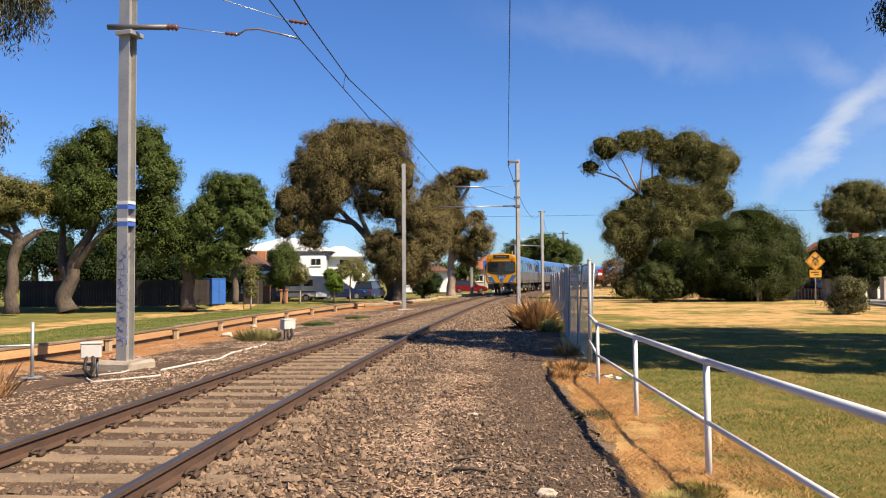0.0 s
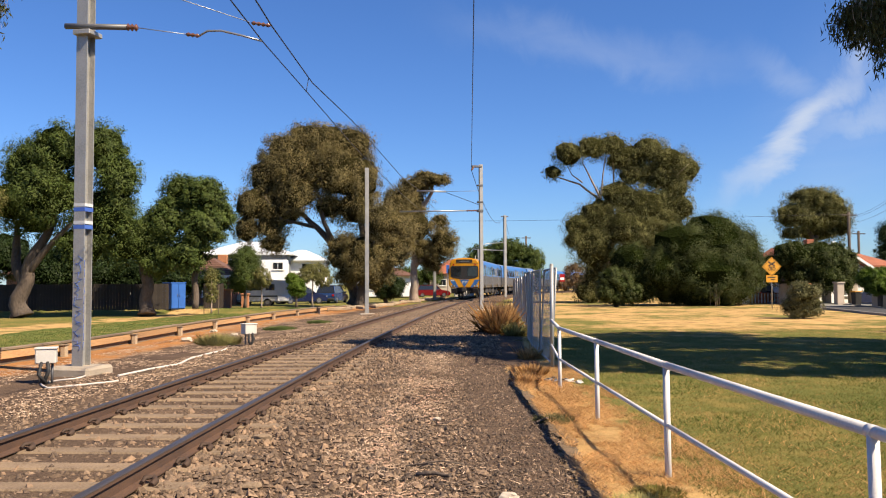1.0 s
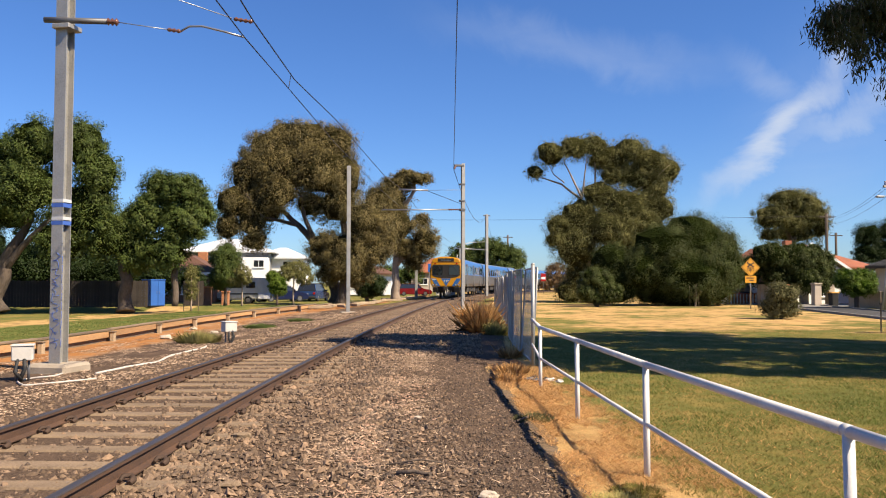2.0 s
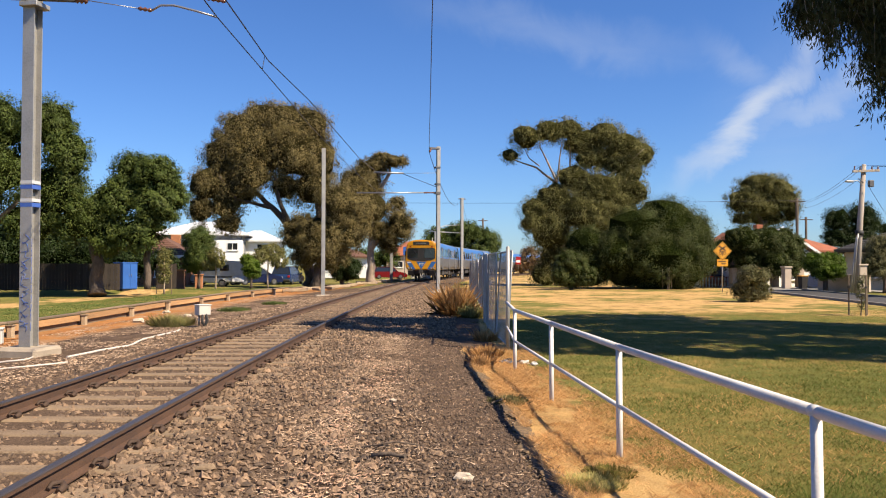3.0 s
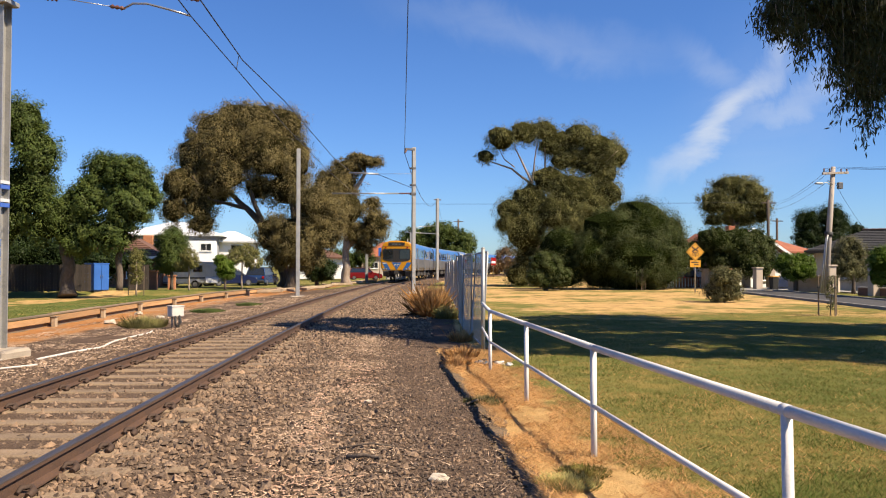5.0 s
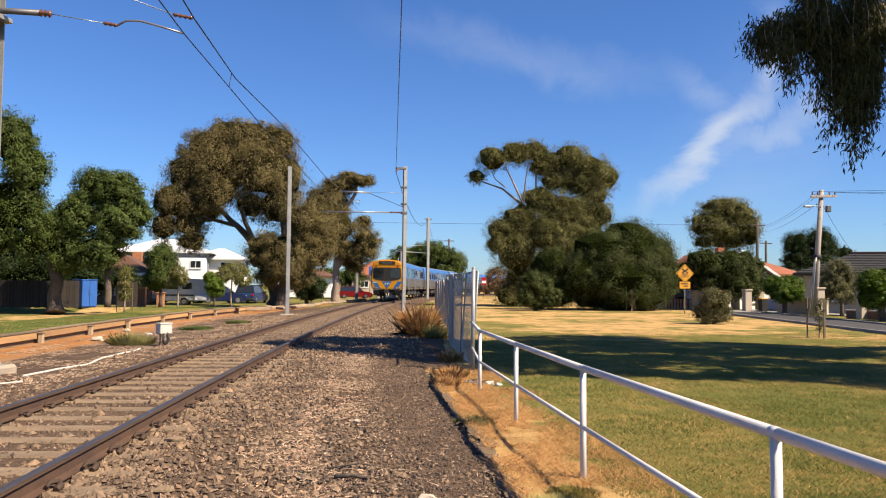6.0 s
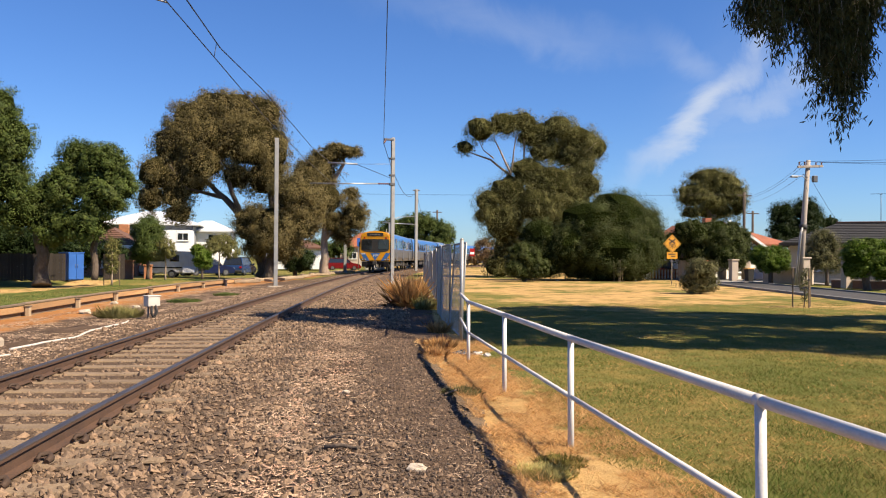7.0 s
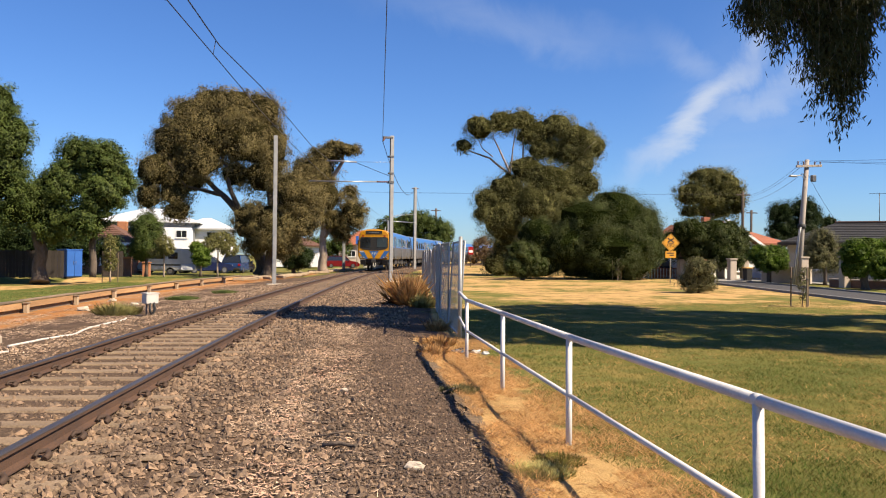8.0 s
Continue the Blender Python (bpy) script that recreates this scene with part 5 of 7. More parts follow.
# ---- houses, road and street things ----
P = {
    "tile_brown": surface("brown roof tiles", (0.16, 0.075, 0.045), (0.11, 0.055, 0.035), (0.22, 0.11, 0.07), scale=1.5, fine=12, rough=0.8, bump=0.5),
    "tile_red": surface("terracotta roof tiles", (0.38, 0.115, 0.05), (0.28, 0.085, 0.04), (0.46, 0.17, 0.08), scale=1.5, fine=12, rough=0.75, bump=0.5),
    "tile_dark": surface("charcoal roof tiles", (0.03, 0.03, 0.033), (0.022, 0.022, 0.025), (0.055, 0.052, 0.05), scale=1.5, fine=12, rough=0.8, bump=0.5),
    "metal_roof": surface("pale grey metal roofing", (0.78, 0.8, 0.82), (0.7, 0.72, 0.74), scale=1, fine=8, rough=0.5, bump=0.1),
    "render_white": surface("white rendered wall", (1.15, 1.15, 1.14), (1.05, 1.05, 1.05), scale=1.5, fine=25, rough=0.9, bump=0.15),
    "render_grey": surface("grey rendered wall", (0.28, 0.29, 0.31), (0.22, 0.23, 0.25), scale=1.5, fine=25, rough=0.9, bump=0.15),
    "brick": surface("red-brown brickwork", (0.30, 0.13, 0.075), (0.22, 0.10, 0.06), (0.38, 0.2, 0.13), scale=4, fine=40, rough=0.9, bump=0.4),
    "brick_orange": surface("orange brickwork", (0.55, 0.22, 0.09), (0.42, 0.17, 0.08), (0.6, 0.3, 0.16), scale=4, fine=40, rough=0.9, bump=0.4),
    "cream": surface("cream rendered masonry", (0.66, 0.54, 0.42), (0.55, 0.45, 0.35), (0.7, 0.6, 0.5), scale=2, fine=30, rough=0.9, bump=0.2),
    "fascia": surface("white gloss timber", (1.1, 1.1, 1.08), (1.0, 1.0, 0.98), scale=3, fine=30, rough=0.5, bump=0.05),
    "glass": glass("dark window glass", (0.025, 0.03, 0.035)),
    # paling colour deepened to carry the shade of the trees over the fence
    "paling": surface("grey palings darkened as tree shade", (0.042, 0.032, 0.026), (0.028, 0.022, 0.018), (0.075, 0.058, 0.045), scale=2, fine=25, rough=0.9, bump=0.3, vary=0.25),
    "blue": surface("bright blue painted sheet", (0.03, 0.15, 0.55), (0.025, 0.12, 0.46), scale=2, fine=30, rough=0.5, bump=0.06),
    "asphalt": surface("worn grey asphalt", (0.06, 0.056, 0.054), (0.045, 0.042, 0.041), (0.085, 0.08, 0.076), scale=0.8, fine=60, rough=0.9, bump=0.3),
    "kerb": surface("concrete kerb", (0.34, 0.32, 0.29), (0.26, 0.25, 0.23), scale=2, fine=40, rough=0.9, bump=0.3),
    "sign_yellow": surface("yellow reflective sheet", (0.86, 0.42, 0.02), (0.8, 0.37, 0.02), scale=3, fine=30, rough=0.5, bump=0),
    "sign_black": surface("black sign lettering", (0.02, 0.02, 0.02), (0.03, 0.03, 0.03), scale=3, fine=30, rough=0.6, bump=0),
    "red": surface("red car paint", (0.42, 0.012, 0.018), (0.36, 0.01, 0.015), scale=2, fine=20, rough=0.2, bump=0, spec=0.7),
    "dark_red": surface("dark red car paint", (0.22, 0.01, 0.015), (0.18, 0.01, 0.012), scale=2, fine=20, rough=0.25, bump=0, spec=0.7),
    "navy": surface("navy blue car paint", (0.012, 0.02, 0.075), (0.01, 0.016, 0.06), scale=2, fine=20, rough=0.2, bump=0, spec=0.7),
    "midblue": surface("mid blue car paint", (0.03, 0.07, 0.2), (0.025, 0.055, 0.16), scale=2, fine=20, rough=0.2, bump=0, spec=0.7),
    "charcoal": surface("charcoal car paint", (0.03, 0.035, 0.045), (0.025, 0.03, 0.04), scale=2, fine=20, rough=0.2, bump=0, spec=0.7),
    "car_white": surface("white car paint", (0.75, 0.75, 0.75), (0.7, 0.7, 0.7), scale=2, fine=20, rough=0.25, bump=0, spec=0.6),
    "caravan": surface("aged cream-grey caravan sheet", (0.75, 0.75, 0.76), (0.6, 0.6, 0.62), scale=2, fine=25, rough=0.45, bump=0.08),
    "lamp_red": surface("red lens", (0.5, 0.02, 0.02), (0.4, 0.015, 0.015), scale=3, fine=20, rough=0.2, bump=0),
    "lamp_clear": surface("clear lamp lens", (0.6, 0.62, 0.64), (0.5, 0.52, 0.55), scale=3, fine=20, rough=0.15, bump=0),
    "rim": surface("alloy wheel", (0.4, 0.4, 0.42), (0.3, 0.3, 0.32), scale=3, fine=20, rough=0.35, metal=0.8, bump=0),
}


def hip_roof(w, d, rise, over=0.5, ridge=None, thick=0.18):
    """Hipped roof over a w by d plan centred at the origin, eaves at z = 0."""
    a, b = w / 2 + over, d / 2 + over
    r = (ridge if ridge is not None else max(0.0, w - d)) / 2
    bm = bmesh.new()
    lo = [bm.verts.new(p) for p in ((-a, -b, -thick), (a, -b, -thick), (a, b, -thick), (-a, b, -thick))]
    ev = [bm.verts.new(p) for p in ((-a, -b, 0), (a, -b, 0), (a, b, 0), (-a, b, 0))]
    rg = [bm.verts.new(p) for p in ((-r, 0, rise), (r, 0, rise))]
    bm.faces.new(lo[::-1])
    for i in range(4):
        bm.faces.new((lo[i], lo[(i + 1) % 4], ev[(i + 1) % 4], ev[i]))
    bm.faces.new((ev[0], ev[1], rg[1], rg[0]))
    bm.faces.new((ev[2], ev[3], rg[0], rg[1]))
    bm.faces.new((ev[1], ev[2], rg[1]))
    bm.faces.new((ev[3], ev[0], rg[0]))
    return bm


def gable_roof(w, d, rise, over=0.4, thick=0.15):
    """Gable facing -y over a w by d plan, eaves at z = 0."""
    a = w / 2 + over
    k = rise / (w / 2)
    prof = [(-a, -over * k), (0, rise), (a, -over * k), (a, -over * k - thick), (0, rise - thick), (-a, -over * k - thick)]
    bm = prism(prof, d + 2 * over)
    bmesh.ops.translate(bm, verts=bm.verts, vec=(0, -d / 2 - over, 0))
    return bm


def courses(w, d, rise, over, ridge, rows, parent, material):
    """Raised tile courses on the two long slopes of a hipped roof."""
    a, b, r = w / 2 + over, d / 2 + over, ridge / 2
    for side in (-1, 1):
        bm = bmesh.new()
        for i in range(rows):
            f = (i + 0.3) / rows
            half = a + (r - a) * f
            y, z = side * b * (1 - f), rise * f
            box(bm, (2 * half - 0.1, 0.06, 0.035), (0, y, z + 0.02), 0.0)
        part("tile_course", bm, material, parent)["kind"] = "stuff"


def window_unit(parent, at, w, h, facing=-1, frame_mat="fascia", bars=1):
    """A framed window on a wall that faces -y."""
    x, y, z = at
    wn = part("window", boxes(((w, 0.06, 0.07), (x, y, z + h / 2), 0.0), ((w, 0.06, 0.07), (x, y, z - h / 2), 0.0),
                              ((0.07, 0.06, h), (x - w / 2, y, z), 0.0), ((0.07, 0.06, h), (x + w / 2, y, z), 0.0),
                              *[((0.05, 0.05, h), (x - w / 2 + w * (i + 1) / (bars + 1), y, z), 0.0) for i in range(bars)]), P[frame_mat], parent)
    part("pane", boxes(((w - 0.04, 0.02, h - 0.04), (x, y + 0.02, z), 0.0)), P["glass"], wn, "dark glass pane")
    part("sill", boxes(((w + 0.2, 0.14, 0.07), (x, y - 0.03, z - h / 2 - 0.07), 0.01)), P[frame_mat], wn)
    return wn


def cottage():
    e = thing("house", (-18.6, 74.0, -0.1), "single-storey brick cottage with a brown tiled hip roof", "house")
    part("wall", boxes(((10, 8, 2.7), (0, 0, 1.15), 0.02)), P["brick"], e)
    roof = part("roof", hip_roof(10, 8, 2.1, 0.6, 3.0), P["tile_brown"], e)
    roof.location.z = 2.5
    courses(10, 8, 2.1, 0.6, 3.0, 12, roof, P["tile_brown"])
    part("fascia", boxes(((11.3, 0.06, 0.24), (0, -4.63, 2.42), 0.0), ((0.06, 9.3, 0.24), (5.63, 0, 2.42), 0.0)), P["fascia"], e, "white painted fascia board")
    part("chimney", boxes(((0.8, 0.6, 1.5), (3.0, 1.5, 3.7), 0.02)), P["brick_orange"], e)
    for x in (-3.2, 0.4, 3.3):
        window_unit(e, (x, -4.04, 1.35), 1.7, 1.2, bars=2)


def white_house():
    e = thing("house", (-19.3, 112.0, -0.1), "two-storey white house with a pale metal hip roof", "house")
    part("wall", boxes(((10.8, 9, 5.8), (0, 0, 2.8), 0.02)), P["render_grey"], e)
    roof = part("roof", hip_roof(10.8, 9, 1.8, 0.9, 2.4), P["metal_roof"], e)
    roof.location.z = 5.75
    part("gutter", boxes(((12.7, 0.14, 0.2), (0, -5.46, 5.66), 0.02)), P["fascia"], e)
    block = part("balcony_block", boxes(((4.5, 2.4, 3.6), (3.3, -5.6, 3.1), 0.02)), P["render_white"], e, "white rendered projecting bay")
    part("canopy", boxes(((4.3, 2.8, 0.25), (1.9, -6.2, 1.75), 0.02)), P["metal_roof"], e)
    window_unit(block, (4.5, -6.83, 4.1), 1.3, 0.9)
    for x, z in ((-4.2, 4.4), (-1.4, 4.4), (-4.0, 1.3), (-1.2, 1.3)):
        window_unit(e, (x, -4.54, z), 1.5, 1.2)
    wing = part("wing_wall", boxes(((6.4, 8, 5.0), (6.5, 3.0, 2.5), 0.02)), P["render_white"], e)
    wr = part("wing_roof", hip_roof(6.4, 8, 1.5, 0.7, 1.0), P["metal_roof"], e)
    wr.location = (6.5, 3.0, 5.05)
    window_unit(wing, (7.6, -1.04, 4.0), 1.4, 1.1)


def gable_house():
    e = thing("house", (34.1, 66.5, -0.25), "white gabled house with a terracotta tiled roof", "house", rz=6)
    part("wall", boxes(((7.6, 8, 2.6), (0, 0, 1.3), 0.02)), P["render_white"], e)
    g = bmesh.new()
    a = [g.verts.new(p) for p in ((-3.8, -4.0, 2.6), (3.8, -4.0, 2.6), (0, -4.0, 4.9), (-3.8, -3.8, 2.6), (3.8, -3.8, 2.6), (0, -3.8, 4.9))]
    for f in ((0, 1, 2), (5, 4, 3), (0, 3, 4, 1), (1, 4, 5, 2), (2, 5, 3, 0)):
        g.faces.new([a[i] for i in f])
    part("gable", g, P["render_white"], e)
    r = part("roof", gable_roof(7.6, 8, 2.3), P["tile_red"], e)
    r.location.z = 2.66
    part("bargeboard", boxes(((4.6, 0.08, 0.2), (-1.95, -4.46, 3.85), 0.0, Matrix.Rotation(math.atan2(-2.3, 3.8), 3, "Y")),), P["fascia"], e, "white bargeboard")
    part("bargeboard", boxes(((4.6, 0.08, 0.2), (1.95, -4.46, 3.85), 0.0, Matrix.Rotation(math.atan2(2.3, 3.8), 3, "Y")),), P["fascia"], e, "white bargeboard")
    r2 = part("rear_roof", hip_roof(9, 8, 1.9, 0.5, 2.0), P["tile_red"], e)
    r2.location = (7.0, 7.5, 3.4)
    part("rear_wall", boxes(((8.6, 7.6, 3.4), (7.0, 7.5, 1.7), 0.02)), P["cream"], e)
    part("chimney", boxes(((0.7, 0.6, 1.4), (5.4, 7.0, 5.2), 0.02)), P["tile_red"], e)
    v = part("verandah_roof", boxes(((6.4, 3.0, 0.16), (-3.0, -5.4, 2.35), 0.01, Matrix.Rotation(0.3, 3, "X"))), P["tile_red"], e)
    part("verandah_beam", boxes(((6.4, 0.14, 0.22), (-3.0, -6.8, 1.88), 0.01)), P["paling"], v)
    for x in (-5.9, -4.6, -2.4, -0.2):
        part("verandah_post", boxes(((0.5, 0.5, 1.8), (x, -6.8, 0.9), 0.02)), P["cream"], e)
    for x in (-2.6, 1.2):
        window_unit(e, (x, -4.04, 1.4), 1.3, 1.1)


def dark_roof_house():
    e = thing("house", (43.9, 54.5, 0), "cream house under a broad charcoal tiled hip roof", "house", rz=-32)
    part("wall", boxes(((15, 10, 2.8), (0, 0, 1.4), 0.02)), P["cream"], e)
    r = part("roof", hip_roof(15, 10, 1.65, 0.7, 8.0), P["tile_dark"], e)
    r.location.z = 2.85
    courses(15, 10, 1.65, 0.7, 8.0, 12, r, P["tile_dark"])
    part("fascia", boxes(((16.5, 0.06, 0.2), (0, -5.73, 2.76), 0.0)), P["paling"], e)
    part("ridge_cap", boxes(((8.3, 0.3, 0.14), (0, 0, 1.68), 0.03)), P["tile_brown"], r)
    for x in (-5.5, -2.0, 2.5, 5.5):
        window_unit(e, (x, -5.04, 1.5), 1.6, 1.2)
    mast_ = part("aerial_mast", bar((-1.0, 1, 4.3), (-1.0, 1, 6.8), 0.025), M["galv_dark"], e)
    part("aerial", boxes(((1.4, 0.03, 0.03), (-1.0, 1, 6.75), 0.0), ((0.03, 0.9, 0.03), (-1.0, 1, 6.7), 0.0)), M["galv_dark"], mast_)


cottage()
white_house()
gable_house()
dark_roof_house()


def far_house(at, w, d, h, rise, wall, roof, label):
    e = thing("house", at, label, "house")
    part("wall", boxes(((w, d, h), (0, 0, h / 2), 0.02)), P[wall], e)
    r = part("roof", hip_roof(w, d, rise, 0.5), P[roof], e)
    r.location.z = h
    for x in (-w / 4, w / 4):
        window_unit(e, (x, -d / 2 - 0.04, h * 0.52), 1.4, 1.1)


far_house((11.0, 152, 0), 9, 8, 3.6, 2.6, "cream", "tile_red", "cream house with terracotta roof beyond the crossing")
far_house((-1.6, 118, -0.1), 8, 8, 3.0, 1.8, "render_white", "tile_brown", "small white house behind the pale-trunked gum")
far_house((-30, 80, -0.1), 10, 8, 2.8, 2.0, "brick", "tile_brown", "brick house shaded by dense trees")


def paling_fence(a, b, h, label, gap=0.0, mat="paling", step=0.15, ground=0.2):
    e = thing("paling_fence", (a[0], a[1], ground), label, "fence")
    d = Vector((b[0] - a[0], b[1] - a[1], 0))
    n = int(d.length / step)
    turn = math.atan2(d.y, d.x)
    me = None
    rng = random.Random(7)
    for i in range(n):
        if me is None:
            bm = box(bmesh.new(), (step * (1 - gap) * 0.96, 0.02, h), (0, 0, h / 2), 0.0)
            ob = part("paling", bm, P[mat], e)
            me = ob.data
        else:
            ob = new("paling", me)
            ob.parent = e
        p = d * ((i + 0.5) / n)
        ob.matrix_local = pose(p.x, p.y, rng.uniform(-0.03, 0.02), 0, 0, math.degrees(turn))
    for z in (0.3, h - 0.3):
        part("fence_rail", boxes(((d.length, 0.06, 0.08), d / 2 + Vector((0, 0, z)) + Vector((-math.sin(turn), math.cos(turn), 0)) * 0.05, 0.0, Matrix.Rotation(turn, 3, "Z"))), P[mat], e)


paling_fence((-23.3, 46.6), (-12.9, 47.7), 1.48, "weathered paling fence coloured dark for the tree shade on it", step=0.16)
paling_fence((-11.6, 50.6), (-10.4, 50.6), 1.5, "dark brown gate palings beside the blue cabinet")


def blue_cabinet():
    e = thing("storage_cabinet", (-12.95, 49.0, 0.2), "bright blue sheet-metal cabinet against the fence", "cabinet", rz=42)
    part("body", box(bmesh.new(), (0.9, 1.08, 1.5), (0, 0, 0.77), 0.02), P["blue"], e)
    for x in (-0.222, 0.222):
        dr = part("door", box(bmesh.new(), (0.43, 0.03, 1.44), (x, -0.556, 0.77), 0.008), P["blue"], e)
        part("handle", bar((x * 0.3, -0.58, 0.7), (x * 0.3, -0.58, 0.9), 0.012), M["galv_dark"], dr)
    part("cap", box(bmesh.new(), (0.96, 1.14, 0.05), (0, 0, 1.545), 0.01), P["blue"], e)
    part("plinth", box(bmesh.new(), (0.84, 1.02, 0.08), (0, 0, -0.02), 0.01), M["black"], e)


blue_cabinet()


def brick_pier(at, h, mat, label):
    e = thing("brick_pier", at, label, "pier")
    part("shaft", box(bmesh.new(), (0.5, 0.5, h), (0, 0, h / 2), 0.015), P[mat], e)
    part("cap", box(bmesh.new(), (0.62, 0.62, 0.1), (0, 0, h + 0.05), 0.02), P["cream" if mat == "cream" else "brick_orange"], e)


brick_pier((-11.25, 56, 0.03), 1.2, "brick", "brown brick gate pier by the drive")
brick_pier((-10.95, 61, -0.08), 0.95, "brick_orange", "orange brick gate pier by the drive")


# ---- vehicles ----
def wheel(parent, at, r, w):
    x, y, z = at
    t = part("wheel", tube(bmesh.new(), [(x - w / 2, y, z), (x - w / 2 + 0.03, y, z), (x + w / 2 - 0.03, y, z), (x + w / 2, y, z)], [r * 0.9, r, r, r * 0.9], 18), M["black"], parent)
    s = 1 if x > 0 else -1
    part("rim", tube(bmesh.new(), [(x + s * w * 0.3, y, z), (x + s * (w / 2 + 0.012), y, z)], [r * 0.66, r * 0.6], 14), P["rim"], t, "alloy rim")


def car(at, turn, paint, label, length=4.3, width=1.78, height=1.47, ute=False):
    """A car whose nose points to +y."""
    e = thing("car", at, label, "car", "parked cars", rz=turn)
    L, W, H = length / 2, width / 2, height
    bm = bmesh.new()
    prof = [(-L, 0.32), (-L - 0.03, 0.6), (-L + 0.03, 0.88), (-L + 0.2, 0.93), (L - 1.15, 0.95), (L - 0.25, 0.78), (L, 0.62), (L + 0.02, 0.34), (L - 0.1, 0.2), (-L + 0.1, 0.2)]
    a = [bm.verts.new((-W, y, z)) for y, z in prof]
    b = [bm.verts.new((W, y, z)) for y, z in prof]
    k = len(prof)
    for i in range(k):
        bm.faces.new((a[i], a[(i + 1) % k], b[(i + 1) % k], b[i]))
    bm.faces.new(a[::-1])
    bm.faces.new(b)
    bmesh.ops.recalc_face_normals(bm, faces=bm.faces)
    bmesh.ops.bevel(bm, geom=list(bm.edges), offset=0.06, segments=2, affect="EDGES")
    body = part("body", bm, P[paint], e, smooth=False)
    back = -0.2 if ute else -L + 0.12
    cab = [(back, 0.9), (back + (0.1 if ute else 0.38), H - 0.05), (back + 0.7, H), (0.35, H - 0.02), (L - 1.15, 0.92)]
    bm = bmesh.new()
    tw = 0.2
    a = [bm.verts.new((-W + 0.04 + tw * (z - 0.9) / (H - 0.9), y, z)) for y, z in cab]
    b = [bm.verts.new((W - 0.04 - tw * (z - 0.9) / (H - 0.9), y, z)) for y, z in cab]
    for i in range(5):
        bm.faces.new((a[i], a[(i + 1) % 5], b[(i + 1) % 5], b[i]))
    bm.faces.new(a[::-1])
    bm.faces.new(b)
    bmesh.ops.recalc_face_normals(bm, faces=bm.faces)
    bmesh.ops.bevel(bm, geom=list(bm.edges), offset=0.04, segments=2, affect="EDGES")
    part("glasshouse", bm, P["glass"], e, "dark tinted windows")
    part("roof", boxes(((width - 0.42, 0.35 - back - 0.62, 0.04), (0, (back + 0.62 + 0.35) / 2, H + 0.005), 0.015)), P[paint], e)
    for s in (-1, 1):
        for y in (back + 0.36, 0.42):
            part("pillar", bar((s * (W - 0.06), y - (0.3 if y < 0.2 else -0.62), 0.92), (s * (W - 0.23), y, H - 0.02), 0.035, 6), P[paint], e)
        part("tail_lamp", boxes(((0.2, 0.06, 0.2), (s * (W - 0.16), -L - 0.02, 0.74), 0.02)), P["lamp_red"], e, "red tail lamp")
        part("headlight", boxes(((0.36, 0.1, 0.14), (s * (W - 0.26), L - 0.06, 0.64), 0.03)), P["lamp_clear"], e)
        part("mirror", boxes(((0.2, 0.1, 0.14), (s * (W + 0.08), L - 1.35, 0.98), 0.03)), P[paint], e)
        wheel(e, (s * (W - 0.1), L - 0.85, 0.31), 0.31, 0.2)
        wheel(e, (s * (W - 0.1), -L + 0.8, 0.31), 0.31, 0.2)
    part("number_plate", boxes(((0.36, 0.02, 0.11), (0, -L - 0.045, 0.62), 0.0)), P["car_white"], e, "white plate with dark bars")
    part("bumper", boxes(((width - 0.1, 0.12, 0.2), (0, -L - 0.01, 0.38), 0.04)), M["black"], e)
    return e


car((-8.2, 73, -0.1), -62, "navy", "navy blue hatchback parked on the grass verge")
car((-5.7, 76, -0.1), -12, "midblue", "blue wagon parked nose away beside saplings", 4.6, 1.82, 1.6)
car((4.9, 104, -0.05), -85, "dark_red", "dark red hatchback parked beyond the gum trees", 4.4, 1.78, 1.5)
car((-11.4, 72.5, -0.1), -88, "car_white", "white car parked in a drive", 4.4, 1.78, 1.5)
car((37.6, 150, 0), -80, "charcoal", "charcoal wagon parked at the end of the street", 4.8, 1.9, 1.65)
car((29.4, 66, 0), 15, "charcoal", "dark sedan parked behind the great bush", 4.6, 1.8, 1.45)


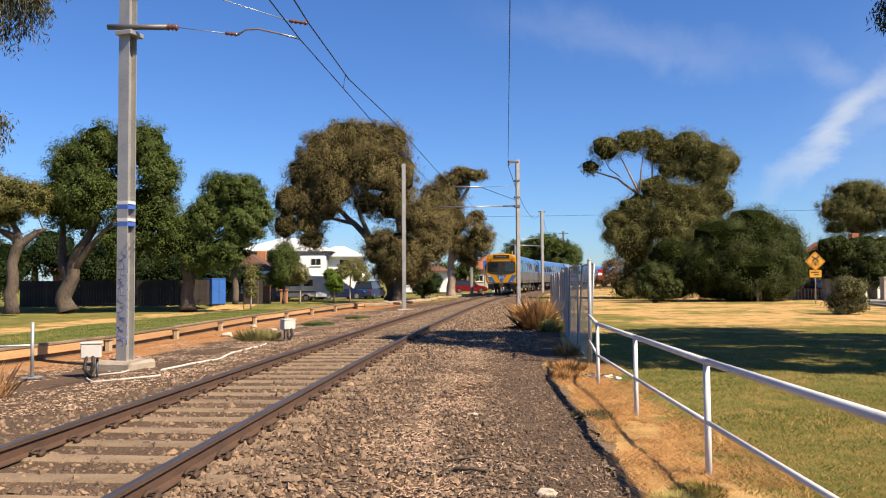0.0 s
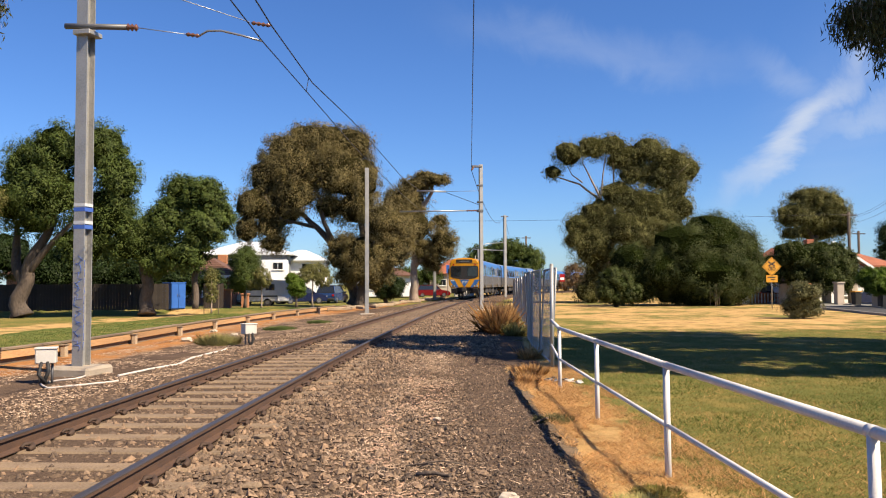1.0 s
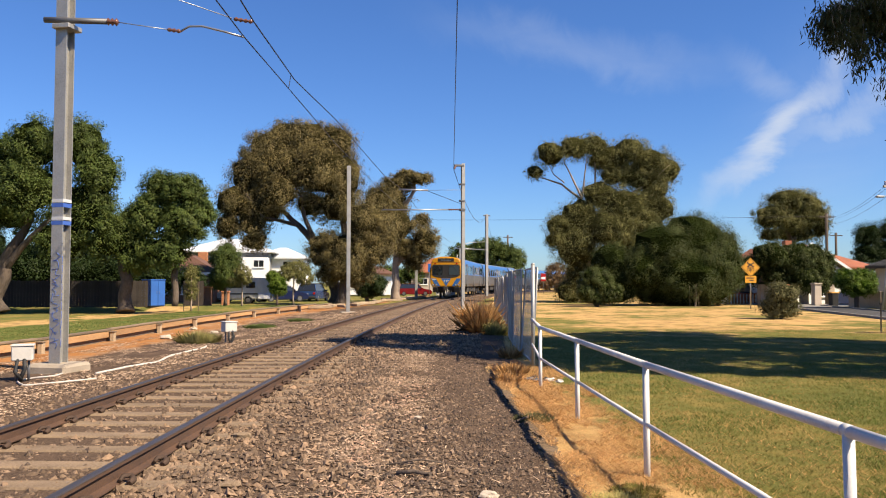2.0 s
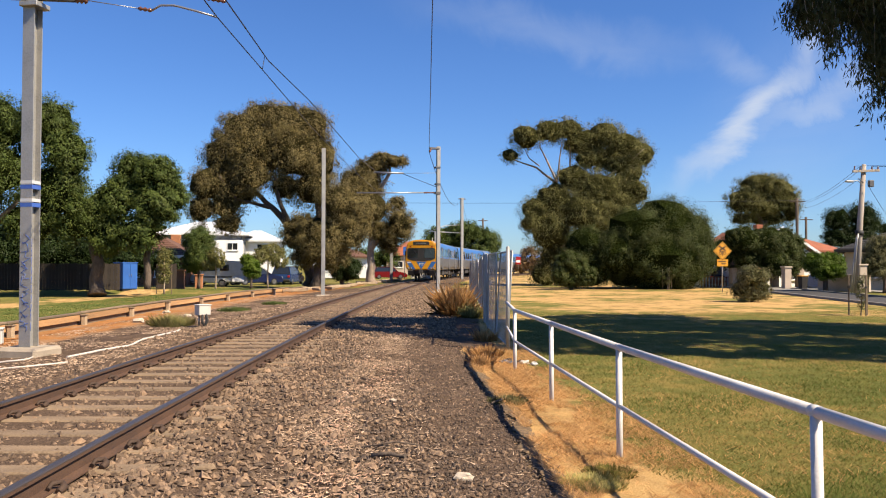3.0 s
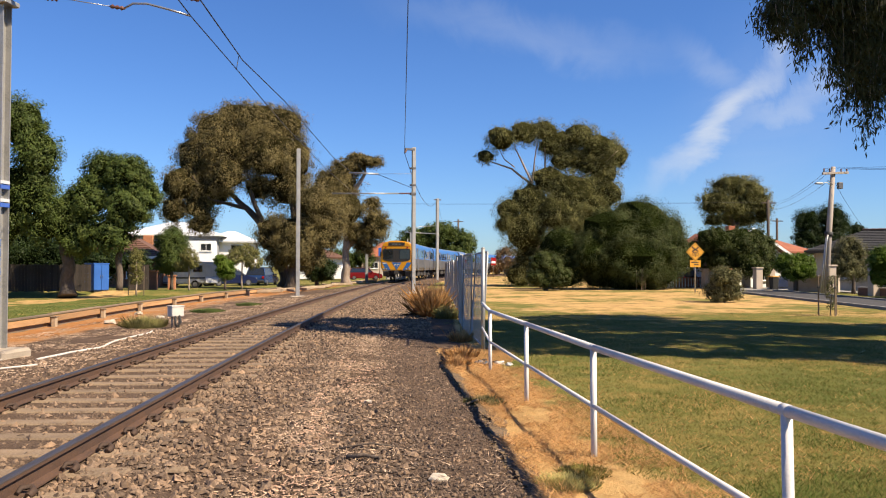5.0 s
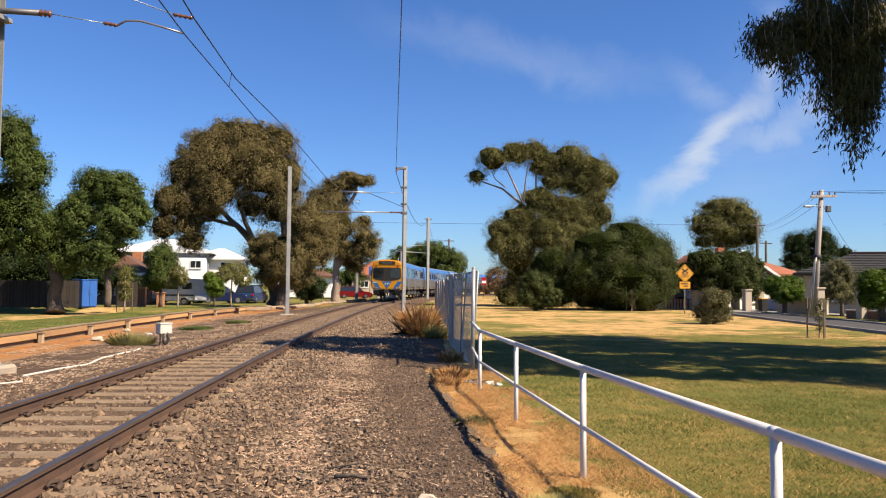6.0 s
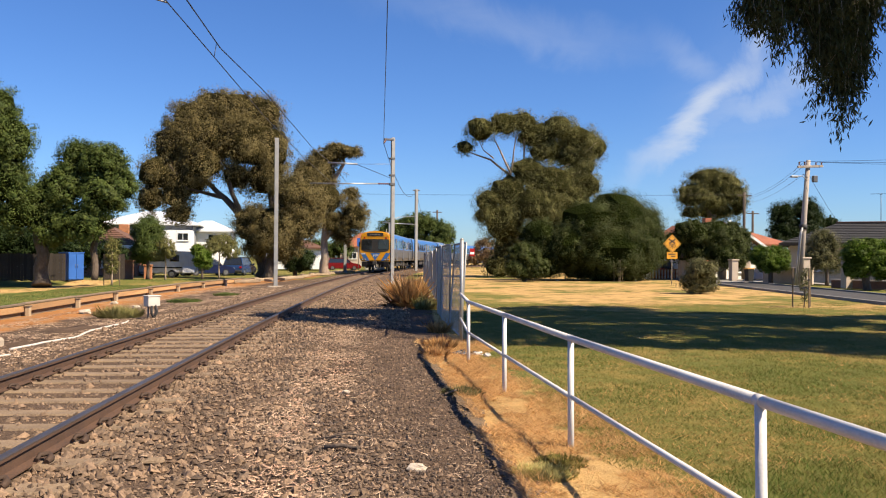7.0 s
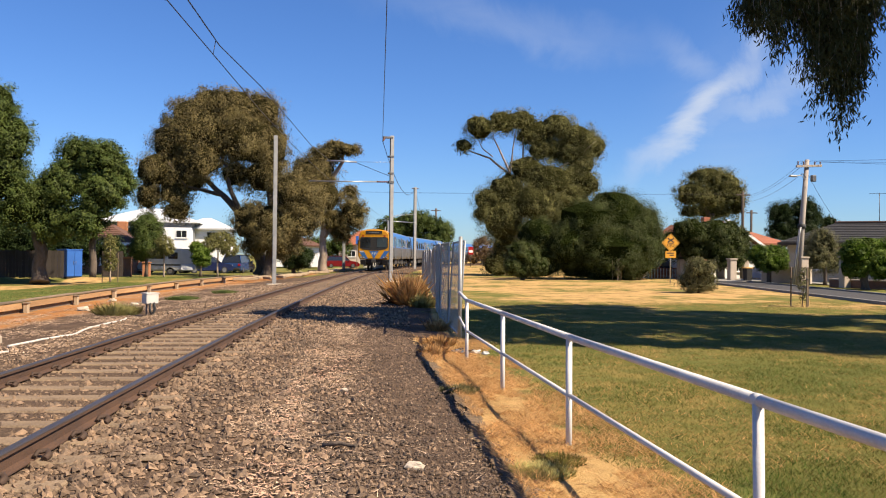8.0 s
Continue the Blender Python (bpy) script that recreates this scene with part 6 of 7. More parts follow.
def camper():
    e = thing("caravan", (-10.0, 66.3, -0.08), "small grey caravan with a faded striped side", "caravan", rz=0)
    prof = [(-1.65, 0.35), (-1.75, 1.0), (-1.55, 2.02), (1.5, 2.12), (1.75, 1.4), (1.6, 0.35)]
    bm = prism(prof, 1.9, "x")
    bmesh.ops.transform(bm, matrix=Matrix.Rotation(math.pi / 2, 4, "Z"), verts=bm.verts)
    bmesh.ops.translate(bm, verts=bm.verts, vec=(0, -0.95, 0))
    bmesh.ops.recalc_face_normals(bm, faces=bm.faces)
    bmesh.ops.bevel(bm, geom=list(bm.edges), offset=0.08, segments=2, affect="EDGES")
    body = part("body", bm, P["caravan"], e)
    for x, w in ((-0.9, 0.8), (0.2, 0.7)):
        part("window", boxes(((w, 0.03, 0.5), (x, -0.965, 1.5), 0.01)), P["glass"], body, "dark tinted window")
    part("door", boxes(((0.55, 0.03, 1.5), (1.05, -0.965, 1.16), 0.01)), P["caravan"], body)
    part("stripe", boxes(((3.0, 0.012, 0.1), (-0.2, -0.96, 0.78), 0.0)), P["charcoal"], body)
    part("bench_flap", boxes(((0.9, 0.04, 0.5), (1.3, -1.15, 0.62), 0.01, Matrix.Rotation(-0.5, 3, "X"))), P["car_white"], e, "white folded flap")
    for s in (-0.85, 0.85):
        t = part("wheel", tube(bmesh.new(), [(0, s - 0.1, 0.3), (0, s + 0.1, 0.3)], 0.3, 16), M["black"], e)
        part("rim", tube(bmesh.new(), [(0, s - 0.11, 0.3), (0, s + 0.11, 0.3)], 0.17, 12), P["rim"], t)
    part("drawbar", boxes(((1.0, 0.08, 0.08), (-2.1, 0, 0.4), 0.01)), M["galv_dark"], e)


camper()


# ---- side street ----
def side_street():
    def near(y):
        return 20.6 + (y - 26) * 0.235
    ys = list(np.arange(-30, 132, 3.0))

    def strip(name, x0, x1, z, mat, label, category):
        v, f = [], []
        for y in ys:
            v += [(near(y) + x0, y, z), (near(y) + x1, y, z)]
        for i in range(len(ys) - 1):
            f.append((2 * i, 2 * i + 1, 2 * i + 3, 2 * i + 2))
        return tagged(mesh_object(name, v, f, mat), label, category, kind="structure")
    strip("road", 0.15, 3.75, 0.045, P["asphalt"], "worn grey asphalt side street", "road")
    strip("pavement", 7.4, 8.8, 0.055, P["kerb"], "pale concrete footpath by the front fences", "pavement")
    for x0, nm in ((0.0, "kerb_1"), (3.75, "kerb_2")):
        v, f = [], []
        for y in ys:
            x = near(y) + x0
            v += [(x, y, 0.0), (x, y, 0.12), (x + 0.15, y, 0.12), (x + 0.15, y, 0.0)]
        for i in range(len(ys) - 1):
            for j in range(3):
                f.append((4 * i + j, 4 * i + j + 1, 4 * i + j + 5, 4 * i + j + 4))
        tagged(mesh_object(nm, v, f, P["kerb"]), "concrete kerb of the side street", "kerb", kind="structure")
    drive = boxes(((3.6, 9.0, 0.05), (31.5, 55.5, 0.05), 0.01, Matrix.Rotation(-0.9, 3, "Z")))
    tagged(part("driveway", drive, P["kerb"]), "pale concrete crossover to a drive", "driveway", kind="structure")


side_street()


def low_wall(a, b, h, mat, label):
    d = Vector((b[0] - a[0], b[1] - a[1], 0))
    e = thing("front_wall", (a[0], a[1], 0), label, "garden wall", rz=math.degrees(math.atan2(d.y, d.x)))
    part("masonry", box(bmesh.new(), (d.length, 0.22, h), (d.length / 2, 0, h / 2), 0.015), P[mat], e)
    part("coping", box(bmesh.new(), (d.length + 0.06, 0.3, 0.07), (d.length / 2, 0, h + 0.035), 0.015), P["cream"], e)


low_wall((31.8, 52.5), (33.2, 49.0), 1.05, "cream", "cream rendered front wall behind the clipped tree")
low_wall((30.8, 43.6), (32.2, 38.0), 0.45, "brick", "low brick front wall under the clipped tree")
brick_pier((30.3, 45.6, 0), 1.7, "cream", "tall cream gate pier")
brick_pier((30.9, 42.4, 0), 1.75, "cream", "tall cream gate pier with flat cap")
brick_pier((31.0, 55.2, 0), 1.55, "cream", "cream gate pier at the drive")
brick_pier((28.9, 55.8, 0), 1.45, "paling", "dark gate pier at the drive")


def lattice_fence():
    e = thing("lattice_fence", (27.7, 62.0, 0), "red and white lattice front fence", "fence", rz=6)
    for i in range(24):
        part("picket", boxes(((0.075, 0.04, 0.75), (i * 0.135, 0, 0.4), 0.0)), P["fascia" if i % 2 else "brick_orange"], e)
    for z in (0.08, 0.42, 0.78):
        part("rail", boxes(((3.25, 0.06, 0.09), (1.55, 0.04, z), 0.0)), P["brick_orange"], e)


lattice_fence()


def letterbox():
    e = thing("letterbox", (27.2, 61.7, 0), "white letterbox pillar by the lattice fence", "letterbox")
    part("pillar", box(bmesh.new(), (0.4, 0.4, 0.9), (0, 0, 0.45), 0.01), P["fascia"], e)
    part("hood", box(bmesh.new(), (0.55, 0.5, 0.3), (0, 0, 1.05), 0.08), P["fascia"], e)


letterbox()


def wheelie_bin(at, label):
    e = thing("wheelie_bin", at, label, "bin")
    bm = bmesh.new()
    box(bm, (0.5, 0.55, 0.9), (0, 0, 0.5), 0.03)
    for v in bm.verts:
        if v.co.z < 0.4:
            v.co.x *= 0.8
            v.co.y *= 0.8
    part("tub", bm, M["black"], e)
    part("lid", box(bmesh.new(), (0.56, 0.6, 0.08), (0, 0, 0.99), 0.03), P["sign_yellow"], e, "yellow lid")


wheelie_bin((31.2, 53.4, 0), "dark wheelie bin with a yellow lid")


def warning_sign():
    e = thing("warning_sign", (23.25, 49.0, 0), "yellow diamond level-crossing warning sign on a steel post", "road sign", rz=0)
    part("post", bar((0, 0, -0.2), (0, 0, 3.1), 0.035, 10), M["galv"], e)
    s = 0.86
    rot = Matrix.Rotation(math.radians(45), 3, "Y")
    board = part("diamond_board", box(bmesh.new(), (s, 0.012, s), (0, -0.05, 2.6), 0.0, rot), P["sign_yellow"], e)
    z = 2.6
    part("border", boxes(*[((s - 0.04, 0.006, 0.022), Vector((0, -0.059, z)) + rot @ Vector((0, 0, k * (s / 2 - 0.05))), 0.0, rot) for k in (-1, 1)],
                         *[((0.022, 0.006, s - 0.08), Vector((0, -0.059, z)) + rot @ Vector((k * (s / 2 - 0.05), 0, 0)), 0.0, rot) for k in (-1, 1)]), P["sign_black"], board)
    for a in (32, -32):
        part("cross_bar", boxes(((0.5, 0.006, 0.085), (0, -0.0595 - a * 0.00002, z + 0.16), 0.0, Matrix.Rotation(math.radians(a), 3, "Y"))), P["sign_black"], board)
    for x in (-0.14, 0.14):
        ring = bmesh.new()
        tube(ring, [(x + 0.085 * math.cos(q), -0.06, z - 0.14 + 0.085 * math.sin(q)) for q in np.linspace(0, 2 * math.pi, 15)], 0.018, 4)
        part("lamp_ring", ring, P["sign_black"], board)
    part("lamp_bar", boxes(((0.3, 0.006, 0.04), (0, -0.0585, z - 0.02), 0.0), ((0.04, 0.006, 0.3), (0, -0.0575, z - 0.16), 0.0)), P["sign_black"], board)
    plate = part("plate", box(bmesh.new(), (0.72, 0.012, 0.44), (0, -0.05, 1.86), 0.0), P["sign_yellow"], e)
    part("legend_bar", boxes(((0.5, 0.006, 0.07), (-0.03, -0.059, 1.94), 0.0)), P["sign_black"], plate)
    part("legend_bar", boxes(((0.3, 0.006, 0.07), (0.06, -0.059, 1.80), 0.0)), P["sign_black"], plate)


warning_sign()


def utility_pole():
    e = thing("utility_pole", (29.9, 45.5, 0), "leaning grey timber power pole with cross arm", "power pole")
    part("pole", tube(bmesh.new(), [(0, 0, -0.4), (0.3, 0, 4.0), (0.6, 0, 7.75)], [0.2, 0.17, 0.13], 12), M["pole_wood"], e)
    part("conduit", tube(bmesh.new(), [(-0.26, -0.1, -0.1), (-0.02, -0.2, 3.2), (0.1, -0.16, 3.6)], 0.05, 8), M["galv"], e, "grey steel conduit")
    part("stake_support", bar((-0.42, -0.1, -0.1), (0.0, -0.15, 3.4), 0.045), M["galv"], e)
    part("band", tube(bmesh.new(), [(0.25, 0, 3.5), (0.27, 0, 3.8)], [0.24, 0.24], 12), M["black"], e, "black rubber band")
    arm = part("cross_arm", boxes(((1.7, 0.12, 0.14), (0.62, -0.16, 7.35), 0.01, Matrix.Rotation(-0.05, 3, "Y"))), M["pole_wood"], e)
    for x in (-0.12, 0.25, 1.0, 1.38):
        part("insulator", insulator((x, -0.16, 7.4), (x, -0.16, 7.62), 0.06, 3), M["insulator"], arm)
    part("bracket", bar((0.1, -0.2, 6.9), (0.55, -0.1, 6.6), 0.02), M["galv_dark"], e)
    part("lamp_arm", tube(bmesh.new(), [(0.45, -0.1, 6.5), (0.0, -0.3, 6.75), (-0.45, -0.4, 6.7)], 0.025, 6), M["galv"], e)
    part("street_lamp_head", box(bmesh.new(), (0.5, 0.2, 0.12), (-0.6, -0.4, 6.68), 0.04), M["galv"], e)
    part("fuse_box", boxes(((0.3, 0.22, 0.4), (0.95, -0.12, 6.6), 0.03)), M["galv_dark"], e)


utility_pole()
for q in ((7.62, -0.12, 9.3), (7.62, 1.0, 8.4), (7.62, 1.38, 7.4)):
    overhead_wire("black street power line to the timber pole", hang((29.9 + q[1], 45.34, q[0]), (62 + q[1], 30, q[2]), 0.5), 0.009)
overhead_wire("black street power line sagging to a roof", hang((30.4, 45.4, 7.0), (38.2, 51.5, 2.9), 0.4), 0.01)
for q in (7.6, 7.4, 6.9):
    overhead_wire("black street power line down the side street", hang((30.2, 45.5, q), (52, 90, q + 1.6), 0.5), 0.01)


def far_power_pole(at, h, label):
    e = thing("power_pole", at, label, "power pole")
    part("pole", bar((0, 0, -0.3), (0, 0, h), 0.17, 8), M["bark"], e)
    part("cross_arm", boxes(((1.8, 0.12, 0.14), (0, -0.1, h - 0.4), 0.01)), M["bark"], e)


far_power_pole((51.9, 90.0, 0), 9.7, "distant timber power pole above the garden trees")
far_power_pole((64.8, 110.0, 0), 8.8, "distant timber power pole beyond the rooftops")
far_power_pole((-60, 118, -0.1), 11.8, "timber power pole behind the dense trees")
overhead_wire("thin service wire crossing far behind the masts", hang((-60, 117.9, 11.4), (51.9, 89.9, 9.4), 0.8), 0.016)
far_power_pole((24.5, 150.0, 0), 10.5, "distant timber power pole beyond the crossing")


def stakes(at, h, n, label, spread_=0.35):
    """Timber stakes round a sapling."""
    rng = random.Random(int(at[1] * 10))
    for i in range(n):
        a = 2 * math.pi * i / n + 0.4
        e = thing("tree_stake", (at[0] + spread_ * math.cos(a), at[1] + spread_ * math.sin(a), at[2]), label, "stake", "stakes round saplings")
        part("stake", box(bmesh.new(), (0.04, 0.04, h + 0.2), (0, 0, h / 2 - 0.1), 0.006), M["timber"], e)
        part("tie", boxes(((0.06, 0.06, 0.05), (0, 0, h * 0.7), 0.0)), M["black"], e)


stakes((16.8, 25.3, 0), 1.35, 3, "weathered timber stake guarding a sapling")
stakes((21.9, 54.5, 0), 1.5, 3, "pale timber stake guarding a sapling")
stakes((-10.2, 46.4, 0.2), 1.4, 2, "pale timber stake guarding a street sapling", 0.4)
tree("sapling", (16.8, 25.3, 0), "struggling staked sapling on the dry lawn", "tree",
     [(0.05, 1.1, 0.18, 0.3), (-0.05, 0.75, 0.2, 0.2), (0.1, 0.4, 0.16, 0.2), (0.15, 1.0, 0.15, 0.3)], [[(0, -0.1, 0.02), (0.02, 0.6, 0.015), (0.06, 1.2, 0.008)]],
     "leaf_grey", "bark", 0.08, 0.8, 700)
tree("sapling", (21.9, 54.5, 0), "pale staked sapling before the great bush", "tree",
     [(0.0, 1.0, 0.4, 0.5), (0.1, 1.5, 0.3, 0.3), (-0.1, 0.6, 0.35, 0.3)], [[(0, -0.1, 0.03), (0.02, 0.9, 0.02), (0.06, 1.7, 0.01)]],
     "leaf_grey", "bark_pale", 0.12, 0.8, 600)


# ---- level crossing beyond ----
def equipment_cabinet(at, size, label):
    e = thing("equipment_cabinet", at, label, "cabinet", "crossing equipment cabinets")
    w, d, h = size
    b = part("body", box(bmesh.new(), (w, d, h), (0, 0, h / 2), 0.02), PAINT["box_white"], e)
    part("door", box(bmesh.new(), (w * 0.86, 0.03, h * 0.85), (0, -d / 2 - 0.012, h / 2), 0.005), PAINT["box_white"], b)
    part("roof", box(bmesh.new(), (w + 0.1, d + 0.1, 0.06), (0, 0, h + 0.03), 0.015), PAINT["box_white"], e)


equipment_cabinet((8.15, 105, -0.05), (0.75, 0.7, 1.75), "tall white equipment cabinet near the crossing")
equipment_cabinet((9.1, 105.5, -0.05), (1.0, 0.7, 1.2), "white equipment cabinet near the crossing")
equipment_cabinet((10.0, 106, -0.05), (0.8, 0.7, 0.95), "low white equipment cabinet near the crossing")


def crossing_signal(at, turn, label):
    e = thing("crossing_signal", at, label, "crossing signal", rz=turn)
    part("post", bar((0, 0, -0.1), (0, 0, 3.6), 0.06, 10), M["galv"], e)
    for a in (35, -35):
        part("crossbuck", boxes(((1.3, 0.03, 0.2), (0, -0.08 - a * 0.0004, 3.2), 0.01, Matrix.Rotation(math.radians(a), 3, "Y"))), PAINT["box_white"], e, "white crossbuck board")
    for x in (-0.35, 0.35):
        l = part("lamp_hood", tube(bmesh.new(), [(x, -0.02, 2.5), (x, -0.16, 2.5)], 0.17, 12), M["black"], e)
        part("lens", tube(bmesh.new(), [(x, -0.16, 2.5), (x, -0.17, 2.5)], 0.12, 12), P["lamp_red"], l)
    part("boom_box", boxes(((0.5, 0.5, 1.0), (0, 0.1, 0.6), 0.03)), PAINT["box_white"], e)


crossing_signal((14.4, 113, 0), 0, "railway crossing signal with white crossbuck")
crossing_signal((20.0, 118, 0), 20, "railway crossing signal beyond the track")


def street_sign(at, h, face, size, label, band=None):
    e = thing("street_sign", at, label, "road sign")
    part("post", bar((0, 0, -0.1), (0, 0, h), 0.04, 8), M["galv_dark"], e)
    b = part("sign_board", box(bmesh.new(), (size[0], 0.03, size[1]), (0, -0.06, h - size[1] / 2), 0.005), P[face], e)
    if band:
        part("band", boxes(((size[0] * 0.8, 0.01, size[1] * 0.3), (0, -0.082, h - size[1] * 0.6), 0.0)), P[band], b)


street_sign((26.2, 126, 0), 3.1, "lamp_red", (0.8, 1.2), "red and white road sign on a post", "fascia")
street_sign((6.6, 100, -0.05), 4.0, "blue", (0.35, 1.0), "tall blue sign on a steel post")


# ---- train ----
P["yellow"] = surface("orange-yellow train paint", (0.86, 0.40, 0.012), (0.82, 0.37, 0.012), (0.74, 0.33, 0.015), scale=2, fine=20, rough=0.35, bump=0, spec=0.5)
P["train_blue"] = surface("train blue paint", (0.04, 0.17, 0.52), (0.035, 0.15, 0.46), (0.06, 0.2, 0.55), scale=2, fine=20, rough=0.35, bump=0, spec=0.5)
P["steel"] = surface("brushed stainless steel", (0.22, 0.21, 0.21), (0.16, 0.155, 0.155), (0.27, 0.255, 0.245), scale=2, fine=25, rough=0.5, metal=0.6, bump=0.05, stretch=(1, 0.2, 4))
P["train_roof"] = surface("dusty blue-grey roof", (0.16, 0.24, 0.36), (0.12, 0.18, 0.28), (0.2, 0.26, 0.34), scale=2, fine=15, rough=0.6, bump=0.1)
P["under"] = surface("grimy underframe", (0.035, 0.032, 0.03), (0.055, 0.05, 0.045), (0.08, 0.07, 0.06), scale=3, fine=20, rough=0.85, bump=0.3)
P["white"] = surface("white vinyl", (0.78, 0.78, 0.78), (0.72, 0.72, 0.72), scale=3, fine=20, rough=0.4, bump=0)


def outline(pts, y0, y1):
    """A flat shape in x and z given thickness along y."""
    bm = bmesh.new()
    a = [bm.verts.new((x, y0, z)) for x, z in pts]
    b = [bm.verts.new((x, y1, z)) for x, z in pts]
    k = len(pts)
    bm.faces.new(a)
    bm.faces.new(b[::-1])
    for i in range(k):
        bm.faces.new((a[i], b[i], b[(i + 1) % k], a[(i + 1) % k]))
    bmesh.ops.recalc_face_normals(bm, faces=bm.faces)
    return bm


def rounded(x0, z0, x1, z1, r, n=4):
    pts = []
    for cx, cz, a in ((x1 - r, z1 - r, 0), (x0 + r, z1 - r, 90), (x0 + r, z0 + r, 180), (x1 - r, z0 + r, 270)):
        pts += [(cx + r * math.cos(math.radians(a + 90 * i / n)), cz + r * math.sin(math.radians(a + 90 * i / n))) for i in range(n + 1)]
    return pts


BODY = [(-1.42, 1.02), (-1.52, 1.35), (-1.52, 2.3), (-1.42, 3.3), (-1.3, 3.58), (-0.9, 3.74), (0, 3.82), (0.9, 3.74), (1.3, 3.58), (1.42, 3.3), (1.52, 2.3), (1.52, 1.35), (1.42, 1.02)]
CAR = 23.2


def carriage(s, cab_front, cab_back, label):
    """One car of the train with its near end s metres along the track."""
    x, y, h = on_track(s)
    u, v, h2 = on_track(s + CAR)
    turn = -math.degrees(math.atan2(u - x, v - y))
    e = thing("train_carriage", (x, y, RAIL_TOP), label, "train carriage", "coupled train carriages", rz=turn)
    y0, y1 = (0.75 if cab_front else 0.0), CAR - (0.75 if cab_back else 0.0)
    bm = prism(BODY, y1 - y0)
    bmesh.ops.translate(bm, verts=bm.verts, vec=(0, y0, 0))
    part("body", bm, P["steel"], e, "stainless steel body")
    roof = prism([(-1.31, 3.57), (-0.9, 3.765), (0, 3.845), (0.9, 3.765), (1.31, 3.57), (0.9, 3.70), (0, 3.78), (-0.9, 3.70)], y1 - y0 - 0.02)
    bmesh.ops.translate(roof, verts=roof.verts, vec=(0, y0 + 0.01, 0))
    part("roof_skin", roof, P["train_roof"], e)
    for side in (-1, 1):
        # blue band over the windows
        band = prism([(side * 1.523, 2.15), (side * 1.533, 2.15), (side * 1.437, 3.29), (side * 1.30, 3.6), (side * 1.29, 3.6), (side * 1.422, 3.3)], y1 - y0 - 0.04)
        bmesh.ops.translate(band, verts=band.verts, vec=(0, y0 + 0.02, 0))
        part("side_band", band, P["train_blue"], e, "blue painted side band")
        ribs = bmesh.new()
        for i in range(7):
            box(ribs, (0.018, y1 - y0 - 0.1, 0.045), (side * 1.527, (y0 + y1) / 2, 1.3 + i * 0.115), 0.0)
        part("corrugation", ribs, P["steel"], e)["kind"] = "stuff"
        tilt = Matrix.Rotation(side * -0.1, 3, "Y")
        for yy in (4.6, 11.6, 18.6):
            d = part("door", boxes(((0.03, 1.3, 2.15), (side * 1.518, yy, 2.14), 0.006, Matrix.Rotation(side * -0.035, 3, "Y"))), P["steel"], e, "grey sliding door pair")
            for k in (-0.33, 0.33):
                part("door_glass", boxes(((0.02, 0.44, 0.85), (side * 1.515, yy + k, 2.72), 0.01, tilt)), P["glass"], d)
        for yy in (1.9, 3.0, 6.5, 8.1, 9.7, 13.5, 15.1, 16.7, 20.4, 21.8):
            if yy < y0 + 0.6 or yy > y1 - 0.6:
                continue
            part("window", boxes(((0.025, 1.15, 0.82), (side * 1.492, yy, 2.68), 0.012, tilt)), P["glass"], e, "dark tinted window")
    for yy in (3.6, CAR - 3.6):
        g = part("bogie", boxes(((2.3, 3.3, 0.28), (0, yy, 0.62), 0.04), ((2.5, 0.5, 0.4), (0, yy, 0.72), 0.03)), P["under"], e)
        for k in (-1.2, 1.2):
            for sx in (-0.84, 0.84):
                part("wheel", tube(bmesh.new(), [(sx - 0.065, yy + k, 0.46), (sx + 0.065, yy + k, 0.46)], [0.455, 0.455], 20), P["under"], g)
                part("axle_box", boxes(((0.22, 0.3, 0.3), (sx * 1.32, yy + k, 0.5), 0.03)), P["under"], g)
    for yy, ln, hh in ((8.2, 2.4, 0.55), (11.6, 3.0, 0.5), (15.0, 2.0, 0.6)):
        part("equipment_case", boxes(((2.5, ln, hh), (0, yy, 1.0 - hh / 2), 0.04)), P["under"], e)
    if cab_front:
        cab(e)
    return e


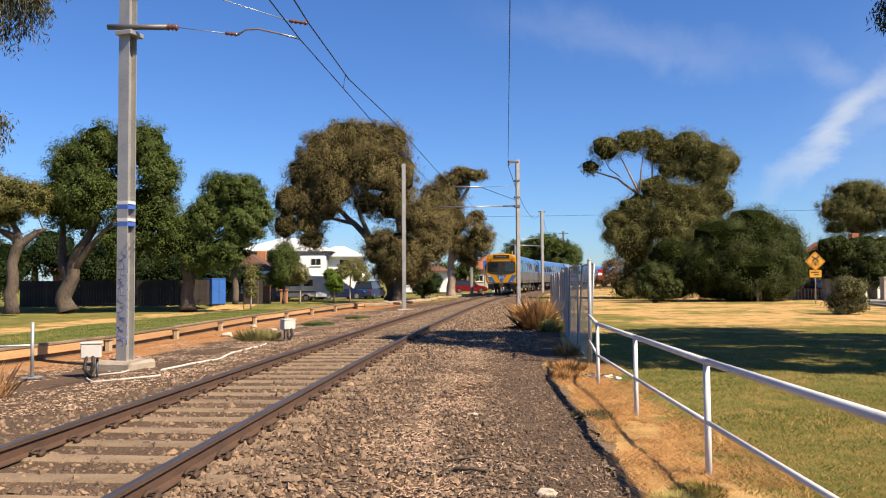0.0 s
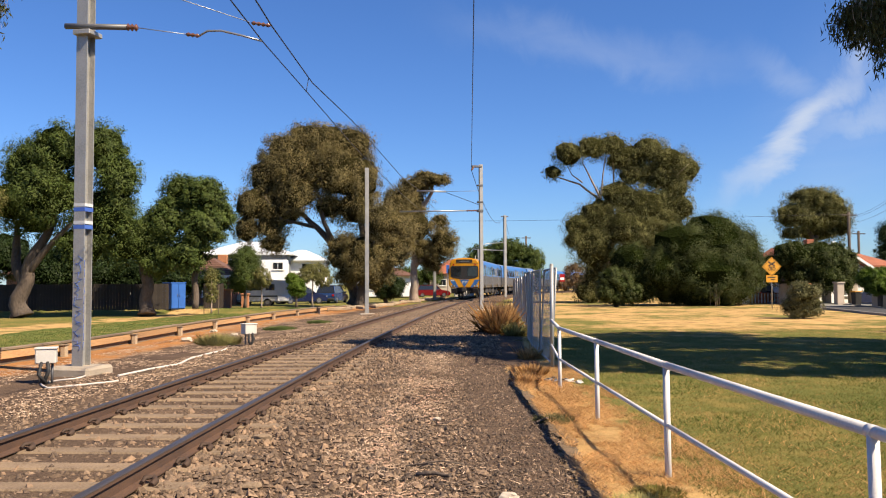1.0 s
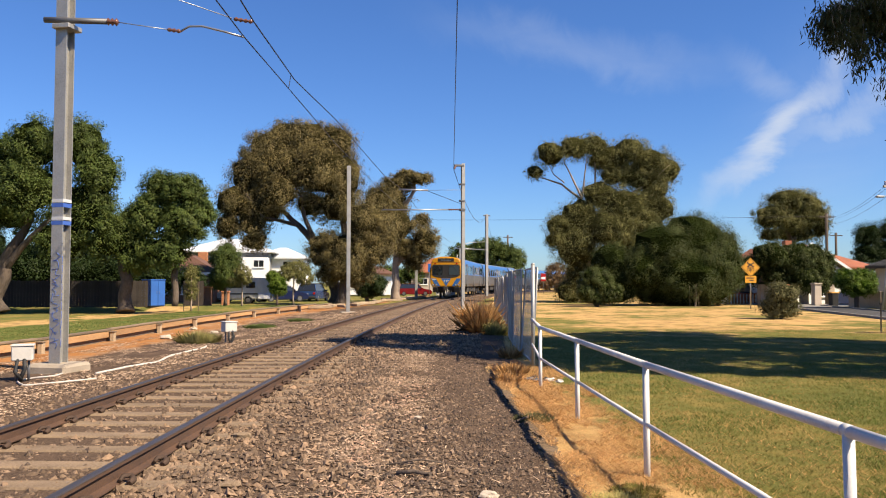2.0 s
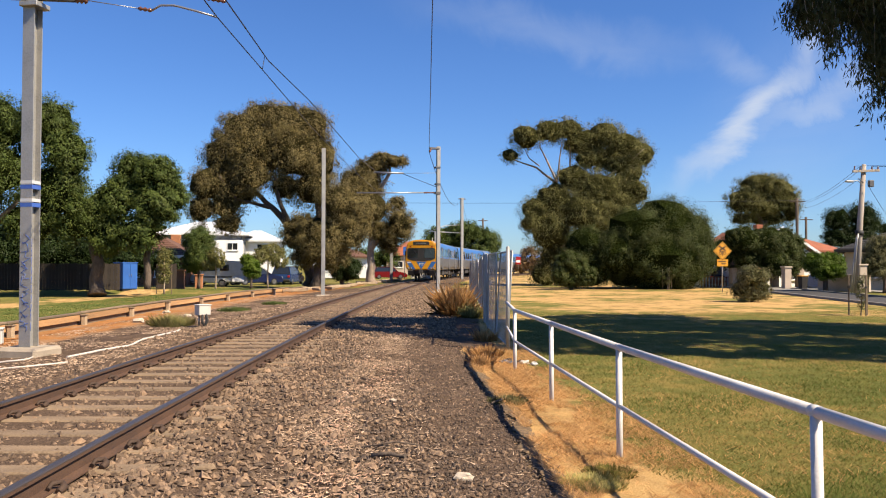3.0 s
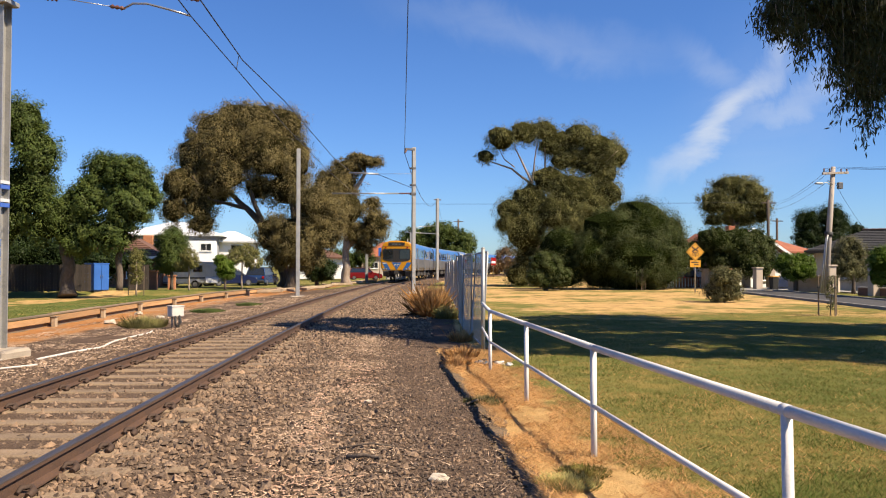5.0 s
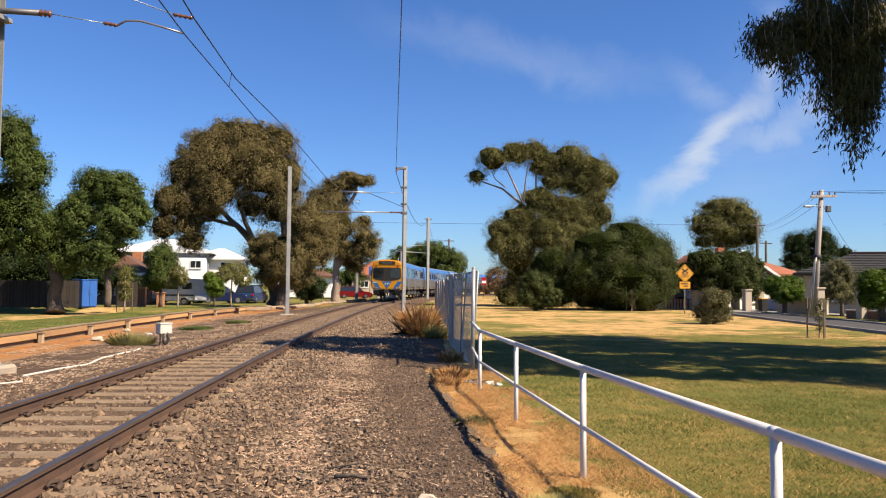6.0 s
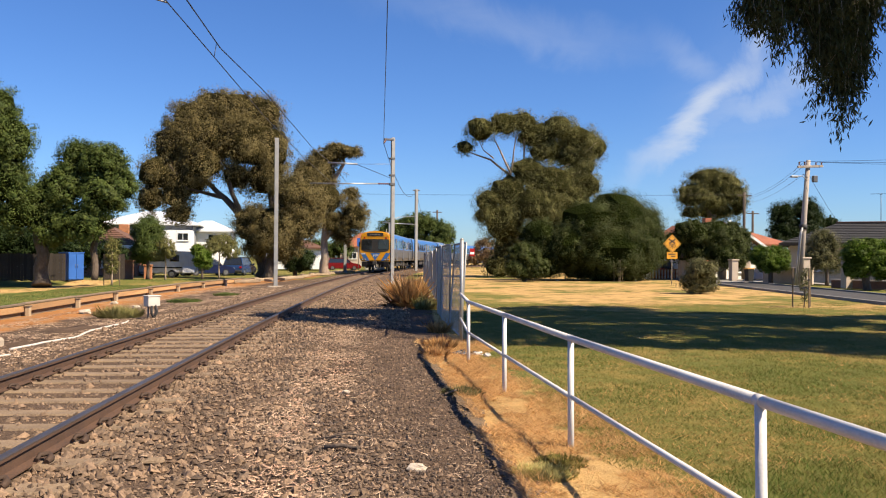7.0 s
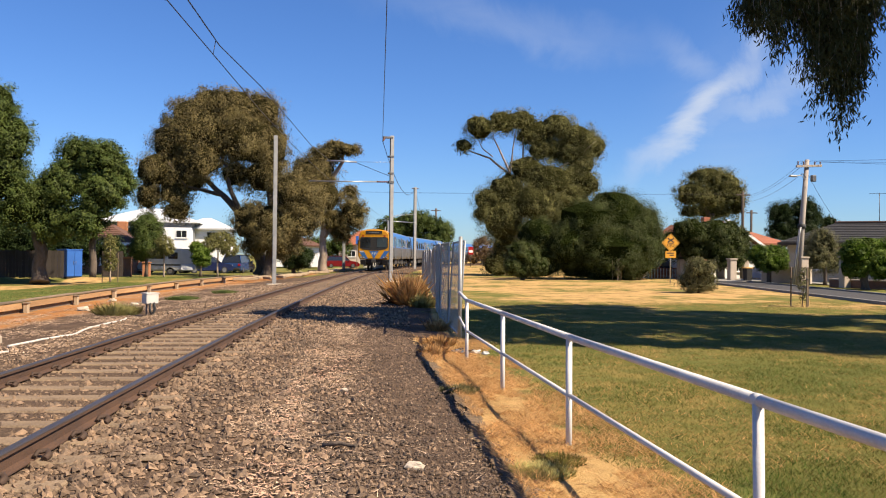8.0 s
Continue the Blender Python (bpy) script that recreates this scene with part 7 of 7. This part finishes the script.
def cab(e):
    """The yellow cab end, facing -y."""
    nose = [(-1.32, 1.0), (-1.5, 1.3), (-1.53, 2.0), (-1.47, 2.6), (-1.41, 3.25), (-1.33, 3.52), (-1.1, 3.7), (-0.6, 3.8), (0, 3.84),
            (0.6, 3.8), (1.1, 3.7), (1.33, 3.52), (1.41, 3.25), (1.47, 2.6), (1.53, 2.0), (1.5, 1.3), (1.32, 1.0)]
    bm = outline(nose, 0.0, 0.76)
    front = [f for f in bm.faces if abs(f.normal.y) > 0.9 and f.calc_center_median().y < 0.1]
    bmesh.ops.bevel(bm, geom=list(front[0].edges), offset=0.1, segments=3, affect="EDGES")
    m = part("cab_mask", bm, P["yellow"], e, "orange-yellow moulded cab end")
    screen = [(-1.3, 2.1), (-1.05, 1.95), (-0.5, 1.87), (0, 1.85), (0.5, 1.87), (1.05, 1.95), (1.3, 2.1), (1.31, 2.95), (1.2, 3.07), (0, 3.09), (-1.2, 3.07), (-1.31, 2.95)]
    w = part("windscreen_surround", outline(screen, -0.02, 0.03), M["black"], m, "black windscreen surround")
    for x0, x1 in ((-1.2, -0.32), (0.28, 1.2)):
        part("windscreen", outline(rounded(x0, 2.12, x1, 2.99, 0.08), -0.034, 0.0), P["glass"], w, "dark glass windscreen")
        part("wiper", bar(((x0 + x1) / 2, -0.05, 3.0), ((x0 + x1) / 2 + 0.25, -0.05, 2.55), 0.012, 5), M["black"], w)
    dst = part("destination_box", outline(rounded(-0.79, 3.35, 0.75, 3.67, 0.04), -0.012, 0.02), M["black"], m, "dark destination display")
    for i, wd in enumerate((0.1, 0.12, 0.09, 0.12, 0.08, 0.12, 0.1)):
        part("legend_bar", boxes(((wd * 0.8, 0.006, 0.08), (-0.42 + i * 0.135, -0.017, 3.5), 0.0)), P["render_grey"], dst)
    part("seam", boxes(((2.78, 0.012, 0.02), (0, -0.003, 3.28), 0.0)), M["black"], m)
    for x in (-1.03, 1.0):
        part("marker_light", tube(bmesh.new(), [(x, -0.03, 3.18), (x, 0.02, 3.18)], 0.075, 14), P["lamp_red"], m, "red marker light")
    for pts in ([(-0.46, 1.79), (0.46, 1.79), (0.0, 1.07)], [(-1.42, 1.79), (-0.98, 1.79), (-0.55, 1.07), (-0.95, 1.07)], [(1.42, 1.79), (0.98, 1.79), (0.55, 1.07), (0.95, 1.07)]):
        part("chevron", outline(pts, -0.008, 0.02), P["train_blue"], m, "blue painted chevron")
    # operator mark and fleet number as plain shapes
    for pts in ([(-0.2, 1.42), (-0.15, 1.42), (-0.15, 1.64), (-0.2, 1.64)], [(-0.15, 1.52), (-0.06, 1.52), (-0.06, 1.64), (-0.15, 1.64)],
                [(-0.02, 1.6), (0.12, 1.6), (0.12, 1.64), (-0.02, 1.64)], [(0.03, 1.42), (0.075, 1.42), (0.075, 1.6), (0.03, 1.6)],
                [(0.1, 1.68), (0.28, 1.6), (0.28, 1.56), (0.1, 1.64)], [(0.1, 1.52), (0.28, 1.56), (0.28, 1.6), (0.1, 1.56)]):
        part("mark_stroke", outline(pts, -0.013, 0.0), P["white"], m, "white mark")
    part("fleet_number_bar", boxes(((0.34, 0.006, 0.1), (-1.14, -0.012, 1.7), 0.0)), P["white"], m, "white bar")
    for x in (-1.2, -0.93, 0.93, 1.2):
        l = part("headlight", tube(bmesh.new(), [(x, -0.03, 1.19), (x, 0.02, 1.19)], 0.1, 16), M["black"], m)
        part("lens", tube(bmesh.new(), [(x, -0.038, 1.19), (x, 0.0, 1.19)], 0.07, 14), P["lamp_clear"], l)
    part("coupler", tube(bmesh.new(), [(0, -0.42, 0.86), (0, -0.2, 0.86), (0, 0.9, 0.86)], [0.16, 0.12, 0.1], 12), P["under"], e, "grimy coupler head")
    part("coupler_face", box(bmesh.new(), (0.42, 0.1, 0.36), (0, -0.44, 0.86), 0.04), P["under"], e)
    part("buffer_beam", boxes(((1.7, 0.3, 0.36), (0, 0.35, 0.86), 0.03)), P["under"], e)
    for sx in (-1, 1):
        part("step_plate", boxes(((0.5, 0.05, 0.5), (sx * 1.02, 0.05, 0.74), 0.01, Matrix.Rotation(0.3, 3, "X"))), P["under"], e)
        part("mirror", boxes(((0.12, 0.08, 0.5), (sx * 1.56, 0.5, 2.55), 0.02)), M["black"], e)
    for k in range(4):
        x = -0.2 + k * 0.16
        part("hose", tube(bmesh.new(), [(x, -0.1, 0.75), (x + 0.02, -0.28, 0.45), (x + 0.1, -0.26, 0.28), (x + 0.2, -0.12, 0.4), (x + 0.2, 0.1, 0.7)], 0.025, 6), PAINT["box_white"] if k == 1 else M["black"], e)
    part("aerial", box(bmesh.new(), (0.08, 0.08, 0.3), (0.9, 1.2, 3.9), 0.01), PAINT["box_white"], e)


S0 = s_at(76.0)
carriage(S0, True, False, "stainless and blue train carriage with a yellow cab end")
carriage(S0 + 24.0, False, False, "stainless and blue middle train carriage with powered bogies")
carriage(S0 + 48.0, False, True, "stainless and blue train carriage coupled behind")
carriage(S0 + 72.0, False, False, "distant stainless and blue train carriage on the curve")
carriage(S0 + 96.0, False, False, "last stainless and blue train carriage on the curve")


# ---- grass, weeds and litter on the ground ----
def blades(name, label, category, pts, h_lo, h_hi, width, lean, material, seed, flat=False):
    rng = np.random.default_rng(seed)
    k = len(pts)
    a = rng.uniform(0, 2 * np.pi, k)
    side = np.stack((np.cos(a), np.sin(a), np.zeros(k)), -1)
    h = rng.uniform(h_lo, h_hi, k)[:, None]
    b = rng.uniform(0, 2 * np.pi, k)
    if flat:
        tip = np.stack((np.cos(b), np.sin(b), rng.uniform(-0.02, 0.25, k)), -1) * h
        side = np.stack((-np.sin(b), np.cos(b), rng.uniform(-0.4, 0.4, k)), -1)
    else:
        tip = np.stack((np.cos(b) * lean, np.sin(b) * lean, np.ones(k)), -1) * h * rng.uniform(0.5, 1.0, (k, 1))
    w = width * rng.uniform(0.6, 1.4, (k, 1))
    return tagged(quads(name, np.stack((pts - side * w / 2, pts + side * w / 2, pts + tip), 1), material, corners=3), label, category, kind="stuff")


def scatter(rng, n, y0, y1, left, right, power=1.5, lift=0.0):
    y = y0 + (y1 - y0) * rng.random(n) ** power
    lo = np.array([left(v) for v in y])
    hi = np.array([right(v) for v in y])
    x = lo + (hi - lo) * rng.random(n)
    z = np.array([ground_z(p, q) for p, q in zip(x, y)]) + lift
    return np.stack((x, y, z), -1)


def rail_x(y):
    return 1.9 + 0.0508 * y


def plants():
    rng = np.random.default_rng(77)
    # lawn beyond the railing, thinning out with distance
    p = scatter(rng, 230000, 1.0, 28, lambda y: rail_x(y) - 0.1, lambda y: 0.86 * y + 1.0, 1.35)
    keep = (p[:, 0] - rail_x(p[:, 1]) + 0.9 * np.array([noise.noise(Vector((a * 0.9, b * 0.9, 2))) for a, b in p[:, :2]])) > 0.55
    blades("lawn_grass", "short mixed green and yellow lawn grass", "grass", p[keep], 0.015, 0.05, 0.006, 1.1, M["grass"], 1)
    # bleached blades strewn through the lawn
    p = scatter(rng, 34000, 1.0, 30, lambda y: rail_x(y) + 0.3, lambda y: 0.86 * y + 1.0, 1.3)
    p = p[[noise.noise(Vector((a * 0.5, b * 0.5, 31))) + 0.6 * noise.noise(Vector((a * 2.6, b * 2.6, 33))) > -0.05 for a, b in p[:, :2]]]
    blades("dead_grass", "bleached dry blades among the lawn grass", "grass", p, 0.02, 0.06, 0.007, 2.0, M["straw"], 22)
    p = scatter(rng, 60000, 1.0, 16, lambda y: rail_x(y) + 0.4, lambda y: 0.86 * y + 1.0, 1.2)
    p = p[[noise.noise(Vector((a * 0.7, b * 0.7, 41))) + 0.5 * noise.noise(Vector((a * 3, b * 3, 43))) > 0.08 for a, b in p[:, :2]]]
    blades("lawn_grass", "thicker deep green patches of lawn grass", "grass", p, 0.03, 0.075, 0.006, 0.9, M["lush"], 23)
    # dead grass along the railing
    p = scatter(rng, 80000, -4.0, 16, lambda y: edge_x(y) + 0.06, lambda y: rail_x(y) + 0.7, 1.0)
    p = p[[noise.noise(Vector((a * 1.8, b * 1.1, 9))) + 0.6 * noise.noise(Vector((a * 6, b * 5, 3))) > -0.2 for a, b in p[:, :2]]]
    p[:, 2] += 0.05 * np.clip(1 - (p[:, 0] - np.array([edge_x(v) for v in p[:, 1]])) / 0.2, 0, 1)
    blades("dead_grass", "flattened straw-coloured dead grass under the railing", "grass", p, 0.025, 0.09, 0.006, 2.0, M["straw"], 2)
    p = scatter(rng, 6000, -3.0, 14, lambda y: edge_x(y) + 0.03, lambda y: rail_x(y), 1.1)
    blades("dead_grass", "loose straw clumps beside the path", "grass", p, 0.06, 0.16, 0.007, 3.0, M["straw"], 12, True)
    # bark and straw litter in a band along the path
    p = scatter(rng, 30000, 2.6, 26, lambda y: -1.1 + 0.096 * y, lambda y: -0.5 + 0.096 * y, 1.3, 0.024)
    p[:, 0] += rng.normal(size=len(p)) * 0.2
    p = np.concatenate((p, scatter(rng, 3000, 2.6, 24, lambda y: -0.9 + 0.03 * y, lambda y: 0.6 + 0.02 * y, 1.3, 0.02)))
    p = np.concatenate((p, scatter(rng, 5000, -7, 3.0, lambda y: -0.5, lambda y: 0.6, 1.0, 0.02)))
    p = p[[noise.noise(Vector((a * 1.6, b * 0.8, 4))) + 0.5 * noise.noise(Vector((a * 5, b * 5, 1))) > -0.14 for a, b in p[:, :2]]]
    blades("path_litter", "bleached bark and straw litter along the path", "litter", p, 0.02, 0.085, 0.009, 1, M["litter"], 3, True)
    p = scatter(rng, 2600, 3.5, 14, lambda y: -1.05 + 0.096 * y, lambda y: -0.5 + 0.096 * y, 1.5, 0.03)
    p[:, 0] += rng.normal(size=len(p)) * 0.15
    p = p[[noise.noise(Vector((a * 2.1, b * 1.1, 21))) > -0.05 for a, b in p[:, :2]]]
    blades("bark_flakes", "pinkish bark flakes and dry leaves on the path", "litter", p, 0.03, 0.09, 0.017, 1, M["flake"], 15, True)
    p = scatter(rng, 4600, -4.0, 22, lambda y: -1.3, lambda y: edge_x(y), 1.3, 0.02)
    blades("path_litter", "scattered pale twigs and bark on gravel", "litter", p, 0.03, 0.15, 0.006, 1, M["litter"], 4, True)
    p = scatter(rng, 48000, 9.0, 46, lambda y: wall_x(y) + 0.7, lambda y: track_x(y) - 1.75, 1.2, 0.015)
    p = p[[noise.noise(Vector((a * 0.9, b * 0.6, 14))) + 0.5 * noise.noise(Vector((a * 4, b * 4, 8))) > -0.12 for a, b in p[:, :2]]]
    blades("verge_litter", "pale dry litter on the soil beside the track", "litter", p, 0.02, 0.09, 0.02, 1, M["litter"], 5, True)
    # grass verge behind the low wall
    p = scatter(rng, 90000, 14, 52, lambda y: wall_x(y) - 6, lambda y: wall_x(y) - 0.25, 1.1)
    blades("verge_grass", "short green verge grass behind the timber wall", "grass", p, 0.02, 0.06, 0.014, 0.8, M["verge"], 6)


plants()


def tussock(at, radius, height, count, material, label, seed, name="grass_tussock", width=0.012):
    rng = np.random.default_rng(seed)
    r = radius * rng.random(count) ** 0.6
    a = rng.uniform(0, 2 * np.pi, count)
    base = np.stack((at[0] + r * 0.55 * np.cos(a), at[1] + r * 0.55 * np.sin(a), np.full(count, at[2] - 0.02)), -1)
    h = height * rng.uniform(0.45, 1.0, count) * (1 - 0.35 * r / radius)
    out = 0.25 + 0.9 * r / radius
    tip = base + np.stack((np.cos(a) * out * h * 0.5, np.sin(a) * out * h * 0.5, h), -1) + rng.normal(size=(count, 3)) * 0.2 * height
    mid = base * 0.45 + tip * 0.55 + np.stack((np.zeros(count), np.zeros(count), h * 0.13), -1)
    side = np.stack((-np.sin(a), np.cos(a), np.zeros(count)), -1) * width * rng.uniform(0.6, 1.5, (count, 1))
    ob = quads(name, np.stack((base - side, base + side, mid + side * 0.7, tip, mid - side * 0.7), 1), material, corners=5)
    return tagged(ob, label, "grass tussock")


tussock((3.35, 25.9, 0), 0.5, 1.1, 2600, M["straw"], "tall dry brown grass tussock against the fence", 1, width=0.006)
tussock((3.15, 26.6, 0), 0.4, 0.9, 900, M["leaf_dry"], "rusty brown weed clump near the mast", 2, width=0.007)
tussock((3.7, 24.9, 0), 0.5, 0.45, 1500, M["weed"], "yellow-green grass clump at the fence foot", 3, width=0.007)
tussock((4.2, 31.5, 0), 0.6, 0.8, 700, M["straw"], "dry straw tussock along the fence", 4, width=0.016)
tussock((-4.85, 23.0, -0.05), 0.95, 0.36, 2600, M["weed"], "yellow-green weeds beside the junction box", 5, width=0.004)
tussock((-4.2, 30.5, -0.05), 1.1, 0.16, 1500, M["verge"], "low green weeds on the soil", 6, width=0.008)
tussock((-3.2, 35.5, -0.05), 1.0, 0.16, 1200, M["verge"], "small green weed patch on the soil", 7, width=0.008)
tussock((1.78, 5.85, 0), 0.42, 0.085, 2600, M["weed"], "small green grass clump at the path edge", 8, width=0.003)
tussock((2.0, 6.15, 0), 0.36, 0.075, 1800, M["grass"], "low green grass clump beside a railing post", 9, width=0.003)
tussock((1.85, 9.4, 0), 0.4, 0.12, 1400, M["leaf_grey"], "dull green weeds at the path edge", 10, width=0.004)
tussock((2.45, 14.3, 0), 0.42, 0.24, 600, M["straw"], "dry rusty weeds at the fence end", 11, width=0.007)
tussock((2.15, 13.2, 0), 0.35, 0.2, 500, M["straw"], "brown dead weeds at the fence end", 12, width=0.007)
tussock((2.9, 17.5, 0), 0.35, 0.3, 500, M["straw"], "brown dead weeds under the mesh fence", 13, width=0.007)
tussock((-6.2, 11.6, 0), 0.5, 0.6, 160, M["straw"], "sparse dry stalks beside the stub post", 14, width=0.008)
tussock((-6.6, 10.8, 0), 0.5, 0.5, 120, M["straw"], "sparse bleached stalks on the verge", 15, width=0.008)


# ---- dark lip along the railing's shadow line ----
def path_edge(name, shift, y0, y1, high, label, seed):
    """A low rough soil lip, steep towards the gravel, added dark where the top rail's shadow falls."""
    v, f = [], []
    ys = np.arange(y0, y1, 0.03)
    for y in ys:
        j = 0.06 * noise.noise(Vector((y * 2.2, seed, 0))) + 0.035 * noise.noise(Vector((y * 9, seed, 1))) + 0.02 * noise.noise(Vector((y * 31, seed, 2)))
        t = high * max(0.15, 0.75 + 0.9 * noise.noise(Vector((y * 3.5, seed, 7))) + 0.5 * noise.noise(Vector((y * 17, seed, 8))))
        x = edge_x(y) + shift + j
        z = ground_z(x, y)
        c = 0.03 * noise.noise(Vector((y * 24, seed, 4)))
        v += [(x + 0.03, y, z - 0.03), (x - 0.03 + c, y, z + t * 0.85), (x + 0.02 - c, y, z + t + c * 0.5), (x + 0.1 + c, y, z + t * 0.55), (x + 0.25 + c, y, z - 0.03)]
    for i in range(len(ys) - 1):
        for k in range(4):
            a = 5 * i + k
            f.append((a, a + 1, a + 6, a + 5))
    tagged(mesh_object(name, v, f, M["rail_shade"]), label, "path edge", kind="structure")


# dark soil colour that repeats the top rail's shadow at the path edge
M["rail_shade"] = surface("brown soil darkened as rail shadow", (0.12, 0.08, 0.05), (0.06, 0.042, 0.03), (0.42, 0.27, 0.12), scale=7, fine=40, rough=0.95, bump=0.6)
path_edge("path_edge_1", 0.03, -4.0, 14.0, 0.035, "low dark soil lip added along the railing's shadow line", 1.0)


# ---- odd stones, sticks and rubbish ----
def rock(at, r, label, mat, seed, squash=(1.2, 0.9, 0.55)):
    bm = blob(bmesh.new(), (0, 0, r * 0.3), r, squash, 0.7, 2, seed)
    e = thing("rock", (at[0], at[1], ground_z(at[0], at[1])), label, "rock")
    part("stone", bm, mat, e)


M["rock_pale"] = surface("pale sandstone", (0.62, 0.52, 0.4), (0.5, 0.41, 0.31), (0.68, 0.6, 0.5), scale=6, fine=40, rough=0.9, bump=0.4)
rock((0.85, 6.08), 0.06, "pale sandstone lump lying on the gravel", M["rock_pale"], 3)
rock((0.5, 9.6), 0.045, "small pale stone lying on the gravel", M["rock_pale"], 5)
rock((-1.3, 8.2), 0.09, "broken concrete lump beside the rail", M["sleeper"], 7)
rock((-1.1, 6.4), 0.07, "broken concrete lump on the ballast", M["sleeper"], 8, (1.3, 0.8, 0.4))
rock((-6.1, 24.5), 0.15, "pale rock on the orange soil", M["rock_pale"], 9)
rock((-5.2, 27.0), 0.11, "pale rock below the timber wall", M["rock_pale"], 10)
rock((-6.4, 29.5), 0.12, "pale rock below the timber wall", M["rock_pale"], 11)


def stick(pts, r, label):
    e = thing("stick", (pts[0][0], pts[0][1], ground_z(*pts[0])), label, "stick")
    o = Vector((pts[0][0], pts[0][1], 0))
    g = ground_z(*pts[0])
    part("wood", tube(bmesh.new(), [Vector((x, y, 0.03 + 0.02 * (i % 2))) - o for i, (x, y) in enumerate(pts)], [r * (1 - 0.12 * i) for i in range(len(pts))], 6), M["bark"], e)


stick([(0.18, 6.75), (0.32, 6.72), (0.42, 6.7), (0.45, 6.62)], 0.022, "dark forked stick lying on the path")
stick([(1.6, 9.2), (1.72, 9.3), (1.85, 9.55)], 0.014, "pale twig at the path edge")
stick([(0.1, 7.1), (0.4, 7.2), (0.6, 7.15)], 0.01, "thin twig lying on the path")


def rubbish():
    rng = random.Random(3)
    for i in range(7):
        x, y = 2.65 + rng.uniform(-0.1, 0.4), 12.9 + rng.uniform(-0.4, 0.7)
        e = thing("rubbish", (x, y, ground_z(x, y)), "crumpled dark and white rubbish at the fence foot", "rubbish", "rubbish by the fence", rz=rng.uniform(0, 180))
        part("scrap", blob(bmesh.new(), (0, 0, 0.02), 0.06, (1.3, 0.8, 0.5), 1.2, 2, i * 3.3), (M["black"], PAINT["box_white"], M["galv_dark"])[i % 3], e)


rubbish()
